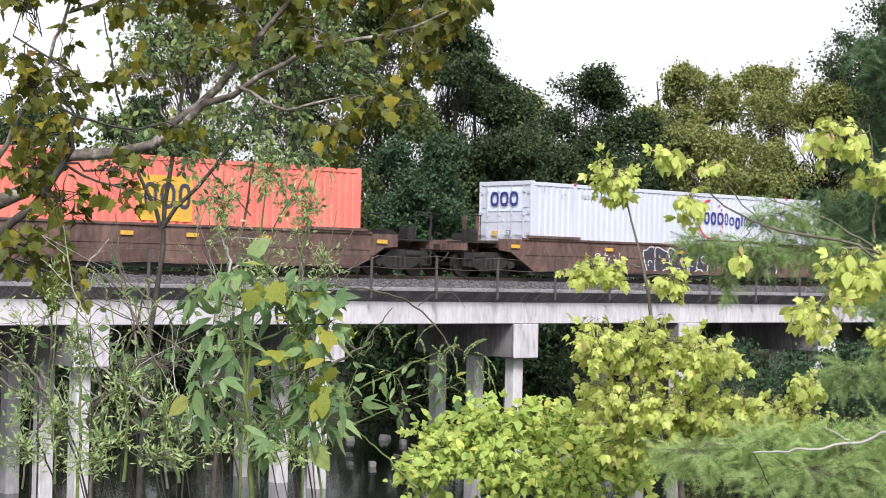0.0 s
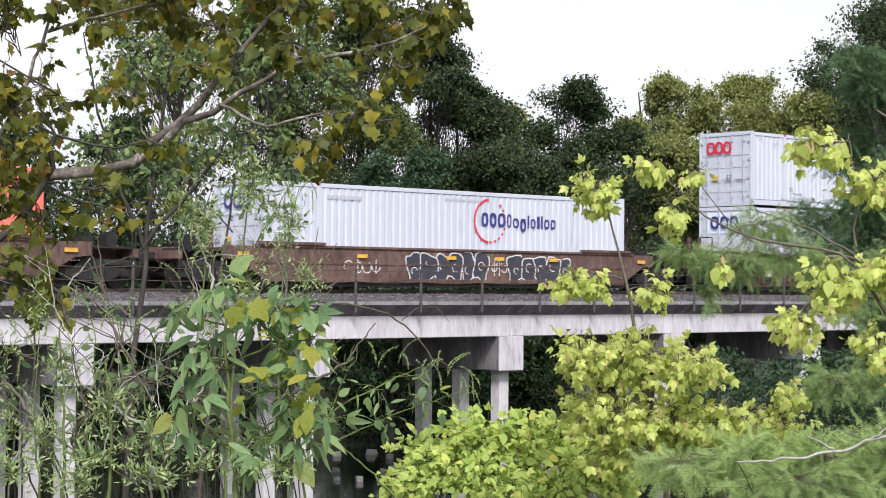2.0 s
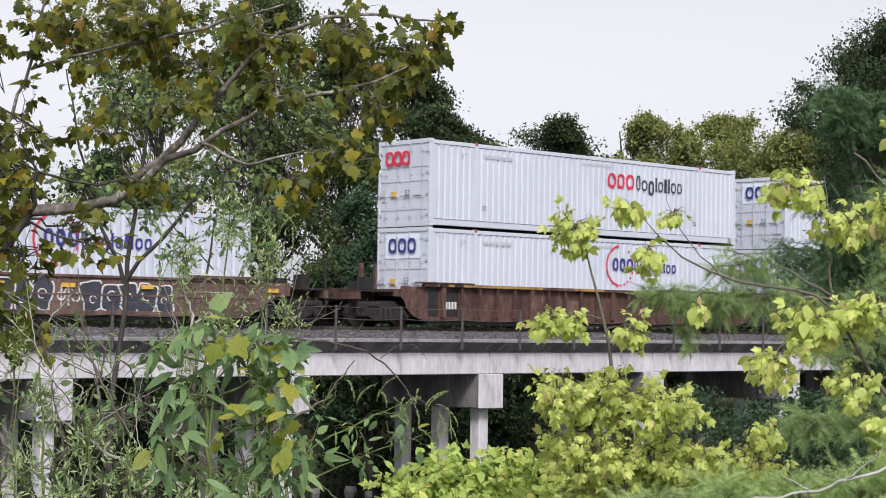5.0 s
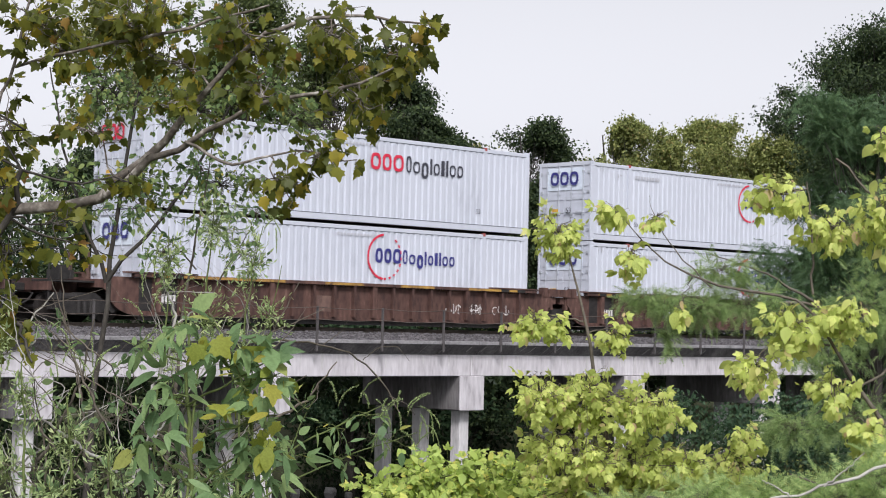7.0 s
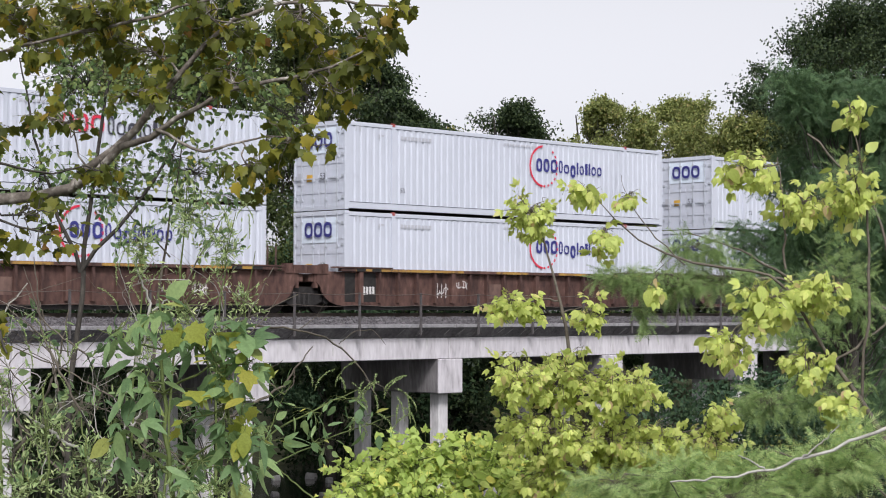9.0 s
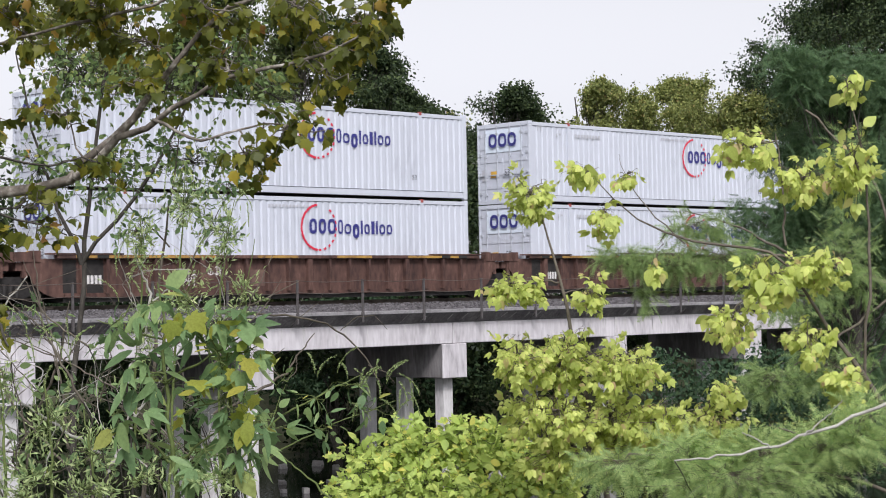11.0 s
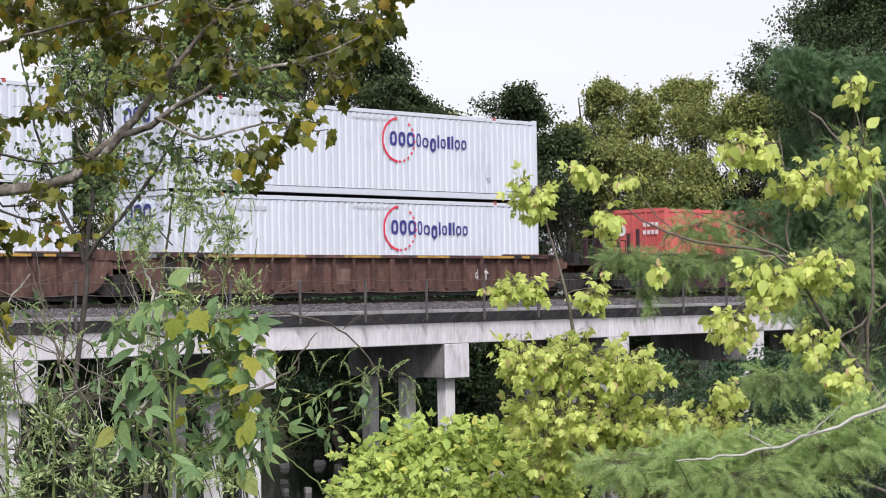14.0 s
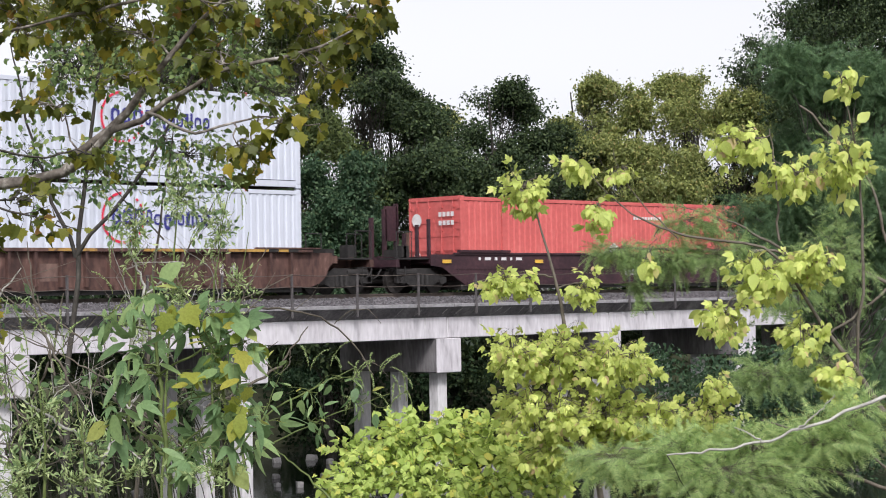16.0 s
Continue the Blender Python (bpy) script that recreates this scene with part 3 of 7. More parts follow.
def container(name, label, paint, style):
    """A 53-foot container: origin at its lower near corner on the door end, doors facing -x."""
    c = tagged(empty(name), label, "shipping container", "containers on the train")
    L, W, H = C_LEN, C_WID, C_HIGH
    side = part("side_wall", corrugated(L - 0.36, H - 0.42), paint, c)
    side.matrix_basis = Matrix.Translation((0.18, 0.012, 0.24))
    far = again("side_wall", side, Matrix.Translation((L - 0.18, W - 0.012, 0.24)) @ pose(0, 0, 0, 0, 0, 180), c)
    part("roof", boxes((0.1, L - 0.1, 0.06, W - 0.06, H - 0.09, H - 0.045)), paint, c)
    part("end_wall", boxes((L - 0.06, L - 0.02, 0.08, W - 0.08, 0.1, H - 0.1)), paint, c)
    part("floor_pan", boxes((0.1, L - 0.1, 0.06, W - 0.06, 0.04, 0.2)), RUST, c)
    for y in (0.0, W - 0.08):
        part("top_rail", boxes((0.18, L - 0.18, y, y + 0.08, H - 0.17, H - 0.04), bevel=0.01), paint, c)
        part("bottom_rail", boxes((0.18, L - 0.18, y, y + 0.08, 0.035, 0.235), bevel=0.01), paint, c)
        yo = y - 0.006 if y == 0 else y + 0.078
        # shadow groove over the bottom rail, laid on as a charcoal strip
        part("shadow_seam", boxes((0.2, L - 0.2, yo, yo + 0.008, 0.236, 0.252)), GREY_INK, c, "dark strip drawn for the shadow groove")
        part("corner_post", boxes((0, 0.18, y, y + 0.08, 0.12, H - 0.12), bevel=0.01), paint, c)
        part("corner_post", boxes((L - 0.18, L, y, y + 0.08, 0.12, H - 0.12), bevel=0.01), paint, c)
        for x in (2.05, L - 2.25):
            yy = y - 0.003 if y == 0 else y + 0.003
            part("stacking_post", boxes((x, x + 0.16, yy, yy + 0.08, 0.12, H - 0.12)), paint, c)
            part("lifting_casting", boxes((x + 0.02, x + 0.14, yy - 0.002, yy + 0.082, H - 0.11, H + 0.004)), CASTING if style != "red" else paint, c, "dull red casting")
    for x in (0.0, L - 0.18):
        for y in (-0.002, W - 0.128):
            for z in (0.0, H - 0.12):
                part("corner_casting", boxes((x, x + 0.18, y, y + 0.13, z, z + 0.12), bevel=0.008), paint, c)
    # door end
    part("door_header", boxes((0.0, 0.1, 0.13, W - 0.13, H - 0.14, H)), paint, c)
    part("door_sill", boxes((0.0, 0.1, 0.13, W - 0.13, 0.0, 0.14)), paint, c)
    for k in (0, 1):
        y0 = 0.09 + k * (W / 2 - 0.085)
        bm = boxes((0.03, 0.07, y0, y0 + W / 2 - 0.095, 0.145, H - 0.145))
        for z in (0.55, 1.02, 1.5, 1.98):
            box(bm, 0.012, 0.03, y0 + 0.05, y0 + W / 2 - 0.15, z, z + 0.14)
        door = part("door", bm, paint, c)
        for j in (0.28, 0.86):
            bm = bmesh.new()
            rod(bm, (-0.012, y0 + j, 0.08), (-0.012, y0 + j, H - 0.08), 0.02)
            for z in (0.3, 0.95, 1.7, 2.5):
                box(bm, -0.03, 0.03, y0 + j - 0.05, y0 + j + 0.05, z, z + 0.07)
            box(bm, -0.04, -0.02, y0 + j, y0 + j + 0.34, 1.02, 1.06)
            part("lock_rod", bm, CHROME if paint is WHITE else paint, door)
        for z in (0.35, 1.05, 1.75, 2.45):
            part("hinge", boxes((-0.006, 0.03, y0 + (0.0 if k == 0 else W / 2 - 0.2), y0 + (0.1 if k == 0 else W / 2 - 0.1), z, z + 0.09)), CHROME if paint is WHITE else paint, door)
    # marks: plain bars for wording
    def wording(rows, ink, label):
        """One part for each plain mark of a word: open frames for wide ones, bars for narrow ones."""
        for x0, x1, z0, z1 in rows:
            w = 0.10 if z1 - z0 > 0.4 and x1 - x0 > 0.28 else 0.065
            if x1 - x0 < 0.2:
                part("wording_bar", plates(bmesh.new(), [(x0, x1, z0, z1)]), ink, c, label)
            else:
                part("wording_ring", oval_ring((x0 + x1) / 2, (z0 + z1) / 2, (x1 - x0) / 2, (z1 - z0) / 2, w), ink, c, label)

    if style in ("blue", "redgrey"):
        ink = BLUE_INK if style == "blue" else RED_INK
        highs = (0.46, 0.33, 0.33, 0.44, 0.33, 0.42, 0.44, 0.33, 0.33)
        if style == "blue":
            bm = arc(bmesh.new(), 9.45, 1.90, 0.68, 0.075, radians(95), radians(265))
            for k in range(9):
                a = radians(268 + k * 17)
                arc(bm, 9.45, 1.90, 0.68, 0.07, a, a + radians(8), n=3)
            part("ring_mark", bm, RED_INK, c, "red ring mark")
            wording(word(9.05, 1.70, (0.32, 0.32, 0.36), (0.48,) * 3, 0.06), BLUE_INK, "bold dark blue mark")
            wording(word(10.24, 1.70, (0.22, 0.29, 0.29, 0.09, 0.25, 0.14, 0.09, 0.26, 0.25), highs, 0.06, (0, 0, 0.13, 0, 0, 0, 0, 0, 0)), BLUE_INK, "dark blue mark")
        else:
            wording(word(8.75, 1.78, (0.44, 0.40, 0.46), (0.55,) * 3, 0.07), RED_INK, "bold red mark")
            wording(word(10.30, 1.78, (0.24, 0.32, 0.32, 0.10, 0.28, 0.16, 0.10, 0.29, 0.28), tuple(h * 1.2 for h in highs), 0.065, (0, 0, 0.15, 0, 0, 0, 0, 0, 0)), GREY_INK, "charcoal mark")
        # door sign
        bm = bmesh.new()
        for y0, y1, z0, z1 in ((0.35, 2.2, 1.86, 2.68),):
            bm.faces.new([bm.verts.new((0.008, y, z)) for y, z in ((y0, z0), (y0, z1), (y1, z1), (y1, z0))])
        if style == "blue":
            part("door_patch", bm, PATCH, c, "pale blue patch")
        for y0 in (0.60, 1.08, 1.56) if style == "blue" else (0.95, 1.36, 1.77):
            bm = oval_ring(0, 0, 0.21, 0.25, 0.10)
            bmesh.ops.transform(bm, matrix=pose(-0.040, y0 + 0.2, 2.285, 0, 0, -90), verts=bm.verts)
            part("wording_ring", bm, ink, c, "bold mark on the doors")
        part("side_stencil", plates(bmesh.new(), word(2.45, 2.38, (0.12,) * 9, (0.13,) * 9, 0.04) + word(7.4, 2.52, (0.1,) * 12, (0.08,) * 12, 0.04) + [(1.45, 1.52, 2.36, 2.5), (1.58, 1.70, 2.44, 2.5), (0.45, 0.50, 2.55, 2.75), (0.62, 0.67, 2.55, 2.75)]), PALE_INK, c, "faint grey stencil bars")["kind"] = "stuff"
        part("notice_plate", boxes((0.0, 0.02, 2.12, 2.38, 0.85, 1.25)), PALE_INK, c, "grey notice on the door")
        part("label_plate", boxes((0.0, 0.02, 1.62, 1.92, 0.95, 1.18)), YELLOW, c, "orange label on the door")
        size_mark("53", 2.42, 0.62, 0.16, c, GREY_INK)
        size_mark("53", L - 2.6, 0.62, 0.16, c, GREY_INK)
        size_mark("53", 0, 0, 0.2, c, GREY_INK, pose(-0.045, 1.2, 1.02, 90, 0, -90))
    elif style == "orange":
        part("logo_panel", plates(bmesh.new(), [(8.0, 9.85, 1.0, 2.3)], -0.003), YELLOW, c, "yellow emblem panel")
        for row in word(8.2, 1.35, (0.45, 0.52, 0.42), (0.75,) * 3, 0.1):
            part("emblem_ring", oval_ring((row[0] + row[1]) / 2, (row[2] + row[3]) / 2, (row[1] - row[0]) / 2, (row[3] - row[2]) / 2, 0.12, -0.006), GREY_INK, c, "dark emblem ring")
    else:
        bm = plates(bmesh.new(), [(7.4, 8.7, 0.62, 1.0)])
        bm.faces.new([bm.verts.new((x, -0.004, z)) for x, z in ((7.5, 1.0), (8.6, 1.0), (8.05, 1.32))])
        part("side_emblem", bm, WHITE_INK, c, "white emblem")
        part("side_stencil", plates(bmesh.new(), word(9.2, 2.2, (0.12,) * 10, (0.12,) * 10, 0.05)), WHITE_INK, c, "white stencil bars")["kind"] = "stuff"
        bm = bmesh.new()
        for y0 in (0.3, 0.5, 0.7, 0.9):
            for z in (1.9, 2.2):
                bm.faces.new([bm.verts.new((-0.036, y, z)) for y, z in ((y0, z), (y0, z + 0.16), (y0 + 0.15, z + 0.16), (y0 + 0.15, z))])
        part("door_wording", bm, WHITE_INK, c, "white stencil bars on the doors")
        bm = bmesh.new()
        bmesh.ops.create_circle(bm, cap_ends=True, segments=20, radius=0.24, matrix=pose(-0.036, 2.15, 2.1, 0, 90, 0))
        part("door_emblem", bm, WHITE_INK, c, "round white emblem")
        size_mark("53", 0, 0, 0.26, c, WHITE_INK, pose(-0.045, 2.3, 0.7, 90, 0, -90))
    return c


def wheelset():
    bm = bmesh.new()
    rod(bm, (0, -0.85, 0), (0, 0.85, 0), 0.075, 10)
    for y in (-0.75, 0.75):
        rod(bm, (0, y - 0.065, 0), (0, y + 0.065, 0), 0.42, 26)
        s = 1 if y > 0 else -1
        rod(bm, (0, y - s * 0.09, 0), (0, y - s * 0.065, 0), 0.45, 26)
        rod(bm, (0, y + s * 0.065, 0), (0, y + s * 0.20, 0), 0.10, 10)
        for k in range(5):
            a = k * 2 * math.pi / 5
            box(bm, 0.22 * math.cos(a) - 0.05, 0.22 * math.cos(a) + 0.05, y + s * 0.066 - 0.01, y + s * 0.066 + 0.01, 0.22 * math.sin(a) - 0.05, 0.22 * math.sin(a) + 0.05)
    return bm


def truck(x, car):
    """A two-axle bogie under a car, at x from the car's origin."""
    z = RAIL_Z + 0.42
    for y in (0.20, 2.38):
        out = [(-1.15, z - 0.08), (-1.15, z + 0.12), (-0.75, z + 0.16), (-0.35, z + 0.42), (0.35, z + 0.42), (0.75, z + 0.16), (1.15, z + 0.12), (1.15, z - 0.08),
               (0.75, z - 0.06), (0.38, z - 0.22), (-0.38, z - 0.22), (-0.75, z - 0.06)]
        fr = part("bogie_frame", prism([(x + a, b) for a, b in out], y - 0.06, y + 0.06), BLACK, car)
        bm = bmesh.new()
        for dx in (-0.2, 0, 0.2):
            rod(bm, (x + dx, y - 0.075 if y < 1 else y + 0.075, z - 0.16), (x + dx, y - 0.075 if y < 1 else y + 0.075, z + 0.22), 0.075, 8)
        part("spring", bm, BLACK, fr)
        for dx in (-0.9, 0.9):
            bm = bmesh.new()
            rod(bm, (x + dx, y - 0.13 if y < 1 else y, z), (x + dx, y if y < 1 else y + 0.13, z), 0.13, 10)
            part("axle_box", bm, BLACK, fr)
    part("bolster", boxes((x - 0.2, x + 0.2, 0.25, 2.33, z, z + 0.35)), BLACK, car)
    for dx in (-0.9, 0.9):
        w = part("wheelset", wheelset(), WHEEL, car, "worn steel wheels on their axle")
        w.location = (x + dx, TRACK_Y, z)
        ROLLING.append(w)


def strokes(bm, x0, x1, z0, z1, n, rng, w=0.05, y=-0.052):
    """Sprayed scrawl: loops of paint, no letters."""
    step = (x1 - x0) / n
    for k in range(n):
        cx, cz = x0 + (k + 0.5) * step, (z0 + z1) / 2
        a0 = rng.uniform(0, 6.28)
        arc(bm, cx, cz + rng.uniform(-0.1, 0.1) * (z1 - z0), min(step, z1 - z0) * 0.42, w, a0, a0 + rng.uniform(3.0, 5.6), y, 12)
        if rng.random() < 0.6:
            plates(bm, [(cx - w / 2, cx + w / 2, z0 + 0.1 * (z1 - z0), z1 - 0.15 * (z1 - z0))], y)
    return bm


def well_car(label, paint, style, left, right, length=C_LEN, seed=0):
    """One well unit: x = 0 at the near end of its container; left and right: 'own' truck with coupler, 'shared' joint or 'none'."""
    rng = random.Random(seed)
    car = tagged(empty("well_car"), label, "rail car", "well cars of the train")
    Y0, Y1 = -0.05, 2.64
    bot, top = 1.74, 2.93
    L = length
    for y, s in ((Y0, 1), (Y1, -1)):
        ya, yb = (y, y + 0.05) if s > 0 else (y - 0.05, y)
        if style == "ribbed":
            arch = [(-0.12 - 0.95 * math.sin(a), 2.42 - 0.68 * math.cos(a)) for a in np.linspace(0.0, 1.45, 8)]
            out = [(-0.12, bot)] + [(px, pz) for px, pz in arch[1:]] + [(-1.22, 2.48), (-1.22, 2.83)]
            out += [(L + 1.22, 2.83), (L + 1.22, 2.48)] + [(L - px, pz) for px, pz in arch[::-1]]
            wall = part("side_sill", prism(out, ya, yb), paint, car)
            part("bottom_chord", boxes((0.0, L, ya - 0.03 * s, yb, bot - 0.004, bot + 0.10)), paint, wall)
            part("top_chord", boxes((-0.3, L + 0.3, min(ya, ya - 0.16 * s), max(yb, yb - 0.16 * s), 2.834, 2.94), bevel=0.01), paint, wall)
            part("stripe", boxes((0.3, L - 0.3, y - 0.164 if s > 0 else y + 0.160, y - 0.160 if s > 0 else y + 0.164, 2.85, 2.93)), OCHRE, wall, "faded ochre stripe")
            if s > 0:
                for k, (x0, ink) in enumerate(((0.32, BLACK), (1.0, BLACK), (L - 1.5, BLACK), (L - 0.7, BLACK), (5.2, BROWN), (8.4, BROWN), (11.5, BROWN))):
                    part("stripe_gap", boxes((x0, x0 + (0.4 if ink is BLACK else 1.6), y - 0.169, y - 0.1645, 2.845, 2.935)), ink, wall, "worn gap in the stripe")
            n = 19
            rib = None
            for k in range(n):
                x = 0.55 + (L - 1.1) * k / (n - 1)
                wide = 0.045 if k % 5 else 0.085
                yy0, yy1 = (y - 0.145, y) if s > 0 else (y, y + 0.145)
                r = part("rib", boxes((x - wide, x + wide, yy0, yy1, bot + 0.10, 2.833)), paint, wall) if k % 5 == 0 or rib is None else again("rib", rib[0], Matrix.Translation((x - rib[1], 0, 0)), wall)
                if k == 1:
                    rib = (r, x)
            for x0 in (-0.6, L - 1.9):
                part("walkway", boxes((x0, x0 + 2.5, y - 0.18 if s > 0 else y - 0.05, y + 0.05 if s > 0 else y + 0.18, 2.944, 2.99)), paint, wall)
        else:
            out = [(0.15, bot), (-0.95, 2.36), (-1.5, 2.42), (-1.5, 2.80), (L + 1.5, 2.80), (L + 1.5, 2.42), (L + 0.95, 2.36), (L - 0.15, bot)]
            wall = part("side_sill", prism(out, ya, yb), paint, car)
            part("top_chord", boxes((-0.4, L + 0.4, min(ya, ya - 0.05 * s), max(yb, yb - 0.05 * s), 2.78, 2.86), bevel=0.01), paint, wall)
            part("bottom_chord", boxes((0.2, L - 0.2, min(ya, ya - 0.04 * s), max(yb, yb - 0.04 * s), bot - 0.005, bot + 0.12), bevel=0.01), paint, wall)
            part("mid_chord", boxes((-0.3, L + 0.3, min(ya, ya - 0.02 * s), max(yb, yb - 0.02 * s), 2.28, 2.33)), paint, wall)
            for x0 in (-0.2, L - 2.3):
                part("walkway", boxes((x0, x0 + 2.5, y - 0.10 if s > 0 else y - 0.05, y + 0.05 if s > 0 else y + 0.10, 2.864, 2.95)), paint, wall)
            if s > 0:
                for x in (-1.0, 3.6, 7.4, 9.6, 12.2, L + 0.6):
                    part("reflector", boxes((x, x + 0.42, y - 0.056, y - 0.0505, 2.50, 2.62)), YELLOW, wall, "yellow reflector plate")
    # floor deepened below the chord: its black strip stands in for underside shade
    part("well_floor", boxes((0.0, L, 0.02, 2.57, 1.60, 1.92)), BLACK, car)
    for side, kind in ((-1, left), (1, right)):
        base = 0 if side < 0 else L
        f = lambda d: base + side * d
        lo, hi = sorted((f(0.02), f(1.5)))
        part("end_platform", boxes((lo, hi, 0.02, 2.57, 2.50, 2.74)), paint, car)
        part("bulkhead", boxes((*sorted((f(0.0), f(0.08))), 0.02, 2.57, 1.93, 2.495)), paint, car)
        if kind == "shared":
            lo, hi = sorted((f(1.5), f(1.62)))
            part("joint_beam", boxes((lo, hi, 0.5, 2.1, 2.44, 2.86)), BLACK, car)
            bm = boxes((*sorted((f(1.05), f(1.6))), -0.08, 0.18, 2.75, 3.02), (*sorted((f(0.75), f(1.0))), -0.08, 0.16, 2.75, 3.06), (*sorted((f(1.15), f(1.3))), -0.02, 0.10, 2.3, 2.75))
            part("step_bracket", bm, paint, car)
            rod_bm = bmesh.new()
            rod(rod_bm, (f(0.9), 2.4, 2.9), (f(0.9), 2.4, 3.7), 0.03)
            rod(rod_bm, (f(1.25), 2.4, 2.9), (f(1.25), 2.4, 3.7), 0.03)
            part("guide_post", rod_bm, RUST, car)
        if kind == "own":
            truck(f(1.75), car)
            for d in (0.25, 0.85):
                part("guide_post", boxes((f(d) - 0.05, f(d) + 0.05, 2.35, 2.45, 2.75, 3.62)), RUST, car)
            lo, hi = sorted((f(1.5), f(3.0)))
            part("coupler_sill", boxes((lo, hi, 0.95, 1.64, 2.32, 2.72), (*sorted((f(2.9), f(3.05))), 0.0, 2.58, 2.38, 2.62)), paint, car)
            part("coupler", boxes((*sorted((f(3.05), f(3.72))), 1.17, 1.41, 2.36, 2.58), (*sorted((f(3.5), f(3.78))), 1.1, 1.5, 2.30, 2.66), bevel=0.02), BLACK, car)
            for y in (0.04, 2.54):
                bm = bmesh.new()
                rod(bm, (f(2.98), y, 2.62), (f(2.98), y, 3.55), 0.02)
                rod(bm, (f(2.3), y, 2.70), (f(2.3), y, 3.55), 0.02)
                rod(bm, (f(2.3), y, 3.55), (f(2.98), y, 3.55), 0.02)
                rod(bm, (f(2.98), y, 2.4), (f(2.98), y, 1.85), 0.02)
                rod(bm, (f(2.6), y, 2.4), (f(2.6), y, 1.85), 0.02)
                rod(bm, (f(2.6), y, 1.86), (f(2.98), y, 1.86), 0.02)
                rod(bm, (f(2.6), y, 2.14), (f(2.98), y, 2.14), 0.02)
                part("hand_rail", bm, BLACK, car)
            for y0, y1 in ((0.02, 0.9), (1.68, 2.56)):
                part("platform_grating", boxes((*sorted((f(1.5), f(3.0))), y0, y1, 2.63, 2.68)), BLACK, car)
            bm = boxes((*sorted((f(2.2), f(2.5))), 0.3, 0.7, 2.7, 3.1), (*sorted((f(1.7), f(2.05))), 0.8, 1.7, 2.74, 2.98))
            rod(bm, (f(2.0), 0.2, 2.2), (f(2.9), 0.2, 2.2), 0.12, 10)
            part("brake_gear", bm, BLACK, car)
            bm = bmesh.new()
            for u in np.linspace(0, 1, 5)[:-1]:
                rod(bm, (f(3.0 + 0.7 * u), 0.8, 2.3 - 0.3 * math.sin(u * 3.14)), (f(3.0 + 0.7 * (u + 0.25)), 0.8, 2.3 - 0.3 * math.sin((u + 0.25) * 3.14)), 0.025)
            part("brake_hose", bm, BLACK, car)
    return car


def scrawl(car, rows, fill=False):
    """Sprayed paint on a car's near side."""
    rng = random.Random(7)
    for x0, x1, z0, z1, n, w, filled in rows:
        if filled:
            step = (x1 - x0) / n
            hz = (z1 - z0) / 2
            for k in range(n):
                bm, rims = bmesh.new(), bmesh.new()
                cx, cz = x0 + (k + 0.5) * step, (z0 + z1) / 2 + rng.uniform(-0.06, 0.06)
                wx, wz, lean = step * rng.uniform(0.48, 0.66), hz * rng.uniform(0.86, 1.04), rng.uniform(-0.18, 0.22)
                wave = [rng.uniform(-0.16, 0.16) for _ in range(4)]
                rows_in, rows_out = [], []
                for a in np.linspace(0, 2 * math.pi, 29)[:-1]:
                    r = 1 + wave[0] * math.sin(2 * a) + wave[1] * math.cos(3 * a) + wave[2] * math.sin(4 * a) + 0.5 * wave[3] * math.cos(5 * a)
                    c, q = math.copysign(abs(math.cos(a)) ** 0.7, math.cos(a)), math.copysign(abs(math.sin(a)) ** 0.7, math.sin(a))
                    dx, dz = wx * r * c, max(-hz, min(hz, wz * r * q))
                    rows_in.append((cx + dx + lean * dz, cz + dz))
                    rows_out.append((cx + dx * (1 + w / wx) + lean * dz, cz + dz * (1 + w / hz)))
                y = -0.0525 - 0.0012 * (k % 2)
                bm.faces.new([bm.verts.new((px, y, pz)) for px, pz in rows_in])
                part("paint_fill", bm, GREY_INK, car, "black sprayed fill")
                for m in range(28):
                    if (m + 5 * k) % 28 > 3:
                        b = (m + 1) % 28
                        rims.faces.new([rims.verts.new((px, y - 0.0006, pz)) for px, pz in (rows_in[m], rows_out[m], rows_out[b], rows_in[b])])
                arc(rims, cx + lean * 0.1, cz + hz * rng.uniform(-0.3, 0.3), wx * rng.uniform(0.2, 0.45), w * 0.7, rng.uniform(0, 3), rng.uniform(4, 5.5), -0.0555, 10)
                part("paint_outline", rims, WHITE_INK, car, "white sprayed outline")
        else:
            part("paint_scrawl", strokes(bmesh.new(), x0, x1, z0, z1, n, rng, w), WHITE_INK, car, "white sprayed scrawl")


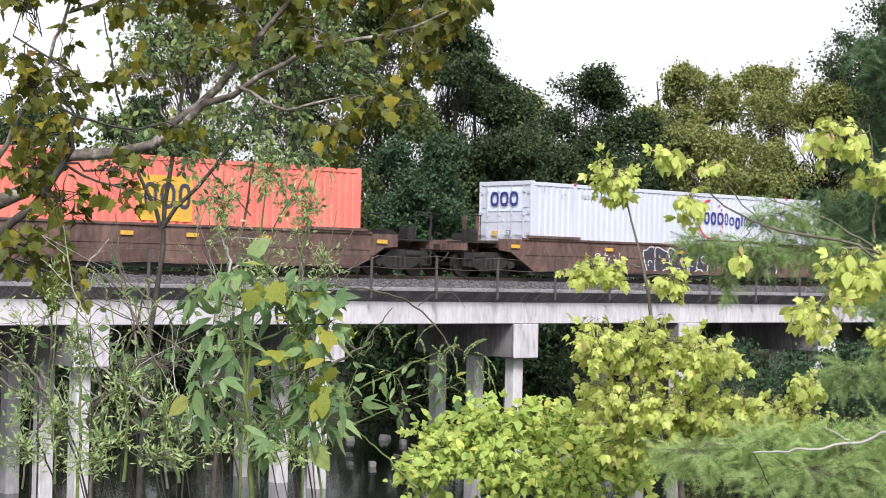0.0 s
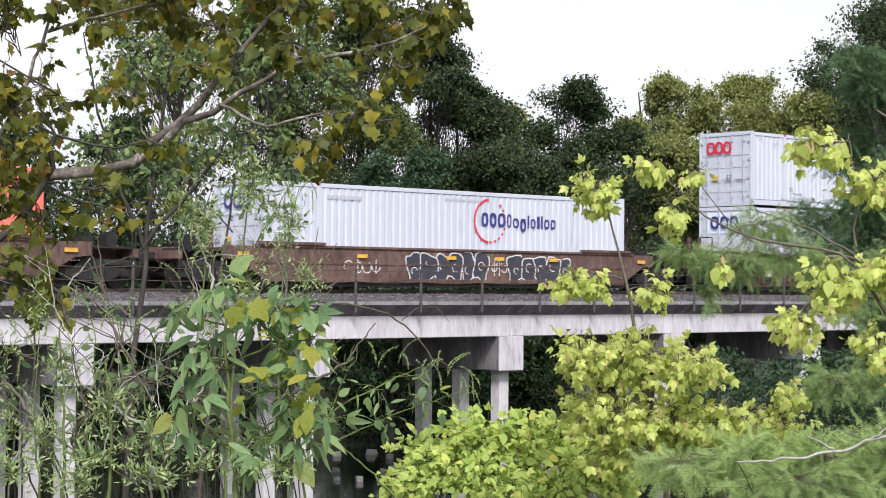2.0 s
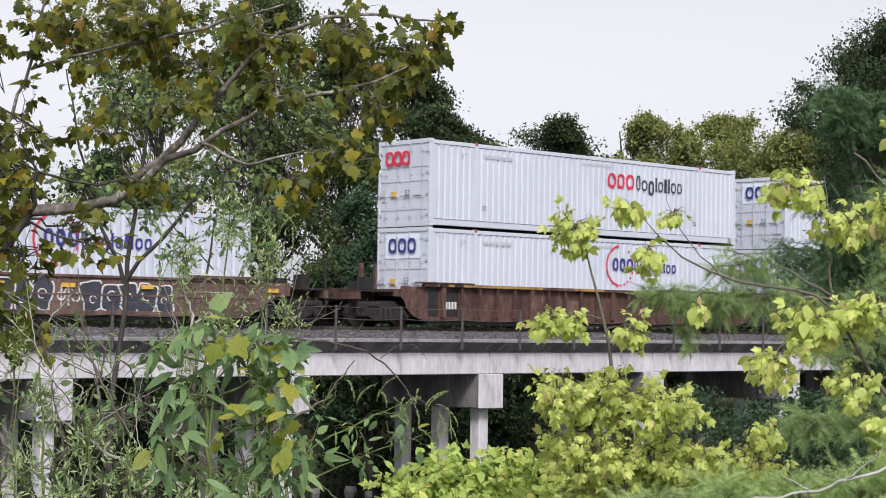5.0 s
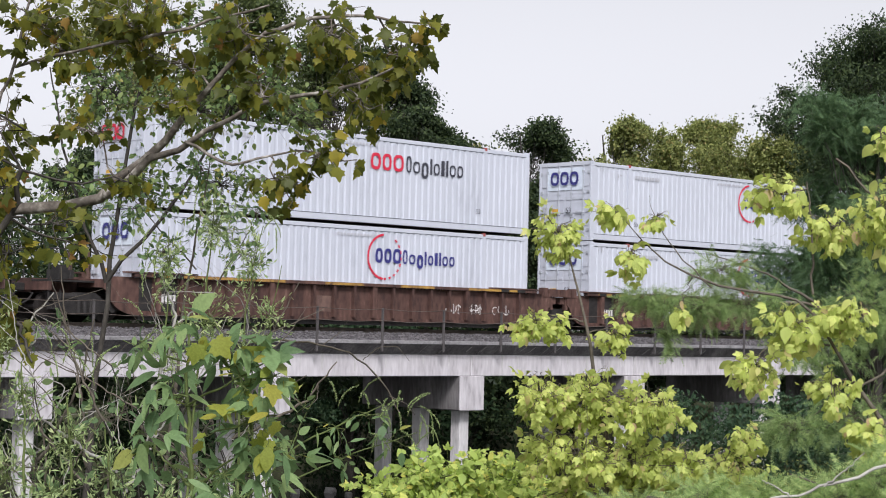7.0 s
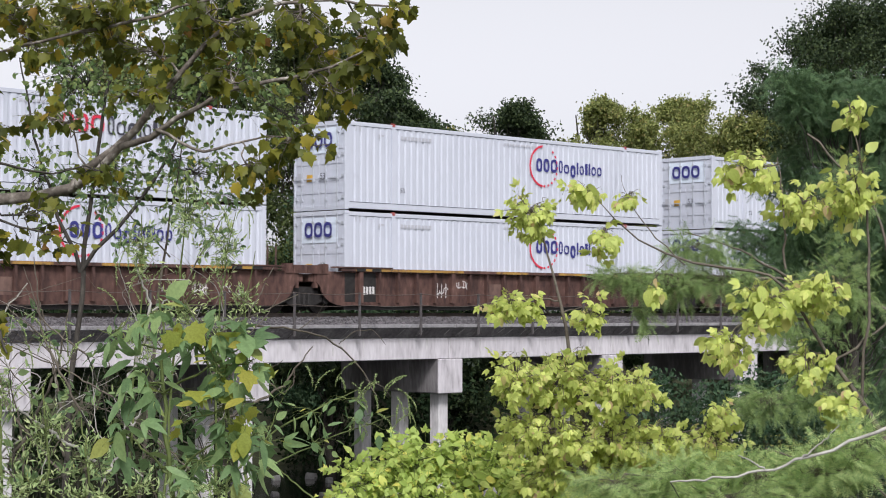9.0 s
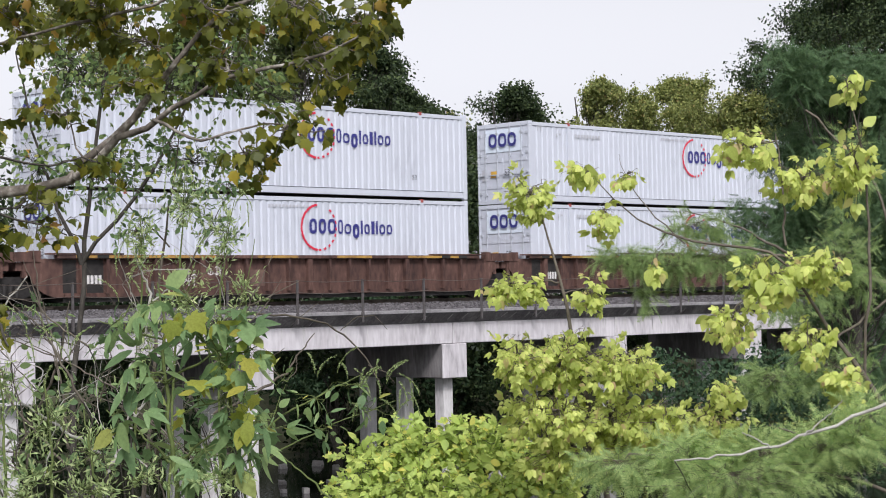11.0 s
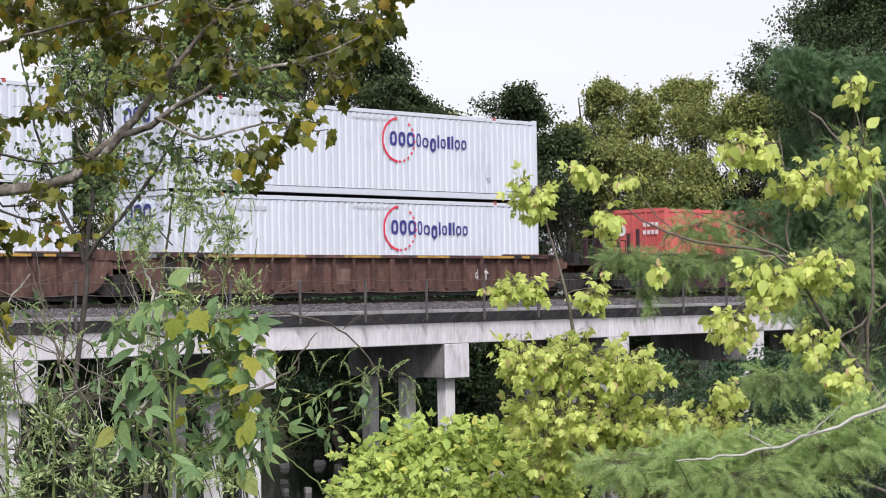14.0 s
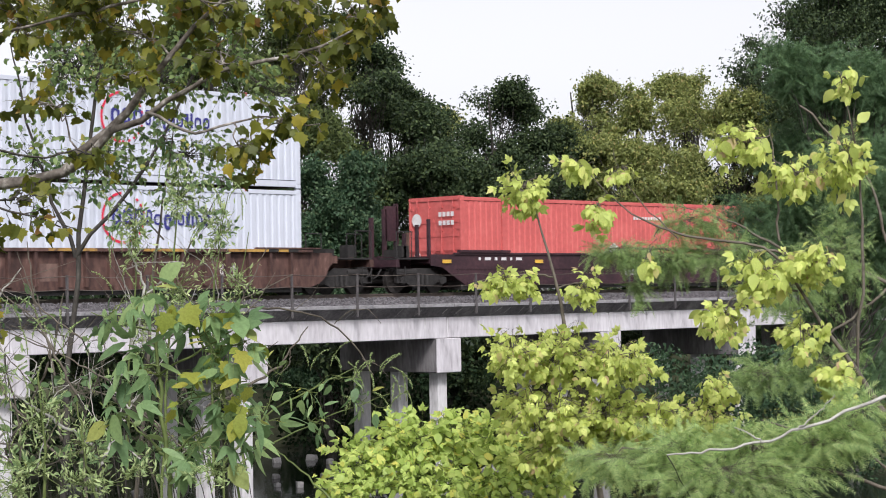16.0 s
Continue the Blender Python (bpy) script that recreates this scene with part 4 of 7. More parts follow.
def build_train():
    Z1, Z2 = 1.93, 4.86
    stg = "white corrugated shipping container with red ring and dark blue wording"
    white = container("shipping_container", stg, WHITE, "blue")
    xpo = container("shipping_container", "white corrugated shipping container with red and charcoal wording", WHITE, "redgrey")
    orange = container("shipping_container", "orange corrugated shipping container with a yellow emblem panel", ORANGE, "orange")
    red = container("shipping_container", "red corrugated shipping container with white emblem and stencils", RED, "red")
    MOVING.extend([(orange, -22.8, Z1), (white, 0.8, Z1), (xpo, 24.24, Z2), (red, 86.15, Z1)])
    for x, z in ((24.24, Z1), (43.62, Z1), (43.62, Z2), (62.9, Z1), (62.9, Z2)):
        MOVING.append((copy_thing(white, Matrix()), x, z))
    a = well_car("tan-brown smooth-sided well car carrying one orange container", TAN, "smooth", "own", "own", seed=1)
    b = well_car("tan-brown smooth-sided well car with black and white graffiti", TAN, "smooth", "own", "own", seed=2)
    scrawl(b, [(5.75, 9.3, 1.82, 2.72, 6, 0.045, True), (10.35, 13.3, 1.82, 2.66, 5, 0.045, True), (3.1, 4.6, 1.95, 2.55, 4, 0.035, False), (9.5, 10.2, 1.9, 2.7, 3, 0.04, False)])
    c = well_car("rust-brown ribbed well car unit under a double stack", BROWN, "ribbed", "own", "shared", seed=3)
    d = well_car("rust-brown ribbed well car unit with chalky graffiti", BROWN, "ribbed", "shared", "shared", seed=4)
    e = well_car("rust-brown ribbed well car unit at the end of its set", BROWN, "ribbed", "shared", "own", seed=5)
    f = well_car("dark maroon well car with yellow plates under a red container", MAROON, "smooth", "own", "own", seed=6)
    scrawl(c, [(12.2, 12.9, 2.0, 2.45, 3, 0.03, False), (13.3, 13.9, 2.0, 2.45, 3, 0.03, False), (14.4, 15.2, 2.0, 2.45, 3, 0.03, False)])
    scrawl(d, [(4.0, 4.6, 1.95, 2.6, 3, 0.03, False), (5.0, 5.7, 2.3, 2.6, 3, 0.03, False)])
    scrawl(e, [(12.9, 13.5, 2.05, 2.55, 3, 0.04, False)])
    for car in (c, d, e):
        part("number_panel", plates(bmesh.new(), [(-0.05, 0.40, 1.86, 2.8), (0.69, 1.30, 1.86, 2.8)], -0.0515), BLACK, car, "black number panel")
        part("number_bars", plates(bmesh.new(), word(0.74, 2.1, (0.09,) * 4, (0.26,) * 4, 0.045), -0.0535), WHITE_INK, car, "white number bars")
        part("placard", plates(bmesh.new(), [(6.6, 7.2, 2.0, 2.5)], -0.0515), TAN, car, "faded placard")
    part("number_bars", plates(bmesh.new(), word(8.6, 2.05, (0.14,) * 4, (0.28,) * 4, 0.06), -0.0535), WHITE_INK, f, "white number bars")
    part("stencil_bars", plates(bmesh.new(), word(0.8, 2.6, (0.1, 0.3, 0.12, 0.25, 0.1, 0.3), (0.1,) * 6, 0.2), -0.0535), WHITE_INK, f, "white stencil bars")
    for x, z1 in ((-1.2, 4.6), (-1.75, 4.4), (-2.35, 4.1)):
        part("end_post", boxes((x - 0.05, x + 0.05, 1.9, 2.05, 2.7, z1)), MAROON, f)
        part("end_post", boxes((x - 0.05, x + 0.05, 0.3, 0.4, 2.7, z1 - 0.6)), MAROON, f)
    part("end_screen", boxes((-1.75, -1.2, 1.9, 2.0, 3.3, 4.5)), MAROON, f)
    # the trucks between units belong to the middle unit
    truck(-1.62, d)
    truck(C_LEN + 1.57, d)
    for car, x in ((a, -22.8), (b, 0.8), (c, 24.24), (d, 43.62), (e, 62.9), (f, 86.15)):
        MOVING.append((car, x, 0.0))


build_train()

# ---- plants ----
AHEAD = np.array([math.sin(radians(43.5)), math.cos(radians(43.5)), 0.0])
ASIDE = np.array([AHEAD[1], -AHEAD[0], 0.0])
BANK = np.array([-42.93, -44.38, 0.0])


def on_bank(p):
    """From the bank's own measure (sideways, out from the path, up) to the world."""
    p = np.asarray(p, float)
    return BANK + p[..., 0:1] * ASIDE + p[..., 1:2] * AHEAD + p[..., 2:3] * np.array([0, 0, 1.0])


def smooth_line(pts, n=14):
    """A rounded line through (s, d, z, radius) points."""
    p = np.array(pts, float)
    u, v = np.linspace(0, 1, len(p)), np.linspace(0, 1, n)
    out = np.stack([np.interp(v, u, p[:, k]) for k in range(4)], 1)
    for _ in range(2):
        out[1:-1] = (out[:-2] + 2 * out[1:-1] + out[2:]) / 4
    return out


def single_leaves(plant, shapes, at, along, face, size, mat):
    """Leaves that can be told apart: objects of their own on shared blades."""
    blades = []
    for k, s in enumerate(shapes):
        blades.append(mesh_arrays("leaf", s[0], s[1], mat, True))
    for k in range(len(at)):
        y = unit(along[k])
        x = unit(np.cross(y, face[k]))
        z = np.cross(x, y)
        m = Matrix(((*(x * size[k])[:1], *(y * size[k])[:1], *(z * size[k])[:1], at[k][0]),
                    ((x * size[k])[1], (y * size[k])[1], (z * size[k])[1], at[k][1]),
                    ((x * size[k])[2], (y * size[k])[2], (z * size[k])[2], at[k][2]), (0, 0, 0, 1)))
        o = new("leaf", blades[k % len(blades)])
        o.parent, o.matrix_basis = plant, m


def plant(name, label, category, stems, clumps, shapes, leaf_mat, stem_mat, size, seed, per_twig=4, hang=0.3, singles=300, twig=0.004, group="", up=0.5, petiole=0.6, toward=0.55, loose=0.65, plenty=1.0):
    """A foreground plant. stems: lines of (s, d, z, radius); clumps: (s, d, z, rs, rd, rz, leaves)."""
    rng = np.random.default_rng(seed)
    root = on_bank(np.array(stems[0][0][:3]))
    thing = tagged(empty(name), label, category, group)
    lines = [smooth_line(s) for s in stems]
    s0, d0, z0, r0 = stems[0][0]
    lines.append(smooth_line([(s0, d0, float(height(root[0], root[1])) - 0.1, r0 * 1.3), (s0, d0, z0, r0)], 4))
    nodes = np.concatenate([l[:, :3] for l in lines])
    for k, l in enumerate(lines):
        l[1:-1, :3] += rng.normal(size=(len(l) - 2, 3)) * l[1:-1, 3:4] * 0.8
        w = on_bank(l[:, :3])
        joined("stem" if k == 0 else "branch", [tubes([[(w[j], l[j, 3]) for j in range(len(l))]], 7)], stem_mat, thing)
    twigs, at, along, face, sizes = [], [], [], [], []
    for s, d, z, rs, rd, rz, n in clumps:
        c = np.array([s, d, z])
        near = nodes[np.argmin(((nodes - c) ** 2).sum(1))]
        link = bend(near, c, rng, 6, 0.08)
        r0 = twig * 1.8
        twigs.append([(on_bank(q), r0 * (1 - 0.5 * j / 5)) for j, q in enumerate(link)])
        tips = max(1, int(round(n * plenty / per_twig)))
        for _ in range(tips):
            o = rng.normal(size=3)
            o = o / np.linalg.norm(o) * rng.uniform(0.25, 1) ** 0.6
            tip = c + o * np.array([rs, rd, rz])
            a = near + (c - near) * rng.uniform(0.55, 1.0)
            line = bend(a, tip, rng, 5, 0.10, 0.04 * np.linalg.norm(tip - a))
            twigs.append([(on_bank(q), twig * (1 - 0.65 * j / 4)) for j, q in enumerate(line)])
            run = unit(line[-1] - line[-2])
            for j in range(per_twig):
                u = rng.uniform(0.35, 1.0) if j else 1.0
                p = np.array([np.interp(u, np.linspace(0, 1, 5), line[:, q]) for q in range(3)])
                way = unit(run * 0.6 + rng.normal(size=3) * loose + np.array([0, 0, -hang]))
                sz = size * rng.uniform(0.55, 1.25)
                base = p + way * sz * petiole * rng.uniform(0.2, 1)
                if petiole > 0.3:
                    twigs.append([(on_bank(p), twig * 0.35), (on_bank(base), twig * 0.25)])
                at.append(on_bank(base))
                wv = way[0] * ASIDE + way[1] * AHEAD + np.array([0, 0, way[2] - hang * 0.6])
                along.append(unit(wv))
                face.append(unit(rng.normal(size=3) * 0.55 + np.array([0, 0, up]) - AHEAD * toward))
                sizes.append(sz)
    at, along, face, sizes = map(np.array, (at, along, face, sizes))
    order = rng.permutation(len(at))
    one, rest = order[:singles], order[singles:]
    joined("twigwork", [tubes(twigs, 4)], stem_mat, thing, kind="stuff")
    if len(one):
        single_leaves(thing, shapes, at[one], along[one], face[one], sizes[one], leaf_mat)
    if len(rest):
        groups = np.array_split(rest, len(shapes))
        joined("leafage", [spread(sh, at[g], along[g], face[g], sizes[g]) for sh, g in zip(shapes, groups) if len(g)], leaf_mat, thing, kind="stuff", smooth=True)
    return thing


def tree(label, foot, top, spread_r, mat, seed, clumps=70, per=300, leaf=0.185, low=0.25, shape=DIAMOND, trunk=0.22, crown_mid=0.62, upright=0.0):
    """A tree of the wood: tapered trunk, limbs and a crown of leafy clumps with gaps."""
    rng = np.random.default_rng(seed)
    thing = tagged(empty("tree"), label, "tree", "trees behind the railway")
    foot = np.array(foot, float)
    h = top - foot[2]
    axis = np.array([[0, 0, foot[2] + h * u] for u in np.linspace(0, 0.93, 9)])
    axis[:, :2] = foot[:2] + np.cumsum(rng.normal(size=(9, 2)) * 0.12, 0)
    joined("trunk", [tubes([[(axis[j], trunk * (1 - j / 9.5)) for j in range(9)]], 8)], BARK, thing)
    limbs, pos, size = [], [], []
    lobes = []
    for k in range(int(2.4 * h * (1 - low) / min(spread_r, 3.0)) + int(3 * spread_r)):
        u = low + (0.92 - low) * rng.uniform(0, 1) ** 0.8
        wide = 1.0 - 0.75 * abs(u - crown_mid) ** 1.3 / 0.6
        a, r = rng.uniform(0, 2 * math.pi), spread_r * rng.uniform(0.1, 1.0) ** 0.7 * wide
        lobes.append((foot[0] + r * math.cos(a), foot[1] + r * math.sin(a), foot[2] + h * u, min(1.7, spread_r * rng.uniform(0.22, 0.50))))
    for k in range(4):
        lobes.append((foot[0] + spread_r * rng.uniform(-0.4, 0.4), foot[1] + spread_r * rng.uniform(-0.4, 0.4), foot[2] + h * rng.uniform(0.86, 0.95), spread_r * rng.uniform(0.15, 0.30)))
    for k in range(int(clumps * 1.75)):
        x, y, z, R = lobes[k % len(lobes)]
        o = unit(rng.normal(size=3) + np.array([0, -0.25, 0.35])) * R * rng.uniform(0.2, 1.35) * np.array([1.15, 1.15, 0.85])
        c = np.array([x, y, min(z + o[2], top)]) + np.array([o[0], o[1], 0])
        j = max(0, min(7, int((c[2] - foot[2]) / h * 8 - 2)))
        limbs.append([(q, trunk * 0.16 * (1 - 0.8 * i / 5)) for i, q in enumerate(bend(axis[j], c, rng, 6, 0.05))])
        r = R * rng.uniform(0.25, 0.6)
        bulk = per * 2 // 3
        o = rng.normal(size=(bulk, 3)) * r * np.array([0.75, 0.75, 0.45])
        pos.append(c + o + rng.normal(size=(bulk, 3)) * 0.12)
        # leafy shoots that stand out of the clump
        for q in range(7):
            way = unit(rng.normal(size=3) + np.array([0, 0, 0.5])) * (r + rng.uniform(0.15, 0.55))
            m = max(3, (per - bulk) // 7)
            pos.append(c + way * np.sort(rng.uniform(0.3, 1, (m, 1)), 0) + rng.normal(size=(m, 3)) * 0.07)
    pos = np.concatenate(pos)
    n = len(pos)
    joined("limbwork", [tubes(limbs, 4)], BARK, thing, kind="stuff")
    d = rand_dirs(n, rng, -0.4 + upright)
    joined("crown", [spread(shape, pos, d, rand_dirs(n, rng, 0.7) - np.array([0, 0.5, 0]), leaf * rng.uniform(0.55, 1.3, n))], mat, thing, kind="stuff")
    return thing


def thicket(name, label, category, spots, mat, seed, leaf, per=500, shape=DIAMOND):
    """Undergrowth: mounds of small leaves; spots: (x, y, z, radius)."""
    rng = np.random.default_rng(seed)
    pos = []
    for x, y, z, r in spots:
        o = unit(rng.normal(size=(per, 3))) * (rng.uniform(0, 1, (per, 1)) ** 0.4) * r
        pos.append(np.array([x, y, z]) + o)
    pos = np.concatenate(pos)
    n = len(pos)
    ob = joined(name, [spread(shape, pos, rand_dirs(n, rng, 0.1), rand_dirs(n, rng, 0.7) - np.array([0, 0.5, 0]), leaf * rng.uniform(0.5, 1.3, n))], mat, None)
    return tagged(ob, label, category, kind="stuff")


def seed_spikes(label, spots, seed, mat):
    """Slender curling seed spikes: spots are (s, d, z) of their feet."""
    rng = np.random.default_rng(seed)
    for spot in spots:
        thing = tagged(empty("seed_spike"), label, "seed head", "seed spikes of the weeds")
        foot = np.array(spot, float)
        lean = rng.uniform(-0.12, 0.12)
        h = rng.uniform(0.10, 0.2)
        u = np.linspace(0, 1, 8)
        line = foot + np.stack([lean * u ** 1.6, 0.02 * u, h * (u - 0.25 * u ** 3)], 1)
        w = on_bank(line)
        joined("stalk", [tubes([[(w[j], 0.0022 * (1 - 0.6 * j / 7)) for j in range(8)]], 4)], GREEN_STEM, thing)
        n = 84
        k = rng.uniform(0.12, 1, n)
        at = np.stack([np.interp(k, u, w[:, j]) for j in range(3)], 1)
        d = rand_dirs(n, rng, 0.6)
        joined("seed_head", [spread(DIAMOND, at, d, rand_dirs(n, rng), rng.uniform(0.006, 0.010, n))], mat, thing, kind="stuff")

# the wood behind the railway
tree("dark green leafy tree of the wood", (11.4, 36.4, -0.5), 22.1, 3.6, FAR_OLIVE, 2, clumps=80, low=0.25)
tree("tall dark green tree with a loose crown", (10.6, 26.1, -2.5), 18.3, 3.3, FAR_MID, 3, clumps=90, low=0.2)
tree("tall dark green tree with a loose crown", (11.2, 20.0, -4.0), 15.5, 3.2, FAR_MID, 4, clumps=105, low=0.2)
tree("dark green tree with an open uneven crown", (15.9, 21.1, -3.7), 15.4, 2.9, FAR_DARK, 5, clumps=105, low=0.15)
tree("dark green leafy tree of the wood", (19.8, 22.9, -3.0), 12.7, 2.4, FAR_DARK, 15, clumps=85, low=0.1)
tree("bluish green feathery tree close behind the train", (6.9, 13.1, -5.5), 7.4, 2.2, FAR_BLUE, 6, clumps=70, low=0.1, leaf=0.18)
tree("dark green leafy tree of the wood", (30.1, 29.7, -0.8), 12.1, 2.2, FAR_OLIVE, 7, clumps=50, low=0.1)
tree("rounded dark green tree standing above the wood", (28.0, 23.5, -1.9), 13.1, 2.6, FAR_DARK, 8, clumps=90, low=0.2)
tree("yellowish olive tree with a thin top", (35.7, 24.4, -1.0), 13.8, 2.6, FAR_OLIVE, 9, clumps=80, low=0.2)
tree("yellowish olive tree with a thin top", (34.8, 19.7, -1.5), 12.8, 2.3, FAR_OLIVE, 10, clumps=80, low=0.15)
tree("yellowish olive tree with a thin top", (41.6, 21.5, -0.6), 14.4, 2.5, FAR_OLIVE, 11, clumps=80, low=0.2)
tree("olive green tree in the wood's edge", (37.1, 14.8, -1.4), 12.3, 2.6, FAR_OLIVE, 12, clumps=80, low=0.1)
tree("dark green leafy tree of the wood", (25.2, 17.8, -3.1), 10.0, 3.1, FAR_DARK, 13, clumps=80, low=0.05)
tree("dark green leafy tree of the wood", (16.9, 17.4, -4.7), 8.2, 2.9, FAR_DARK, 14, clumps=95, low=0.05)
tree("olive green tree in the wood's edge", (28.5, 14.6, -3.0), 9.2, 3.1, FAR_OLIVE, 16, clumps=80, low=0.05)
tree("tall broad dark green tree with gaps in its crown", (42.9, 12.1, -0.6), 18.0, 6.8, FAR_DARK, 17, clumps=290, low=0.15, crown_mid=0.5, trunk=0.35)
tree("dark green tree beside the broad one", (40.6, 14.2, -0.8), 15.6, 3.4, FAR_DARK, 22, clumps=70, low=0.1)
tree("dark green leafy tree of the wood", (2.9, 28.0, -2.0), 9.5, 2.9, FAR_DARK, 18, clumps=45, low=0.1)
tree("dark green leafy tree of the wood", (6.9, 46.2, -0.5), 10.2, 4.6, FAR_DARK, 19, clumps=55, low=0.1)
tree("large dark green cypress on the near bank", (-3.3, -18.6, -1.5), 7.4, 2.5, BLUE_NEEDLE, 20, clumps=100, per=110, leaf=0.36, low=0.05, shape=FROND, trunk=0.2)
tree("dark green cypress on the near bank", (-8.2, -22.1, -1.5), 4.6, 2.2, BLUE_NEEDLE, 21, clumps=70, per=100, leaf=0.32, low=0.02, shape=FROND, trunk=0.16)

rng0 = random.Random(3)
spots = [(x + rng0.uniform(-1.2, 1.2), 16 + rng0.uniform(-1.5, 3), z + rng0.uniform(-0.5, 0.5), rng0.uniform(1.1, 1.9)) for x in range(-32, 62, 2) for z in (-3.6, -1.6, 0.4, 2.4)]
thicket("undergrowth", "undergrowth along the wood's edge, leaves coloured dark for shade", "undergrowth", spots, UNDER, 31, 0.27, 400)
spots = [(x + rng0.uniform(-2, 2), 44 + rng0.uniform(-4, 4) - 0.2 * x, z + rng0.uniform(-1, 1), rng0.uniform(1.8, 3.0)) for x in range(-30, 96, 4) for z in (1, 4, 7)]
thicket("far_wood", "dense far wood seen between the trees", "wood", spots, FAR_DARK, 34, 0.4, 320)
spots = [(x + rng0.uniform(-1, 1), 1.5 + rng0.uniform(-4.5, 3), -2.6 + (x - 20) * 0.11 + rng0.uniform(-0.7, 0.3), rng0.uniform(0.8, 1.4)) for x in range(19, 46) for k in (0, 1, 2)]
thicket("bank_shrubs", "dark green shrubs on the far bank under the bridge", "shrub", spots, FAR_BLUE, 32, 0.16, 420)
spots = [(x + rng0.uniform(-1, 1), -9 - 0.5 * (x - 10) + rng0.uniform(-3, 2), -3.4 + (x - 8) * 0.07 + rng0.uniform(-0.5, 0.2), rng0.uniform(0.7, 1.2)) for x in range(2, 20) for k in (0, 1)]
thicket("bank_shrubs", "olive shrubs on the creek bank before the bridge", "shrub", spots, FAR_OLIVE, 33, 0.13, 420)
spots = [tuple(on_bank(np.array([s + rng0.uniform(-0.4, 0.4), 62 + rng0.uniform(-2.5, 1), z + rng0.uniform(-0.3, 0.3)]))) + (rng0.uniform(0.7, 1.1),) for s in np.arange(7.6, 15, 0.9) for z in (-4.2, -3.2, -2.2, -1.3)]
thicket("bank_shrubs", "dark green shrubs on the creek bank by the bridge", "shrub", spots, FAR_BLUE, 35, 0.17, 420)

# unseen leaf canopy, added behind the deck to keep light from below it
spots = [(x + rng0.uniform(-1, 1), y + rng0.uniform(-1, 1), -0.2 + rng0.uniform(-0.5, 0.3), rng0.uniform(0.8, 1.1)) for x in range(-26, 50, 2) for y in (5.4, 7.6, 9.8, 12.0)]
thicket("bank_shrubs", "unseen dark green leaf canopy added behind the bridge to shade below it", "shrub", spots, FAR_DARK, 36, 0.34, 260)

# the near bank
plant("shrub", "thin green shrub twigs mixed into the sycamore", "shrub",
      [[(-1.60, 10.60, 0.40, 0.0140), (-1.52, 10.60, 1.40, 0.0100), (-1.42, 10.60, 2.10, 0.0060), (-1.35, 10.60, 2.60, 0.0030)],
       [(-1.52, 10.60, 1.40, 0.0060), (-1.25, 10.60, 1.90, 0.0040), (-1.08, 10.60, 2.20, 0.0020)],
       [(-1.42, 10.60, 1.90, 0.0050), (-1.75, 10.60, 2.25, 0.0030), (-1.90, 10.60, 2.40, 0.0020)]],
      [(-1.44, 10.60, 2.49, 0.24, 0.30, 0.16, 150), (-1.74, 10.60, 2.27, 0.22, 0.30, 0.18, 130), (-1.32, 10.60, 2.13, 0.24, 0.30, 0.16, 150), (-1.62, 10.60, 1.97, 0.24, 0.30, 0.14, 130), (-1.12, 10.60, 1.99, 0.2, 0.30, 0.14, 110), (-1.09, 10.60, 2.25, 0.18, 0.30, 0.14, 80), (-2.03, 10.60, 2.27, 0.2, 0.30, 0.2, 80)],
      (OVAL, LANCE), SAPLING, BROWN_STEM, 0.042, 55, per_twig=6, hang=0.2, singles=0, twig=0.002, petiole=0.2)
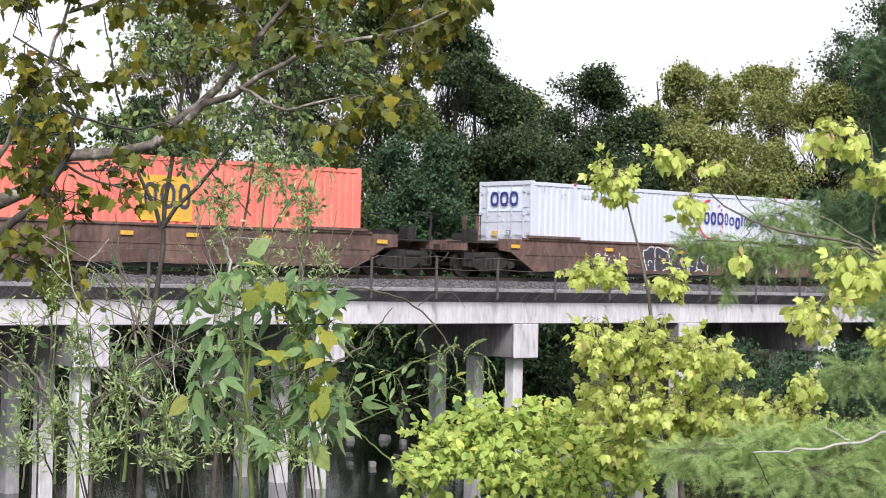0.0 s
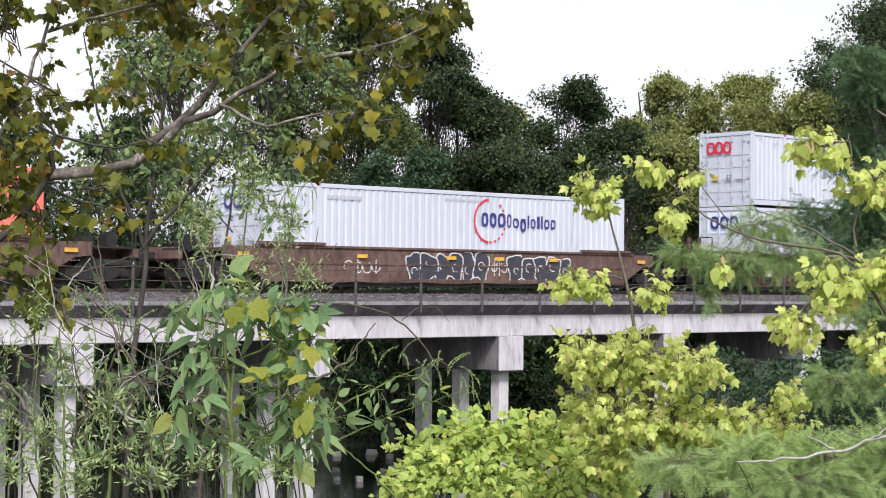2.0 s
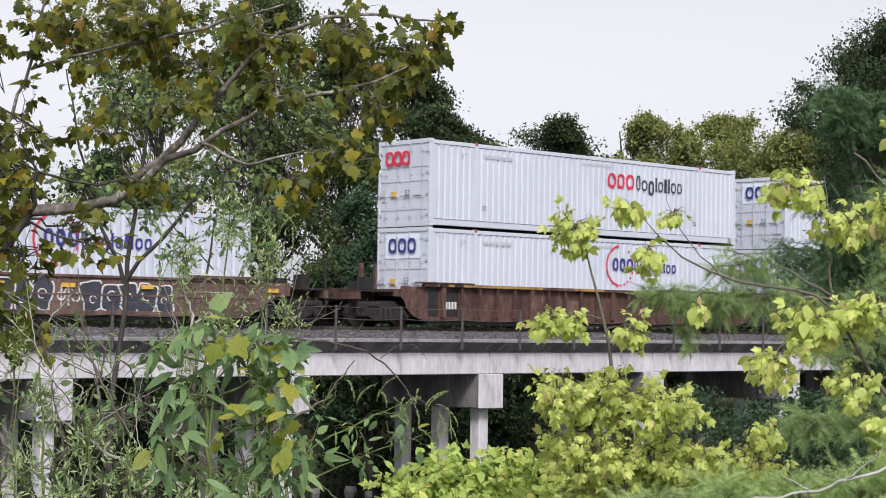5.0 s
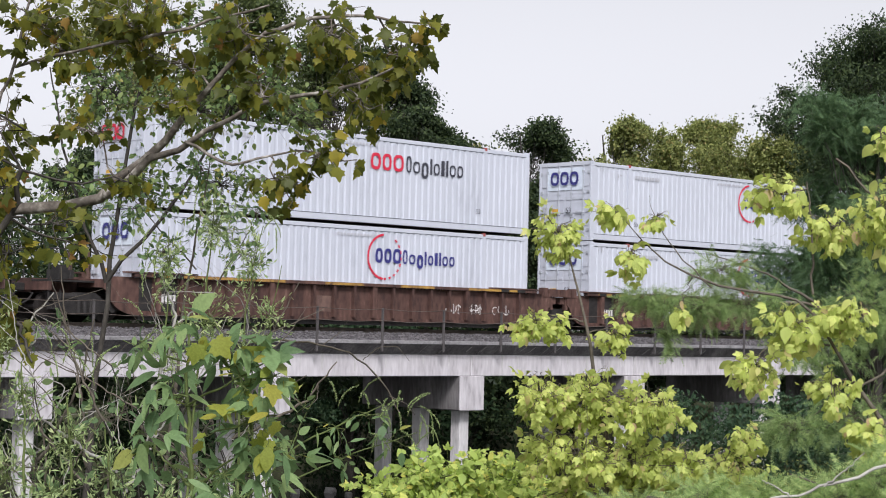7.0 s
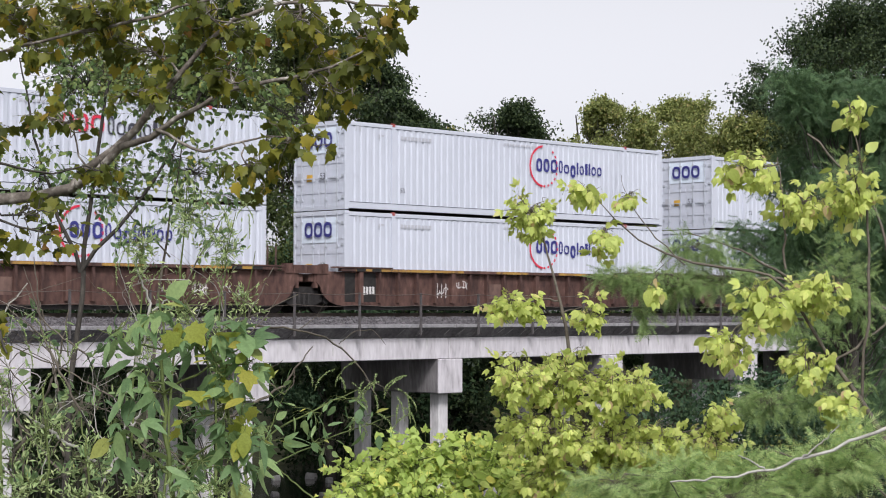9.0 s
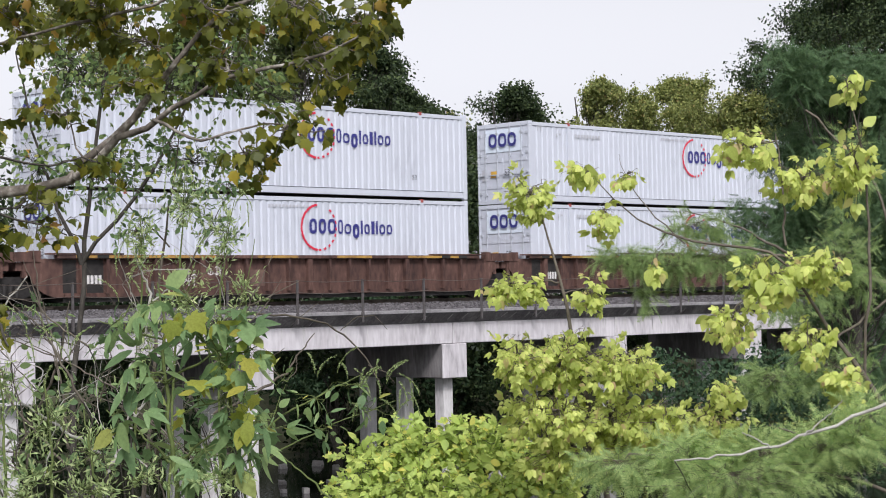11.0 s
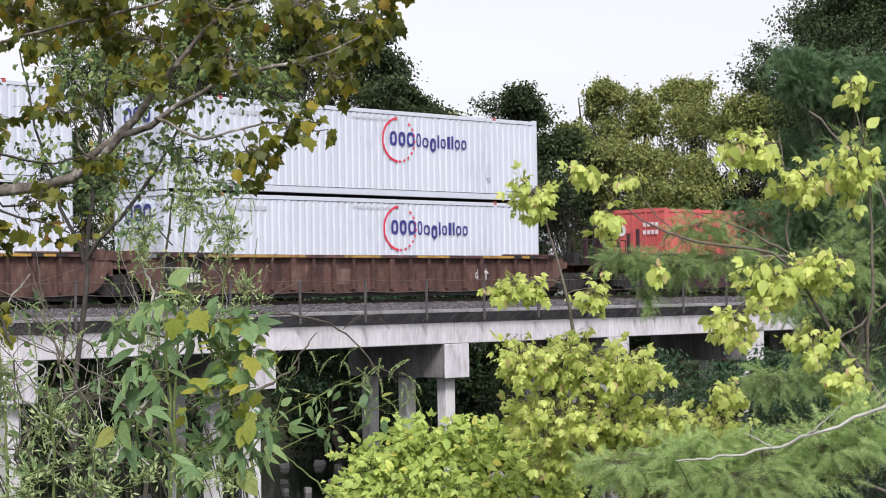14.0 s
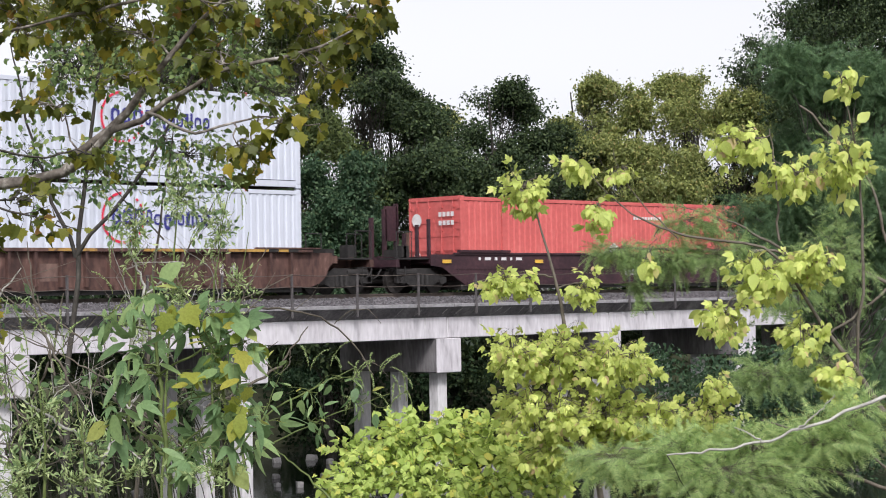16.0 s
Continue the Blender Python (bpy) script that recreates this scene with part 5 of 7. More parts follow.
plant("sycamore_tree", "overhanging sycamore with olive and yellowing lobed leaves", "tree",
      [[(-3.68, 10.80, 1.11, 0.0800), (-2.97, 10.50, 2.01, 0.0450), (-2.24, 10.40, 2.24, 0.0340), (-1.90, 10.30, 2.30, 0.0300), (-1.60, 10.20, 2.56, 0.0240), (-1.35, 10.10, 2.88, 0.0170), (-1.00, 10.00, 3.19, 0.0100)],
       [(-1.90, 10.30, 2.30, 0.0300), (-1.42, 10.00, 2.58, 0.0160), (-0.94, 9.80, 2.83, 0.0120), (-0.57, 9.70, 2.83, 0.0100), (-0.27, 9.60, 2.96, 0.0060)],
       [(-2.97, 10.50, 2.01, 0.0200), (-2.61, 10.30, 2.59, 0.0120), (-2.41, 10.20, 3.00, 0.0090), (-2.28, 10.10, 3.55, 0.0060)],
       [(-1.00, 10.00, 3.19, 0.0140), (-0.60, 9.90, 3.30, 0.0100), (-0.22, 9.80, 3.23, 0.0060), (0.02, 9.70, 3.21, 0.0030)],
       [(-1.42, 10.00, 2.58, 0.0100), (-1.13, 9.90, 2.43, 0.0080), (-0.81, 9.80, 2.55, 0.0050), (-0.56, 9.70, 2.48, 0.0030)],
       [(-2.41, 10.20, 3.00, 0.0090), (-1.90, 10.00, 3.10, 0.0080), (-1.42, 9.90, 3.19, 0.0100), (-0.96, 9.80, 3.31, 0.0060)]],
      [(-2.32, 10.20, 3.25, 0.35, 0.50, 0.22, 136), (-1.69, 10.00, 3.26, 0.40, 0.50, 0.22, 168), (-1.11, 9.90, 3.17, 0.40, 0.50, 0.24, 115),
       (-0.62, 9.80, 3.16, 0.30, 0.50, 0.24, 96), (-0.22, 9.70, 3.07, 0.24, 0.40, 0.24, 99), (-0.07, 9.60, 3.14, 0.12, 0.30, 0.12, 25),
       (-0.45, 9.70, 2.79, 0.28, 0.40, 0.18, 73), (-0.97, 9.80, 2.82, 0.33, 0.40, 0.18, 80), (-0.68, 9.70, 2.48, 0.24, 0.35, 0.18, 54),
       (-0.90, 9.80, 2.33, 0.18, 0.30, 0.12, 38), (-1.52, 10.00, 2.77, 0.31, 0.40, 0.22, 80), (-2.45, 10.30, 2.69, 0.19, 0.40, 0.35, 88),
       (-2.15, 10.20, 3.1, 0.22, 0.40, 0.2, 70), (-1.82, 10.20, 3.16, 0.25, 0.40, 0.2, 80), (-2.0, 10.20, 2.69, 0.2, 0.40, 0.2, 55), (-1.5, 10.20, 3.06, 0.25, 0.40, 0.2, 70),
       (-1.09, 10.20, 3.12, 0.25, 0.40, 0.2, 70), (-0.53, 10.20, 2.98, 0.22, 0.40, 0.2, 60), (-0.27, 10.20, 3.07, 0.22, 0.40, 0.18, 55), (-0.65, 10.20, 3.17, 0.25, 0.40, 0.16, 60),
       (-0.83, 9.70, 2.3, 0.16, 0.30, 0.09, 32), (-0.54, 9.70, 2.47, 0.13, 0.30, 0.09, 22)],
      (MAPLE, MAPLE_CURL,), SYCAMORE, PALE_BARK, 0.068, 41, plenty=0.95, per_twig=5, hang=0.45)
plant("sycamore_tree", "sycamore limb with dark olive leaves close to the bank", "tree",
      [[(-2.76, 9.20, 1.02, 0.0400), (-2.59, 9.30, 1.71, 0.0250), (-2.23, 9.30, 2.00, 0.0200), (-2.15, 9.30, 2.35, 0.0120)],
       [(-2.59, 9.30, 1.71, 0.0120), (-2.13, 9.20, 1.60, 0.0120), (-2.02, 9.10, 1.38, 0.0050)]],
      [(-2.23, 9.30, 2.26, 0.17, 0.30, 0.14, 46), (-2.19, 9.30, 1.92, 0.19, 0.30, 0.17, 58), (-2.13, 9.20, 1.60, 0.17, 0.30, 0.20, 50),
       (-1.93, 9.40, 2.07, 0.17, 0.30, 0.17, 37), (-1.59, 9.60, 2.30, 0.18, 0.30, 0.12, 29), (-1.80, 9.50, 1.94, 0.18, 0.30, 0.15, 25),
       (-2.49, 9.40, 3.06, 0.15, 0.30, 0.23, 71), (-2.45, 9.30, 2.58, 0.14, 0.30, 0.26, 84), (-2.40, 9.30, 2.12, 0.14, 0.30, 0.23, 71),
       (-2.36, 9.20, 1.68, 0.14, 0.30, 0.20, 54)],
      (MAPLE, MAPLE_CURL,), SYCAMORE, BARK, 0.066, 42, plenty=1.1, per_twig=4, hang=0.5)
plant("sapling_thicket", "fine-leaved green sapling behind the sycamore", "sapling",
      [[(-3.06, 16.00, -0.05, 0.0300), (-2.93, 16.00, 1.92, 0.0220), (-2.72, 16.00, 3.41, 0.0140), (-2.46, 16.00, 4.62, 0.0120)],
       [(-2.93, 16.00, 1.92, 0.0200), (-2.23, 15.80, 2.76, 0.0140), (-1.74, 15.60, 3.63, 0.0080), (-1.31, 15.40, 4.14, 0.0040)],
       [(-2.93, 16.00, 1.92, 0.0200), (-3.30, 16.00, 2.90, 0.0120), (-3.48, 16.00, 3.80, 0.0060)]],
      [(-3.03, 16.00, 3.61, 0.54, 0.80, 0.54, 620), (-2.25, 15.80, 3.50, 0.59, 0.80, 0.59, 680), (-1.55, 15.60, 3.59, 0.53, 0.80, 0.53, 520),
       (-2.66, 16.00, 2.77, 0.54, 0.80, 0.44, 380), (-1.89, 15.80, 2.77, 0.54, 0.70, 0.39, 330), (-3.30, 16.00, 2.75, 0.35, 0.70, 0.54, 260),
       (-1.11, 15.60, 3.26, 0.34, 0.60, 0.39, 200), (-2.27, 15.80, 4.19, 0.73, 0.80, 0.29, 300)],
      (OVAL,), GREEN, BARK, 0.055, 43, plenty=1.3, per_twig=8, hang=0.3, singles=0, twig=0.0025, petiole=0.2)
plant("tall_weed", "tall feathery pale green weeds on the bank", "weed",
      [[(-1.31, 9.60, 0.62, 0.0080), (-1.27, 9.60, 1.21, 0.0070), (-1.21, 9.50, 1.80, 0.0050), (-1.18, 9.50, 2.30, 0.0020)],
       [(-1.02, 9.40, 0.65, 0.0080), (-1.02, 9.40, 1.22, 0.0060), (-0.99, 9.40, 1.75, 0.0040), (-0.92, 9.40, 2.10, 0.0020)],
       [(-1.47, 9.50, 0.63, 0.0080), (-1.46, 9.50, 1.21, 0.0060), (-1.41, 9.50, 1.74, 0.0040), (-1.42, 9.50, 2.09, 0.0020)],
       [(-0.87, 9.60, 0.63, 0.0070), (-0.91, 9.60, 1.22, 0.0050), (-0.88, 9.50, 1.63, 0.0030), (-0.83, 9.50, 1.90, 0.0020)]],
      [(-1.17, 9.50, 2.10, 0.12, 0.20, 0.21, 225), (-0.97, 9.40, 1.89, 0.12, 0.20, 0.23, 225), (-1.42, 9.50, 1.89, 0.12, 0.20, 0.23, 195),
       (-1.18, 9.50, 1.63, 0.18, 0.25, 0.23, 225), (-0.88, 9.50, 1.63, 0.12, 0.20, 0.21, 150), (-1.41, 9.50, 1.45, 0.15, 0.20, 0.23, 165),
       (-0.98, 9.40, 1.37, 0.15, 0.20, 0.23, 150)],
      (NARROW,), WEED, GREEN_STEM, 0.036, 44, plenty=1.2, per_twig=8, hang=-0.2, singles=0, twig=0.0018, petiole=0.2)
plant("tall_weed", "pale green flowering weeds low on the bank", "weed",
      [[(-1.80, 8.00, 0.65, 0.0080), (-1.79, 8.00, 1.01, 0.0060), (-1.82, 8.00, 1.41, 0.0030)],
       [(-1.56, 7.80, 0.68, 0.0080), (-1.55, 7.80, 0.99, 0.0050), (-1.58, 7.80, 1.27, 0.0030)],
       [(-1.34, 7.90, 0.67, 0.0080), (-1.40, 7.90, 0.91, 0.0050), (-1.43, 7.90, 1.13, 0.0030)],
       [(-1.90, 8.00, 0.64, 0.0060), (-1.93, 8.00, 1.06, 0.0030), (-1.90, 8.00, 1.50, 0.0020)],
       [(-0.32, 8.00, 0.66, 0.0060), (-0.53, 8.00, 0.85, 0.0030), (-0.63, 8.00, 0.94, 0.0020)]],
      [(-1.82, 8.00, 1.26, 0.12, 0.20, 0.20, 182), (-1.57, 7.80, 1.08, 0.12, 0.20, 0.19, 196), (-1.40, 7.90, 0.93, 0.15, 0.20, 0.15, 154),
       (-1.86, 8.00, 0.91, 0.15, 0.20, 0.17, 182), (-1.62, 7.80, 0.86, 0.22, 0.20, 0.10, 154), (-1.14, 7.80, 0.85, 0.19, 0.20, 0.07, 98),
       (-1.92, 8.00, 1.50, 0.07, 0.20, 0.17, 84), (-2.09, 8.00, 1.30, 0.10, 0.20, 0.22, 118), (-2.05, 8.00, 0.96, 0.12, 0.20, 0.17, 140),
       (-0.85, 7.80, 0.81, 0.29, 0.20, 0.07, 168), (-1.95, 7.60, 0.81, 0.16, 0.20, 0.09, 182), (-1.62, 7.40, 0.81, 0.18, 0.20, 0.09, 210),
       (-1.30, 7.40, 0.82, 0.18, 0.20, 0.09, 210)],
      (NARROW,), WEED, GREEN_STEM, 0.034, 45, plenty=1.0, per_twig=7, hang=-0.3, singles=0, twig=0.0016, petiole=0.2)
plant("mulberry_sapling", "leafy sapling with large green and yellowing leaves", "sapling",
      [[(-1.04, 8.00, 0.64, 0.0130), (-1.06, 8.00, 0.88, 0.0110), (-1.10, 8.00, 1.23, 0.0090), (-1.09, 8.00, 1.52, 0.0060), (-1.12, 8.00, 1.67, 0.0030)],
       [(-1.10, 8.00, 1.23, 0.0060), (-0.92, 7.90, 1.33, 0.0050), (-0.75, 7.90, 1.43, 0.0030)],
       [(-1.06, 8.00, 0.88, 0.0060), (-0.84, 7.90, 1.04, 0.0040), (-0.67, 7.90, 1.09, 0.0030)],
       [(-1.09, 8.00, 1.42, 0.0050), (-1.30, 8.10, 1.47, 0.0030), (-1.40, 8.10, 1.51, 0.0020)],
       [(-1.06, 8.00, 0.88, 0.0060), (-1.22, 8.00, 1.03, 0.0040), (-1.35, 8.00, 1.12, 0.0030)]],
      [(-1.09, 8.00, 1.57, 0.12, 0.15, 0.10, 12), (-0.92, 7.90, 1.43, 0.15, 0.15, 0.12, 22), (-0.73, 7.90, 1.38, 0.10, 0.15, 0.15, 18),
       (-0.82, 7.90, 1.19, 0.15, 0.15, 0.15, 20), (-1.08, 8.00, 1.23, 0.15, 0.15, 0.15, 18), (-1.20, 8.00, 1.30, 0.12, 0.15, 0.12, 12),
       (-1.30, 8.10, 1.52, 0.10, 0.15, 0.10, 8), (-1.30, 8.00, 1.12, 0.12, 0.15, 0.12, 12), (-0.91, 7.90, 0.94, 0.22, 0.20, 0.12, 26),
       (-1.09, 8.00, 0.91, 0.17, 0.20, 0.12, 16), (-0.69, 7.90, 1.05, 0.15, 0.15, 0.12, 16), (-0.78, 7.90, 1.55, 0.12, 0.15, 0.10, 10)],
      (POINTED, LANCE, POINTED, OVAL), SAPLING, GREEN_STEM, 0.125, 46, per_twig=2, hang=0.5, twig=0.003)
plant("vine", "climbing vine with yellow-green rounded leaves", "vine",
      [[(-0.73, 7.90, 0.66, 0.0060), (-0.78, 7.90, 1.04, 0.0050), (-0.82, 7.90, 1.29, 0.0040), (-0.93, 7.90, 1.53, 0.0030), (-0.98, 7.90, 1.62, 0.0020)]],
      [(-0.93, 7.80, 1.53, 0.12, 0.10, 0.08, 8), (-0.69, 7.80, 1.38, 0.06, 0.10, 0.10, 6), (-0.73, 7.80, 1.20, 0.07, 0.10, 0.12, 7),
       (-0.81, 7.80, 1.31, 0.10, 0.10, 0.10, 6), (-0.93, 7.80, 1.14, 0.10, 0.10, 0.14, 6)],
      (MAPLE, OVAL), VINE, GREEN_STEM, 0.092, 47, per_twig=2, hang=0.5, twig=0.003)
plant("spiked_weed", "green weed with curling seed spikes", "weed",
      [[(-0.92, 9.00, 0.75, 0.0060), (-0.71, 9.00, 1.00, 0.0050), (-0.46, 9.00, 1.12, 0.0040), (-0.27, 9.00, 1.21, 0.0020)],
       [(-0.84, 9.00, 0.75, 0.0050), (-0.60, 9.00, 0.89, 0.0040), (-0.38, 9.00, 0.98, 0.0030), (-0.10, 9.00, 1.08, 0.0020)],
       [(-0.71, 9.00, 1.00, 0.0030), (-0.66, 9.00, 1.14, 0.0020), (-0.60, 9.00, 1.25, 0.0010)]],
      [(-0.71, 9.00, 1.03, 0.14, 0.12, 0.11, 16), (-0.49, 9.00, 1.09, 0.14, 0.12, 0.10, 18), (-0.33, 9.00, 1.16, 0.13, 0.12, 0.08, 14),
       (-0.49, 9.00, 0.95, 0.17, 0.12, 0.08, 16), (-0.24, 9.00, 1.04, 0.17, 0.12, 0.07, 14), (-0.66, 9.00, 1.19, 0.11, 0.12, 0.08, 8)],
      (LANCE, OVAL, LANCE), SAPLING, GREEN_STEM, 0.066, 48, per_twig=3, hang=0.1, twig=0.002)
plant("leafy_bush", "bright green leafy bush at the foot of the bank", "bush",
      [[(0.10, 11.50, 0.05, 0.0300), (0.10, 11.50, 0.36, 0.0200), (0.12, 11.50, 0.64, 0.0080)],
       [(0.10, 11.50, 0.19, 0.0200), (-0.19, 11.50, 0.46, 0.0100), (-0.30, 11.50, 0.63, 0.0040)],
       [(0.10, 11.50, 0.19, 0.0200), (0.45, 11.50, 0.47, 0.0100), (0.55, 11.50, 0.69, 0.0040)]],
      [(-0.30, 11.50, 0.53, 0.21, 0.40, 0.21, 480), (-0.02, 11.40, 0.65, 0.25, 0.40, 0.21, 608), (0.27, 11.50, 0.68, 0.25, 0.40, 0.18, 608),
       (0.52, 11.60, 0.64, 0.21, 0.40, 0.18, 480), (0.09, 11.20, 0.43, 0.45, 0.50, 0.21, 832), (0.66, 11.50, 0.51, 0.21, 0.40, 0.18, 384),
       (-0.43, 11.30, 0.37, 0.21, 0.40, 0.17, 352), (0.86, 11.50, 0.40, 0.20, 0.40, 0.17, 380), (0.50, 11.20, 0.34, 0.30, 0.40, 0.16, 420)],
      (OVAL_DROOP, TRIPLE), BRIGHT, GREEN_STEM, 0.066, 49, plenty=0.75, up=0.7, toward=0.8, per_twig=5, hang=0.1, twig=0.003)
plant("box_elder_sapling", "young box elder with drooping yellow-green leaves", "sapling",
      [[(1.08, 10.40, 0.28, 0.0200), (0.99, 10.40, 0.75, 0.0150), (0.91, 10.30, 1.23, 0.0120), (0.82, 10.30, 1.65, 0.0090), (0.74, 10.30, 1.96, 0.0050), (0.65, 10.30, 2.18, 0.0030)],
       [(0.91, 10.30, 1.23, 0.0070), (1.11, 10.20, 1.24, 0.0040), (1.30, 10.20, 1.18, 0.0020)],
       [(0.91, 10.30, 1.23, 0.0070), (0.63, 10.20, 1.26, 0.0040), (0.45, 10.20, 1.17, 0.0020)],
       [(0.82, 10.30, 1.65, 0.0060), (0.59, 10.20, 1.67, 0.0040), (0.37, 10.20, 1.63, 0.0020)],
       [(0.99, 10.40, 0.75, 0.0070), (1.25, 10.30, 0.86, 0.0050), (1.60, 10.30, 0.93, 0.0030)],
       [(0.82, 10.30, 1.58, 0.0050), (0.95, 10.30, 1.62, 0.0030), (1.05, 10.30, 1.56, 0.0020)]],
      [(0.64, 10.30, 2.15, 0.16, 0.15, 0.14, 204), (0.53, 10.20, 1.64, 0.20, 0.15, 0.09, 204), (0.98, 10.30, 1.59, 0.11, 0.15, 0.11, 96),
       (0.57, 10.20, 1.23, 0.20, 0.45, 0.17, 360), (0.86, 10.30, 1.23, 0.22, 0.45, 0.19, 420), (1.17, 10.20, 1.18, 0.22, 0.45, 0.17, 420),
       (0.70, 10.20, 0.92, 0.28, 0.45, 0.19, 540), (1.06, 10.30, 0.89, 0.29, 0.45, 0.19, 540), (1.38, 10.30, 0.87, 0.22, 0.45, 0.14, 360),
       (1.72, 10.30, 1.03, 0.11, 0.15, 0.08, 108), (1.65, 10.40, 0.83, 0.26, 0.45, 0.14, 360), (0.90, 10.30, 0.70, 0.41, 0.30, 0.13, 540)],
      (HANGING, FIVEFOLD, TRIPLE, HANGING), YELLOWGREEN, BROWN_STEM, 0.074, 50, plenty=0.62, toward=0.7, per_twig=4, hang=0.7, twig=0.003, petiole=0.4)
plant("box_elder_tree", "box elder with long bare twigs and yellow-green drooping leaves", "tree",
      [[(2.56, 9.40, 0.73, 0.0180), (2.30, 9.40, 1.13, 0.0140), (2.00, 9.40, 1.55, 0.0070), (1.91, 9.40, 1.81, 0.0080), (1.68, 9.40, 1.81, 0.0070), (1.39, 9.40, 1.83, 0.0070), (1.12, 9.40, 1.94, 0.0040), (0.91, 9.40, 2.20, 0.0020)],
       [(1.39, 9.40, 1.83, 0.0040), (1.18, 9.40, 2.03, 0.0030), (1.07, 9.40, 2.23, 0.0015), (1.06, 9.40, 2.30, 0.0010)],
       [(1.91, 9.40, 1.81, 0.0070), (1.90, 9.40, 2.16, 0.0050), (1.87, 9.40, 2.39, 0.0030)],
       [(2.30, 9.40, 1.13, 0.0080), (2.32, 9.30, 1.71, 0.0080), (2.31, 9.30, 2.22, 0.0050), (2.22, 9.30, 2.65, 0.0030)],
       [(2.00, 9.40, 1.55, 0.0060), (1.72, 9.30, 1.58, 0.0040), (1.52, 9.30, 1.40, 0.0020)]],
      [(0.87, 9.40, 2.21, 0.12, 0.10, 0.06, 28), (1.10, 9.40, 2.19, 0.07, 0.10, 0.06, 21), (0.95, 9.40, 1.98, 0.09, 0.10, 0.10, 32),
       (1.23, 9.40, 1.72, 0.05, 0.05, 0.04, 10), (1.73, 9.40, 2.33, 0.15, 0.20, 0.12, 86), (1.99, 9.40, 2.16, 0.15, 0.20, 0.13, 86),
       (1.61, 9.30, 1.43, 0.14, 0.20, 0.13, 93), (1.80, 9.30, 1.66, 0.17, 0.20, 0.14, 122), (2.06, 9.30, 1.70, 0.14, 0.20, 0.14, 93),
       (2.18, 9.30, 1.13, 0.11, 0.20, 0.14, 79), (1.98, 9.30, 1.35, 0.13, 0.20, 0.13, 57), (2.23, 9.30, 2.22, 0.11, 0.20, 0.26, 100),
       (2.25, 9.30, 2.63, 0.09, 0.15, 0.09, 28)],
      (HANGING, FIVEFOLD, HANGING, OVAL_DROOP), YELLOWGREEN, BROWN_STEM, 0.075, 51, plenty=1.25, toward=0.7, per_twig=3, hang=0.9, twig=0.0025, petiole=0.5)
plant("bald_cypress", "feathery green cypress boughs over the bank", "tree",
      [[(4.09, 13.00, 1.21, 0.0100), (3.45, 13.00, 1.59, 0.0160), (2.64, 12.80, 1.81, 0.0100), (1.94, 12.60, 1.83, 0.0120), (1.33, 12.40, 1.85, 0.0040)],
       [(2.64, 12.80, 1.81, 0.0120), (2.21, 12.60, 2.03, 0.0060), (1.85, 12.60, 2.14, 0.0030)],
       [(3.45, 13.00, 1.59, 0.0100), (3.00, 12.80, 1.27, 0.0100), (2.53, 12.60, 1.03, 0.0040)],
       [(3.45, 13.00, 1.59, 0.0120), (3.28, 13.00, 2.39, 0.0100), (2.79, 13.00, 2.86, 0.0080)]],
      [(1.41, 12.40, 1.80, 0.27, 0.30, 0.11, 4840), (1.77, 12.50, 1.77, 0.27, 0.30, 0.15, 5720), (2.13, 12.60, 1.80, 0.31, 0.35, 0.23, 7040),
       (1.93, 12.60, 2.03, 0.23, 0.30, 0.14, 3300), (2.60, 12.80, 1.57, 0.36, 0.40, 0.32, 7920), (2.98, 12.90, 1.74, 0.32, 0.40, 0.44, 7920),
       (2.80, 12.60, 1.04, 0.35, 0.40, 0.23, 5720), (2.40, 12.50, 0.96, 0.31, 0.35, 0.15, 4400), (3.04, 13.00, 2.39, 0.24, 0.40, 0.36, 4840),
       (1.53, 12.40, 1.59, 0.13, 0.20, 0.15, 1540)],
      (FROND,), NEEDLE, BROWN_STEM, 0.12, 52, plenty=0.06, per_twig=5, hang=0.15, singles=0, twig=0.0016, petiole=0.05, loose=0.4, up=0.8)
plant("bald_cypress", "low feathery cypress sprays in front of the bank", "tree",
      [[(2.45, 8.60, 0.54, 0.0120), (1.92, 8.60, 0.72, 0.0070), (1.39, 8.60, 0.81, 0.0080), (0.99, 8.60, 0.83, 0.0040)],
       [(1.92, 8.60, 0.72, 0.0050), (1.79, 8.60, 0.90, 0.0050), (1.65, 8.60, 0.95, 0.0030)],
       [(2.45, 8.60, 0.54, 0.0080), (2.13, 8.60, 0.80, 0.0050), (2.00, 8.60, 0.95, 0.0040)]],
      [(0.94, 8.60, 0.76, 0.24, 0.20, 0.09, 6400), (1.28, 8.60, 0.82, 0.24, 0.25, 0.11, 8320), (1.60, 8.60, 0.81, 0.24, 0.25, 0.12, 8320),
       (1.92, 8.60, 0.85, 0.24, 0.25, 0.13, 8960), (2.08, 8.60, 0.93, 0.13, 0.25, 0.16, 5120), (1.44, 8.40, 0.70, 0.57, 0.25, 0.10, 8960)],
      (FROND,), FEATHER, BROWN_STEM, 0.105, 53, plenty=0.065, per_twig=5, hang=0.15, singles=0, twig=0.0016, petiole=0.05, loose=0.4, up=0.8)
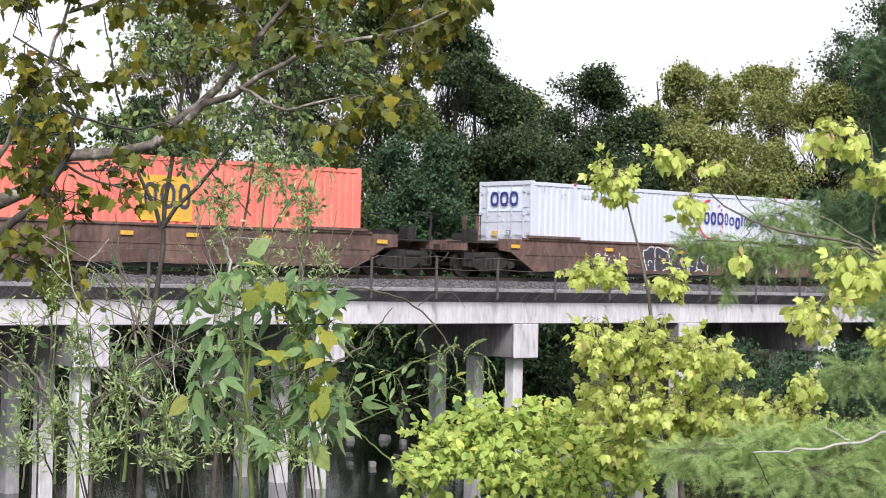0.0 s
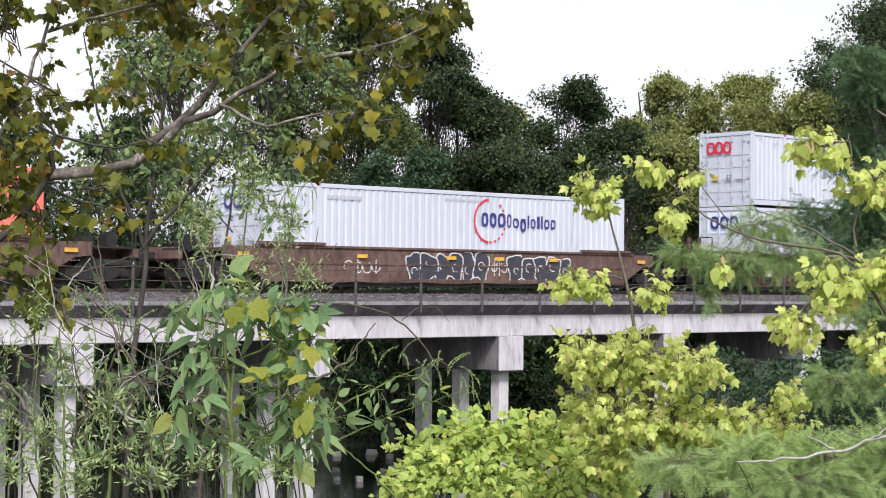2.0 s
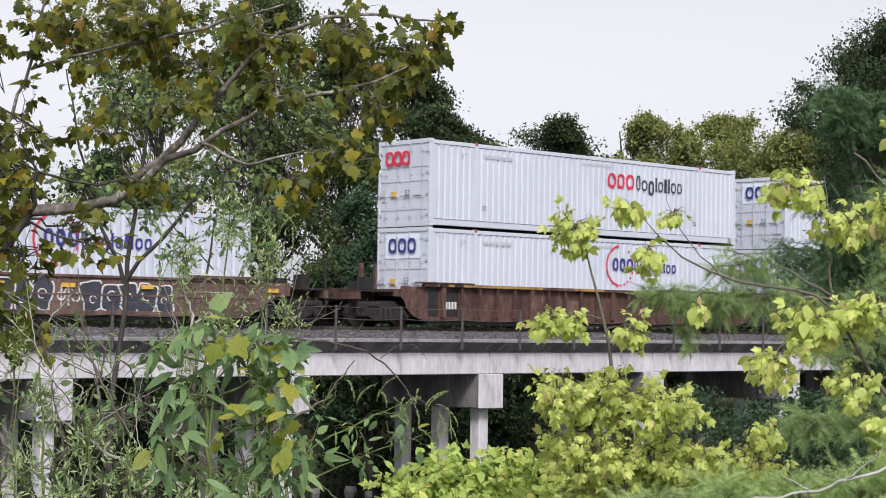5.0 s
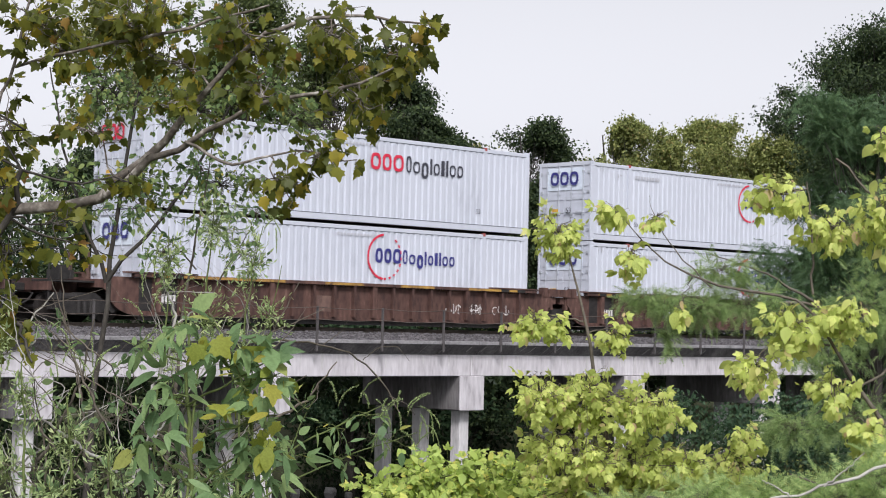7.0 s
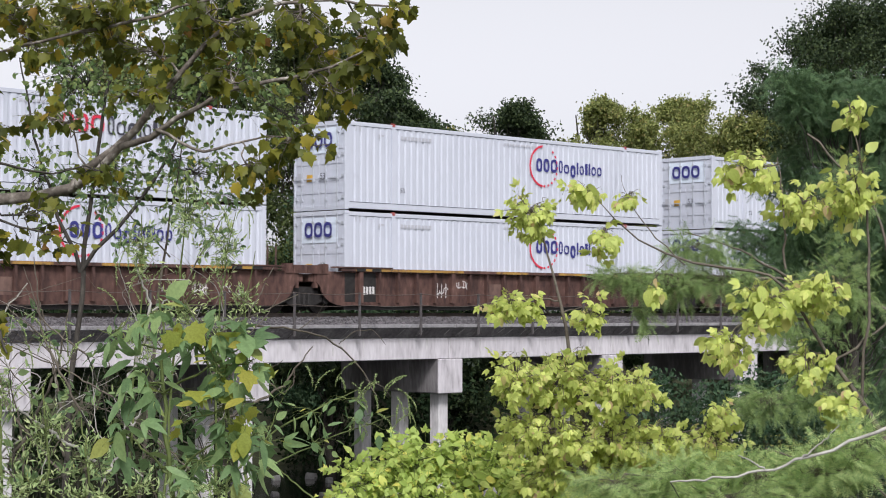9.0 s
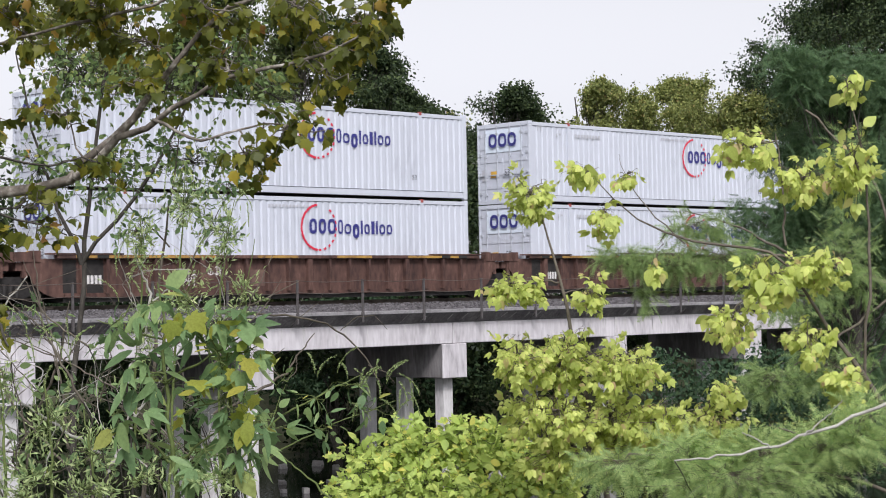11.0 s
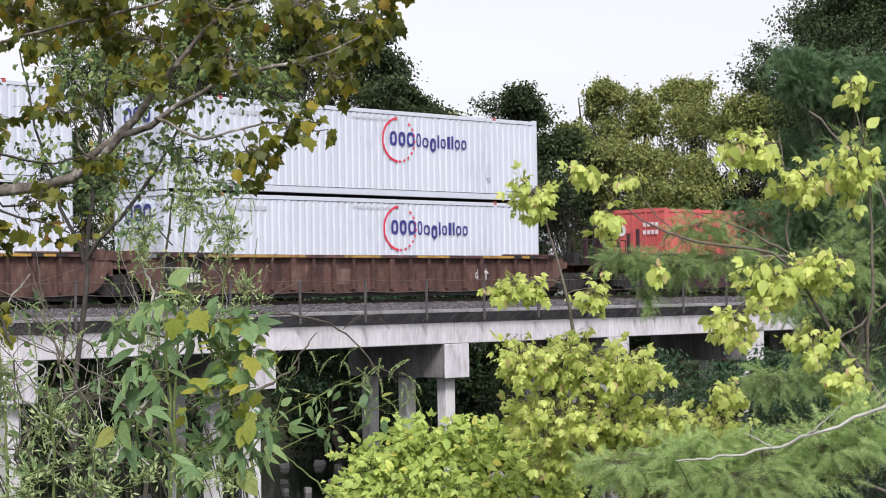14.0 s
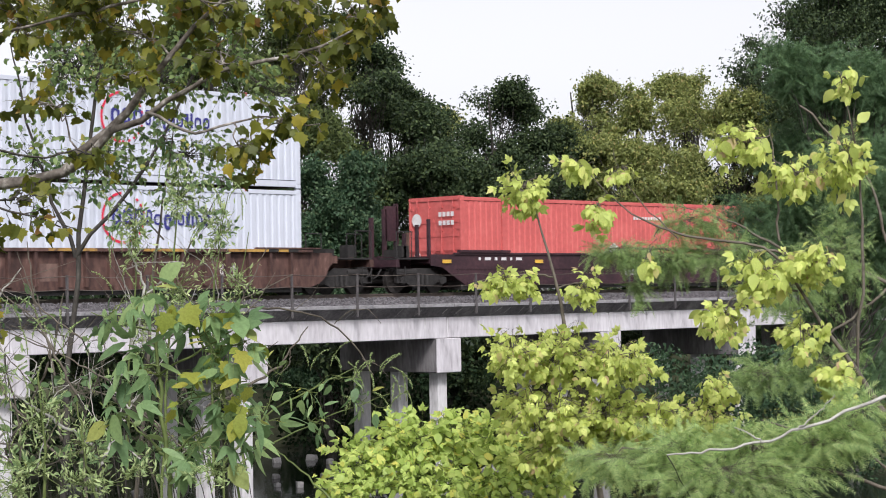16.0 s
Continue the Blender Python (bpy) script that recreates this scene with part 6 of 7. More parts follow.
plant("bramble", "rambling green brambles in the tangle on the bank", "bramble",
      [[(-2.16, 9.90, 0.39, 0.0080), (-2.09, 9.90, 0.82, 0.0060), (-2.19, 9.90, 1.24, 0.0030)],
       [(-1.76, 10.00, 0.39, 0.0080), (-1.80, 10.00, 0.88, 0.0050), (-1.66, 10.00, 1.25, 0.0020)],
       [(-1.37, 10.10, 0.39, 0.0060), (-1.46, 10.00, 0.76, 0.0040), (-1.22, 10.00, 1.08, 0.0020)],
       [(-2.53, 9.90, 0.38, 0.0060), (-2.48, 9.90, 0.87, 0.0030)]],
      [(-2.52, 9.90, 0.99, 0.15, 0.30, 0.28, 54), (-2.19, 9.90, 1.18, 0.21, 0.30, 0.24, 66), (-2.18, 9.90, 0.79, 0.28, 0.30, 0.18, 90),
       (-1.81, 10.00, 1.06, 0.25, 0.30, 0.25, 60), (-1.77, 10.00, 0.73, 0.28, 0.30, 0.15, 90), (-1.40, 10.00, 0.80, 0.28, 0.30, 0.19, 78),
       (-1.03, 10.00, 0.71, 0.28, 0.30, 0.15, 66), (-1.66, 10.00, 1.37, 0.19, 0.30, 0.19, 30), (-2.07, 10.00, 1.49, 0.19, 0.30, 0.19, 30)],
      (OVAL, LANCE), SAPLING, BROWN_STEM, 0.055, 54, per_twig=4, hang=0.15, singles=200, twig=0.0022, petiole=0.3)
seed_spikes("pale green curling seed spike of a weed", [(0.01, 9.00, 1.00), (-0.49, 9.00, 1.20), (-0.05, 9.00, 1.05), (-0.15, 9.00, 1.16), (-0.18, 9.00, 1.08), (-0.20, 9.00, 1.19), (-0.28, 9.00, 1.13), (-0.11, 9.00, 0.99), (0.01, 9.00, 1.10), (-0.27, 9.00, 1.16), (-0.50, 9.00, 1.22), (-0.26, 9.00, 1.15), (-0.30, 9.00, 1.01), (-0.23, 9.00, 1.09), (-0.39, 9.00, 1.22), (-0.34, 9.00, 1.19), (-0.23, 9.00, 0.98), (-0.15, 9.00, 1.19), (-0.02, 9.00, 1.04), (-0.11, 9.00, 1.01), (-0.09, 9.00, 1.04), (-0.32, 9.00, 0.98)], 71, WEED)
seed_spikes("pale green upright seed spike of a weed", [(-1.48, 8.00, 1.41), (-1.59, 8.00, 1.05), (-1.78, 8.00, 1.17), (-1.75, 8.00, 0.92), (-1.75, 8.00, 0.98), (-1.84, 8.00, 0.94), (-1.51, 8.00, 1.22), (-1.70, 8.00, 0.92), (-1.62, 8.00, 1.20), (-1.93, 8.00, 1.30), (-1.64, 8.00, 1.40), (-1.51, 8.00, 1.34), (-1.50, 8.00, 1.31), (-1.47, 8.00, 1.06), (-1.75, 8.00, 1.18), (-1.66, 8.00, 1.13), (-1.88, 8.00, 1.37), (-1.74, 8.00, 0.91), (-1.69, 8.00, 1.46), (-1.55, 8.00, 1.05), (-1.51, 8.00, 1.39), (-1.61, 8.00, 1.47), (-1.66, 8.00, 1.33), (-1.91, 8.00, 0.94), (-2.00, 8.00, 1.17), (-1.54, 8.00, 1.35), (-1.92, 8.00, 0.94), (-1.80, 8.00, 1.05), (-2.05, 8.00, 1.27), (-1.95, 8.00, 1.07)], 72, WEED)
seed_spikes("pale green upright seed spike of a weed", [(-1.47, 9.40, 1.42), (-1.52, 9.40, 1.59), (-1.54, 9.40, 1.95), (-0.96, 9.40, 2.04), (-1.41, 9.40, 1.62), (-1.28, 9.40, 2.11), (-0.83, 9.40, 2.04), (-1.52, 9.40, 1.88), (-1.09, 9.40, 1.59), (-1.47, 9.40, 1.89), (-1.52, 9.40, 1.80), (-0.98, 9.40, 1.60), (-0.89, 9.40, 1.59), (-0.92, 9.40, 1.62), (-1.21, 9.40, 1.98), (-1.07, 9.40, 1.91), (-1.47, 9.40, 1.80), (-0.92, 9.40, 2.06), (-1.12, 9.40, 1.85), (-1.18, 9.40, 2.04), (-0.85, 9.40, 1.96), (-1.11, 9.40, 1.83), (-1.53, 9.40, 1.72), (-1.45, 9.40, 2.10), (-1.53, 9.40, 2.02), (-1.47, 9.40, 1.66), (-1.17, 9.40, 1.41), (-0.86, 9.40, 1.41), (-1.38, 9.40, 1.81), (-1.36, 9.40, 1.70)], 73, WEED)


def bare_branch(name, label, category, stems, mat):
    """A leafless branch with its side twigs."""
    thing = tagged(empty(name), label, category)
    rng = np.random.default_rng(len(label))
    s0, d0, z0, r0 = stems[0][0]
    foot = on_bank(np.array([s0, d0, z0]))
    low = float(height(foot[0], foot[1])) - 0.4
    aside = rng.uniform(-0.35, 0.35)
    stems = stems + [[(s0 + aside * 2.2, d0 + 0.3, low, r0 * 0.5), (s0 + aside * 1.6, d0 + 0.2, (low + z0) / 2, r0 * 0.45), (s0 + aside * 0.5, d0 + 0.1, z0 - 0.25, r0 * 0.5), (s0, d0, z0, r0 * 0.6)]]
    for k, s in enumerate(stems):
        l = smooth_line(s, 20)
        l[1:-1, :3] += rng.normal(size=(len(l) - 2, 3)) * l[1:-1, 3:4] * 0.9
        w = on_bank(l[:, :3])
        joined("branch" if k == 0 else "side_twig", [tubes([[(w[j], l[j, 3]) for j in range(len(l))]], 7)], mat if k < len(stems) - 1 else BARK, thing)


bare_branch("bare_branch", "thin brown twig with a drooping broken tip", "branch", [[(-1.27, 10.80, 1.53, 0.0080), (-0.94, 10.90, 1.50, 0.0070), (-0.68, 11.00, 1.48, 0.0060), (-0.46, 11.00, 1.39, 0.0055), (-0.33, 11.00, 1.25, 0.0050), (-0.23, 11.00, 1.08, 0.0035)], [(-0.46, 11.00, 1.39, 0.0030), (-0.37, 11.00, 1.47, 0.0025), (-0.25, 11.00, 1.48, 0.0020), (-0.18, 11.00, 1.39, 0.0015)], [(-0.30, 11.00, 1.18, 0.0030), (-0.20, 11.00, 1.14, 0.0020), (-0.14, 11.00, 1.07, 0.0012)], [(-0.70, 11.00, 1.48, 0.0030), (-0.60, 11.00, 1.55, 0.0020), (-0.55, 11.00, 1.63, 0.0012)]], BROWN_STEM)
bare_branch("bare_branch", "pale bare branch lying across the green sprays", "branch", [[(1.16, 8.30, 0.82, 0.0040), (1.34, 8.30, 0.83, 0.0055), (1.60, 8.30, 0.87, 0.0065), (1.85, 8.30, 0.95, 0.0075), (2.16, 8.30, 1.07, 0.0090)], [(1.60, 8.30, 0.87, 0.0050), (1.52, 8.30, 0.92, 0.0030), (1.47, 8.30, 0.94, 0.0020)], [(1.75, 8.30, 0.92, 0.0050), (1.85, 8.30, 1.00, 0.0030), (1.93, 8.30, 1.08, 0.0020)]], DRY_BRANCH)
bare_branch("dead_branch", "tangled pale dry branch among the weeds", "branch", [[(-1.95, 8.85, 1.31, 0.0040), (-2.04, 8.85, 1.48, 0.0030), (-2.09, 8.85, 1.78, 0.0012)], [(-2.04, 8.85, 1.48, 0.0020), (-2.18, 8.85, 1.61, 0.0014), (-2.20, 8.85, 1.62, 0.0006)], [(-2.06, 8.85, 1.63, 0.0016), (-2.22, 8.85, 1.75, 0.0010), (-1.80, 8.85, 1.54, 0.0005)]], DRY_BRANCH)
bare_branch("dead_branch", "tangled dry brown branch among the weeds", "branch", [[(-1.29, 10.14, 0.73, 0.0070), (-1.46, 10.14, 0.90, 0.0053), (-1.74, 10.14, 1.19, 0.0021)], [(-1.46, 10.14, 0.90, 0.0035), (-1.69, 10.14, 1.05, 0.0024), (-1.32, 10.14, 1.14, 0.0010)], [(-1.60, 10.14, 1.05, 0.0028), (-1.74, 10.14, 1.10, 0.0018), (-1.88, 10.14, 0.89, 0.0008)]], BROWN_STEM)
bare_branch("dead_branch", "tangled dry brown branch among the weeds", "branch", [[(-1.19, 10.02, 0.94, 0.0050), (-1.33, 10.02, 1.31, 0.0037), (-1.66, 10.02, 1.79, 0.0015)], [(-1.33, 10.02, 1.31, 0.0025), (-1.38, 10.02, 1.46, 0.0017), (-1.39, 10.02, 1.47, 0.0008)], [(-1.49, 10.02, 1.55, 0.0020), (-1.58, 10.02, 1.49, 0.0013), (-1.81, 10.02, 1.80, 0.0006)]], BROWN_STEM)
bare_branch("dead_branch", "tangled pale dry branch among the weeds", "branch", [[(-1.50, 9.49, 1.17, 0.0100), (-1.36, 9.49, 1.59, 0.0075), (-1.46, 9.49, 1.86, 0.0030)], [(-1.36, 9.49, 1.59, 0.0050), (-1.15, 9.49, 1.75, 0.0035), (-1.41, 9.49, 1.75, 0.0015)], [(-1.41, 9.49, 1.73, 0.0040), (-1.44, 9.49, 1.74, 0.0025), (-1.33, 9.49, 1.90, 0.0012)]], DRY_BRANCH)
bare_branch("dead_branch", "tangled dry brown branch among the weeds", "branch", [[(-2.06, 10.04, 0.69, 0.0050), (-1.83, 10.04, 1.06, 0.0037), (-1.78, 10.04, 1.24, 0.0015)], [(-1.83, 10.04, 1.06, 0.0025), (-1.95, 10.04, 1.13, 0.0017), (-1.95, 10.04, 1.20, 0.0008)], [(-1.80, 10.04, 1.15, 0.0020), (-1.61, 10.04, 1.27, 0.0013), (-1.69, 10.04, 1.28, 0.0006)]], BROWN_STEM)
bare_branch("dead_branch", "tangled dry brown branch among the weeds", "branch", [[(-2.20, 10.68, 1.07, 0.0040), (-2.44, 10.68, 1.34, 0.0030), (-2.87, 10.68, 1.65, 0.0012)], [(-2.44, 10.68, 1.34, 0.0020), (-2.56, 10.68, 1.43, 0.0014), (-2.49, 10.68, 1.50, 0.0006)], [(-2.66, 10.68, 1.49, 0.0016), (-2.71, 10.68, 1.37, 0.0010), (-2.79, 10.68, 1.78, 0.0005)]], BROWN_STEM)
bare_branch("dead_branch", "tangled pale dry branch among the weeds", "branch", [[(-2.35, 9.37, 1.24, 0.0100), (-2.25, 9.37, 1.40, 0.0075), (-1.98, 9.37, 1.73, 0.0030)], [(-2.25, 9.37, 1.40, 0.0050), (-2.04, 9.37, 1.48, 0.0035), (-2.59, 9.37, 1.66, 0.0015)], [(-2.12, 9.37, 1.57, 0.0040), (-2.07, 9.37, 1.46, 0.0025), (-2.05, 9.37, 1.59, 0.0012)]], DRY_BRANCH)
bare_branch("dead_branch", "tangled dry brown branch among the weeds", "branch", [[(-1.54, 9.37, 1.15, 0.0050), (-1.82, 9.37, 1.31, 0.0037), (-2.33, 9.37, 1.51, 0.0015)], [(-1.82, 9.37, 1.31, 0.0025), (-1.84, 9.37, 1.41, 0.0017), (-1.89, 9.37, 1.44, 0.0008)], [(-2.08, 9.37, 1.41, 0.0020), (-2.11, 9.37, 1.53, 0.0013), (-1.83, 9.37, 1.32, 0.0006)]], BROWN_STEM)
bare_branch("dead_branch", "tangled dry brown branch among the weeds", "branch", [[(-1.64, 9.18, 1.37, 0.0050), (-1.86, 9.18, 1.53, 0.0037), (-1.96, 9.18, 1.81, 0.0015)], [(-1.86, 9.18, 1.53, 0.0025), (-1.95, 9.18, 1.71, 0.0017), (-2.00, 9.18, 1.66, 0.0008)], [(-1.91, 9.18, 1.67, 0.0020), (-1.88, 9.18, 1.57, 0.0013), (-1.81, 9.18, 1.56, 0.0006)]], BROWN_STEM)
bare_branch("dead_branch", "tangled pale dry branch among the weeds", "branch", [[(-1.56, 10.84, 1.32, 0.0050), (-1.65, 10.84, 1.54, 0.0037), (-1.78, 10.84, 1.92, 0.0015)], [(-1.65, 10.84, 1.54, 0.0025), (-1.75, 10.84, 1.71, 0.0017), (-1.39, 10.84, 1.83, 0.0008)], [(-1.71, 10.84, 1.73, 0.0020), (-1.57, 10.84, 1.77, 0.0013), (-1.60, 10.84, 1.69, 0.0006)]], DRY_BRANCH)
bare_branch("dead_branch", "tangled dry brown branch among the weeds", "branch", [[(-2.33, 10.93, 0.53, 0.0040), (-1.97, 10.93, 0.65, 0.0030), (-1.85, 10.93, 0.80, 0.0012)], [(-1.97, 10.93, 0.65, 0.0020), (-2.04, 10.93, 0.81, 0.0014), (-1.74, 10.93, 0.85, 0.0006)], [(-1.91, 10.93, 0.72, 0.0016), (-1.74, 10.93, 0.64, 0.0010), (-1.77, 10.93, 0.79, 0.0005)]], BROWN_STEM)
bare_branch("dead_branch", "tangled dry brown branch among the weeds", "branch", [[(-1.67, 9.19, 1.09, 0.0070), (-1.87, 9.19, 1.47, 0.0053), (-1.91, 9.19, 1.86, 0.0021)], [(-1.87, 9.19, 1.47, 0.0035), (-2.07, 9.19, 1.63, 0.0024), (-1.67, 9.19, 1.76, 0.0010)], [(-1.89, 9.19, 1.67, 0.0028), (-1.87, 9.19, 1.59, 0.0018), (-2.08, 9.19, 1.63, 0.0008)]], BROWN_STEM)
bare_branch("dead_branch", "tangled pale dry branch among the weeds", "branch", [[(-2.02, 9.91, 0.66, 0.0040), (-1.93, 9.91, 1.06, 0.0030), (-1.60, 9.91, 1.24, 0.0012)], [(-1.93, 9.91, 1.06, 0.0020), (-1.94, 9.91, 1.25, 0.0014), (-1.84, 9.91, 1.21, 0.0006)], [(-1.76, 9.91, 1.15, 0.0016), (-1.82, 9.91, 1.10, 0.0010), (-1.75, 9.91, 1.42, 0.0005)]], DRY_BRANCH)
bare_branch("dead_branch", "tangled dry brown branch among the weeds", "branch", [[(-1.17, 9.58, 0.76, 0.0050), (-1.42, 9.58, 1.00, 0.0037), (-1.80, 9.58, 1.14, 0.0015)], [(-1.42, 9.58, 1.00, 0.0025), (-1.29, 9.58, 1.19, 0.0017), (-1.50, 9.58, 1.14, 0.0008)], [(-1.61, 9.58, 1.07, 0.0020), (-1.44, 9.58, 1.02, 0.0013), (-1.69, 9.58, 0.89, 0.0006)]], BROWN_STEM)
bare_branch("dead_branch", "tangled dry brown branch among the weeds", "branch", [[(-2.07, 10.86, 0.73, 0.0100), (-2.10, 10.86, 1.08, 0.0075), (-2.21, 10.86, 1.60, 0.0030)], [(-2.10, 10.86, 1.08, 0.0050), (-2.15, 10.86, 1.28, 0.0035), (-2.40, 10.86, 1.41, 0.0015)], [(-2.16, 10.86, 1.34, 0.0040), (-2.31, 10.86, 1.51, 0.0025), (-2.16, 10.86, 1.47, 0.0012)]], BROWN_STEM)
bare_branch("dead_branch", "tangled pale dry branch among the weeds", "branch", [[(-1.60, 9.42, 0.71, 0.0100), (-1.49, 9.42, 0.92, 0.0075), (-1.40, 9.42, 1.09, 0.0030)], [(-1.49, 9.42, 0.92, 0.0050), (-1.48, 9.42, 1.05, 0.0035), (-1.56, 9.42, 1.09, 0.0015)], [(-1.44, 9.42, 1.00, 0.0040), (-1.56, 9.42, 1.15, 0.0025), (-1.22, 9.42, 1.27, 0.0012)]], DRY_BRANCH)
bare_branch("dead_branch", "tangled dry brown branch among the weeds", "branch", [[(-2.60, 10.50, 0.58, 0.0100), (-2.54, 10.50, 1.00, 0.0075), (-2.53, 10.50, 1.59, 0.0030)], [(-2.54, 10.50, 1.00, 0.0050), (-2.48, 10.50, 1.14, 0.0035), (-2.86, 10.50, 1.30, 0.0015)], [(-2.54, 10.50, 1.30, 0.0040), (-2.60, 10.50, 1.28, 0.0025), (-2.81, 10.50, 1.54, 0.0012)]], BROWN_STEM)
bare_branch("dead_branch", "tangled dry brown branch among the weeds", "branch", [[(-2.23, 9.56, 0.75, 0.0040), (-2.55, 9.56, 1.12, 0.0030), (-2.90, 9.56, 1.39, 0.0012)], [(-2.55, 9.56, 1.12, 0.0020), (-2.78, 9.56, 1.26, 0.0014), (-2.24, 9.56, 1.31, 0.0006)], [(-2.72, 9.56, 1.25, 0.0016), (-2.78, 9.56, 1.40, 0.0010), (-2.47, 9.56, 1.26, 0.0005)]], BROWN_STEM)
bare_branch("dead_branch", "tangled pale dry branch among the weeds", "branch", [[(-1.83, 10.57, 0.72, 0.0100), (-2.23, 10.57, 0.99, 0.0075), (-2.42, 10.57, 1.09, 0.0030)], [(-2.23, 10.57, 0.99, 0.0050), (-2.14, 10.57, 1.22, 0.0035), (-2.60, 10.57, 1.32, 0.0015)], [(-2.33, 10.57, 1.04, 0.0040), (-2.11, 10.57, 1.21, 0.0025), (-2.34, 10.57, 0.90, 0.0012)]], DRY_BRANCH)
bare_branch("dead_branch", "tangled dry brown branch among the weeds", "branch", [[(-2.27, 10.28, 0.71, 0.0100), (-2.01, 10.28, 1.23, 0.0075), (-1.94, 10.28, 1.60, 0.0030)], [(-2.01, 10.28, 1.23, 0.0050), (-1.90, 10.28, 1.35, 0.0035), (-2.24, 10.28, 1.42, 0.0015)], [(-1.98, 10.28, 1.42, 0.0040), (-1.92, 10.28, 1.29, 0.0025), (-1.70, 10.28, 1.52, 0.0012)]], BROWN_STEM)
bare_branch("dead_branch", "tangled dry brown branch among the weeds", "branch", [[(-1.68, 8.73, 0.83, 0.0070), (-1.91, 8.73, 1.09, 0.0053), (-2.00, 8.73, 1.34, 0.0021)], [(-1.91, 8.73, 1.09, 0.0035), (-1.96, 8.73, 1.19, 0.0024), (-2.24, 8.73, 1.28, 0.0010)], [(-1.95, 8.73, 1.21, 0.0028), (-1.96, 8.73, 1.12, 0.0018), (-1.88, 8.73, 1.32, 0.0008)]], BROWN_STEM)
bare_branch("dead_branch", "tangled pale dry branch among the weeds", "branch", [[(-1.31, 10.17, 0.64, 0.0040), (-1.11, 10.17, 0.94, 0.0030), (-0.90, 10.17, 1.25, 0.0012)], [(-1.11, 10.17, 0.94, 0.0020), (-1.31, 10.17, 1.03, 0.0014), (-1.29, 10.17, 1.27, 0.0006)], [(-1.01, 10.17, 1.10, 0.0016), (-1.15, 10.17, 1.04, 0.0010), (-0.88, 10.17, 1.12, 0.0005)]], DRY_BRANCH)
bare_branch("dead_branch", "tangled dry brown branch among the weeds", "branch", [[(-0.93, 8.92, 1.22, 0.0040), (-1.03, 8.92, 1.51, 0.0030), (-0.92, 8.92, 1.71, 0.0012)], [(-1.03, 8.92, 1.51, 0.0020), (-1.15, 8.92, 1.69, 0.0014), (-0.93, 8.92, 1.74, 0.0006)], [(-0.97, 8.92, 1.61, 0.0016), (-0.93, 8.92, 1.75, 0.0010), (-1.19, 8.92, 1.68, 0.0005)]], BROWN_STEM)
bare_branch("dead_branch", "tangled dry brown branch among the weeds", "branch", [[(-2.05, 8.71, 0.90, 0.0100), (-2.22, 8.71, 1.12, 0.0075), (-2.55, 8.71, 1.19, 0.0030)], [(-2.22, 8.71, 1.12, 0.0050), (-2.40, 8.71, 1.29, 0.0035), (-2.24, 8.71, 1.24, 0.0015)], [(-2.39, 8.71, 1.16, 0.0040), (-2.51, 8.71, 1.09, 0.0025), (-2.53, 8.71, 1.24, 0.0012)]], BROWN_STEM)
bare_branch("dead_branch", "tangled pale dry branch among the weeds", "branch", [[(-1.43, 9.67, 0.72, 0.0040), (-1.68, 9.67, 0.95, 0.0030), (-1.70, 9.67, 1.31, 0.0012)], [(-1.68, 9.67, 0.95, 0.0020), (-1.79, 9.67, 1.12, 0.0014), (-2.00, 9.67, 1.08, 0.0006)], [(-1.69, 9.67, 1.13, 0.0016), (-1.65, 9.67, 1.33, 0.0010), (-1.87, 9.67, 1.39, 0.0005)]], DRY_BRANCH)
bare_branch("dead_branch", "tangled dry brown branch among the weeds", "branch", [[(-1.16, 10.38, 0.94, 0.0100), (-0.77, 10.38, 1.14, 0.0075), (-0.58, 10.38, 1.39, 0.0030)], [(-0.77, 10.38, 1.14, 0.0050), (-0.87, 10.38, 1.23, 0.0035), (-0.75, 10.38, 1.31, 0.0015)], [(-0.68, 10.38, 1.27, 0.0040), (-0.69, 10.38, 1.17, 0.0025), (-0.77, 10.38, 1.11, 0.0012)]], BROWN_STEM)
bare_branch("dead_branch", "tangled dry brown branch among the weeds", "branch", [[(-1.14, 9.19, 1.10, 0.0070), (-0.91, 9.19, 1.41, 0.0053), (-0.71, 9.19, 1.81, 0.0021)], [(-0.91, 9.19, 1.41, 0.0035), (-0.76, 9.19, 1.54, 0.0024), (-0.67, 9.19, 1.69, 0.0010)], [(-0.81, 9.19, 1.61, 0.0028), (-0.98, 9.19, 1.73, 0.0018), (-0.93, 9.19, 1.82, 0.0008)]], BROWN_STEM)
bare_branch("dead_branch", "tangled pale dry branch among the weeds", "branch", [[(-1.11, 10.90, 1.33, 0.0040), (-1.17, 10.90, 1.73, 0.0030), (-1.46, 10.90, 1.93, 0.0012)], [(-1.17, 10.90, 1.73, 0.0020), (-1.18, 10.90, 1.89, 0.0014), (-1.09, 10.90, 1.92, 0.0006)], [(-1.32, 10.90, 1.83, 0.0016), (-1.46, 10.90, 2.04, 0.0010), (-1.10, 10.90, 1.68, 0.0005)]], DRY_BRANCH)
bare_branch("dead_branch", "tangled dry brown branch among the weeds", "branch", [[(-1.45, 9.87, 1.29, 0.0070), (-1.16, 9.87, 1.42, 0.0053), (-0.63, 9.87, 1.68, 0.0021)], [(-1.16, 9.87, 1.42, 0.0035), (-1.09, 9.87, 1.49, 0.0024), (-0.98, 9.87, 1.56, 0.0010)], [(-0.89, 9.87, 1.55, 0.0028), (-0.91, 9.87, 1.71, 0.0018), (-0.99, 9.87, 1.42, 0.0008)]], BROWN_STEM)
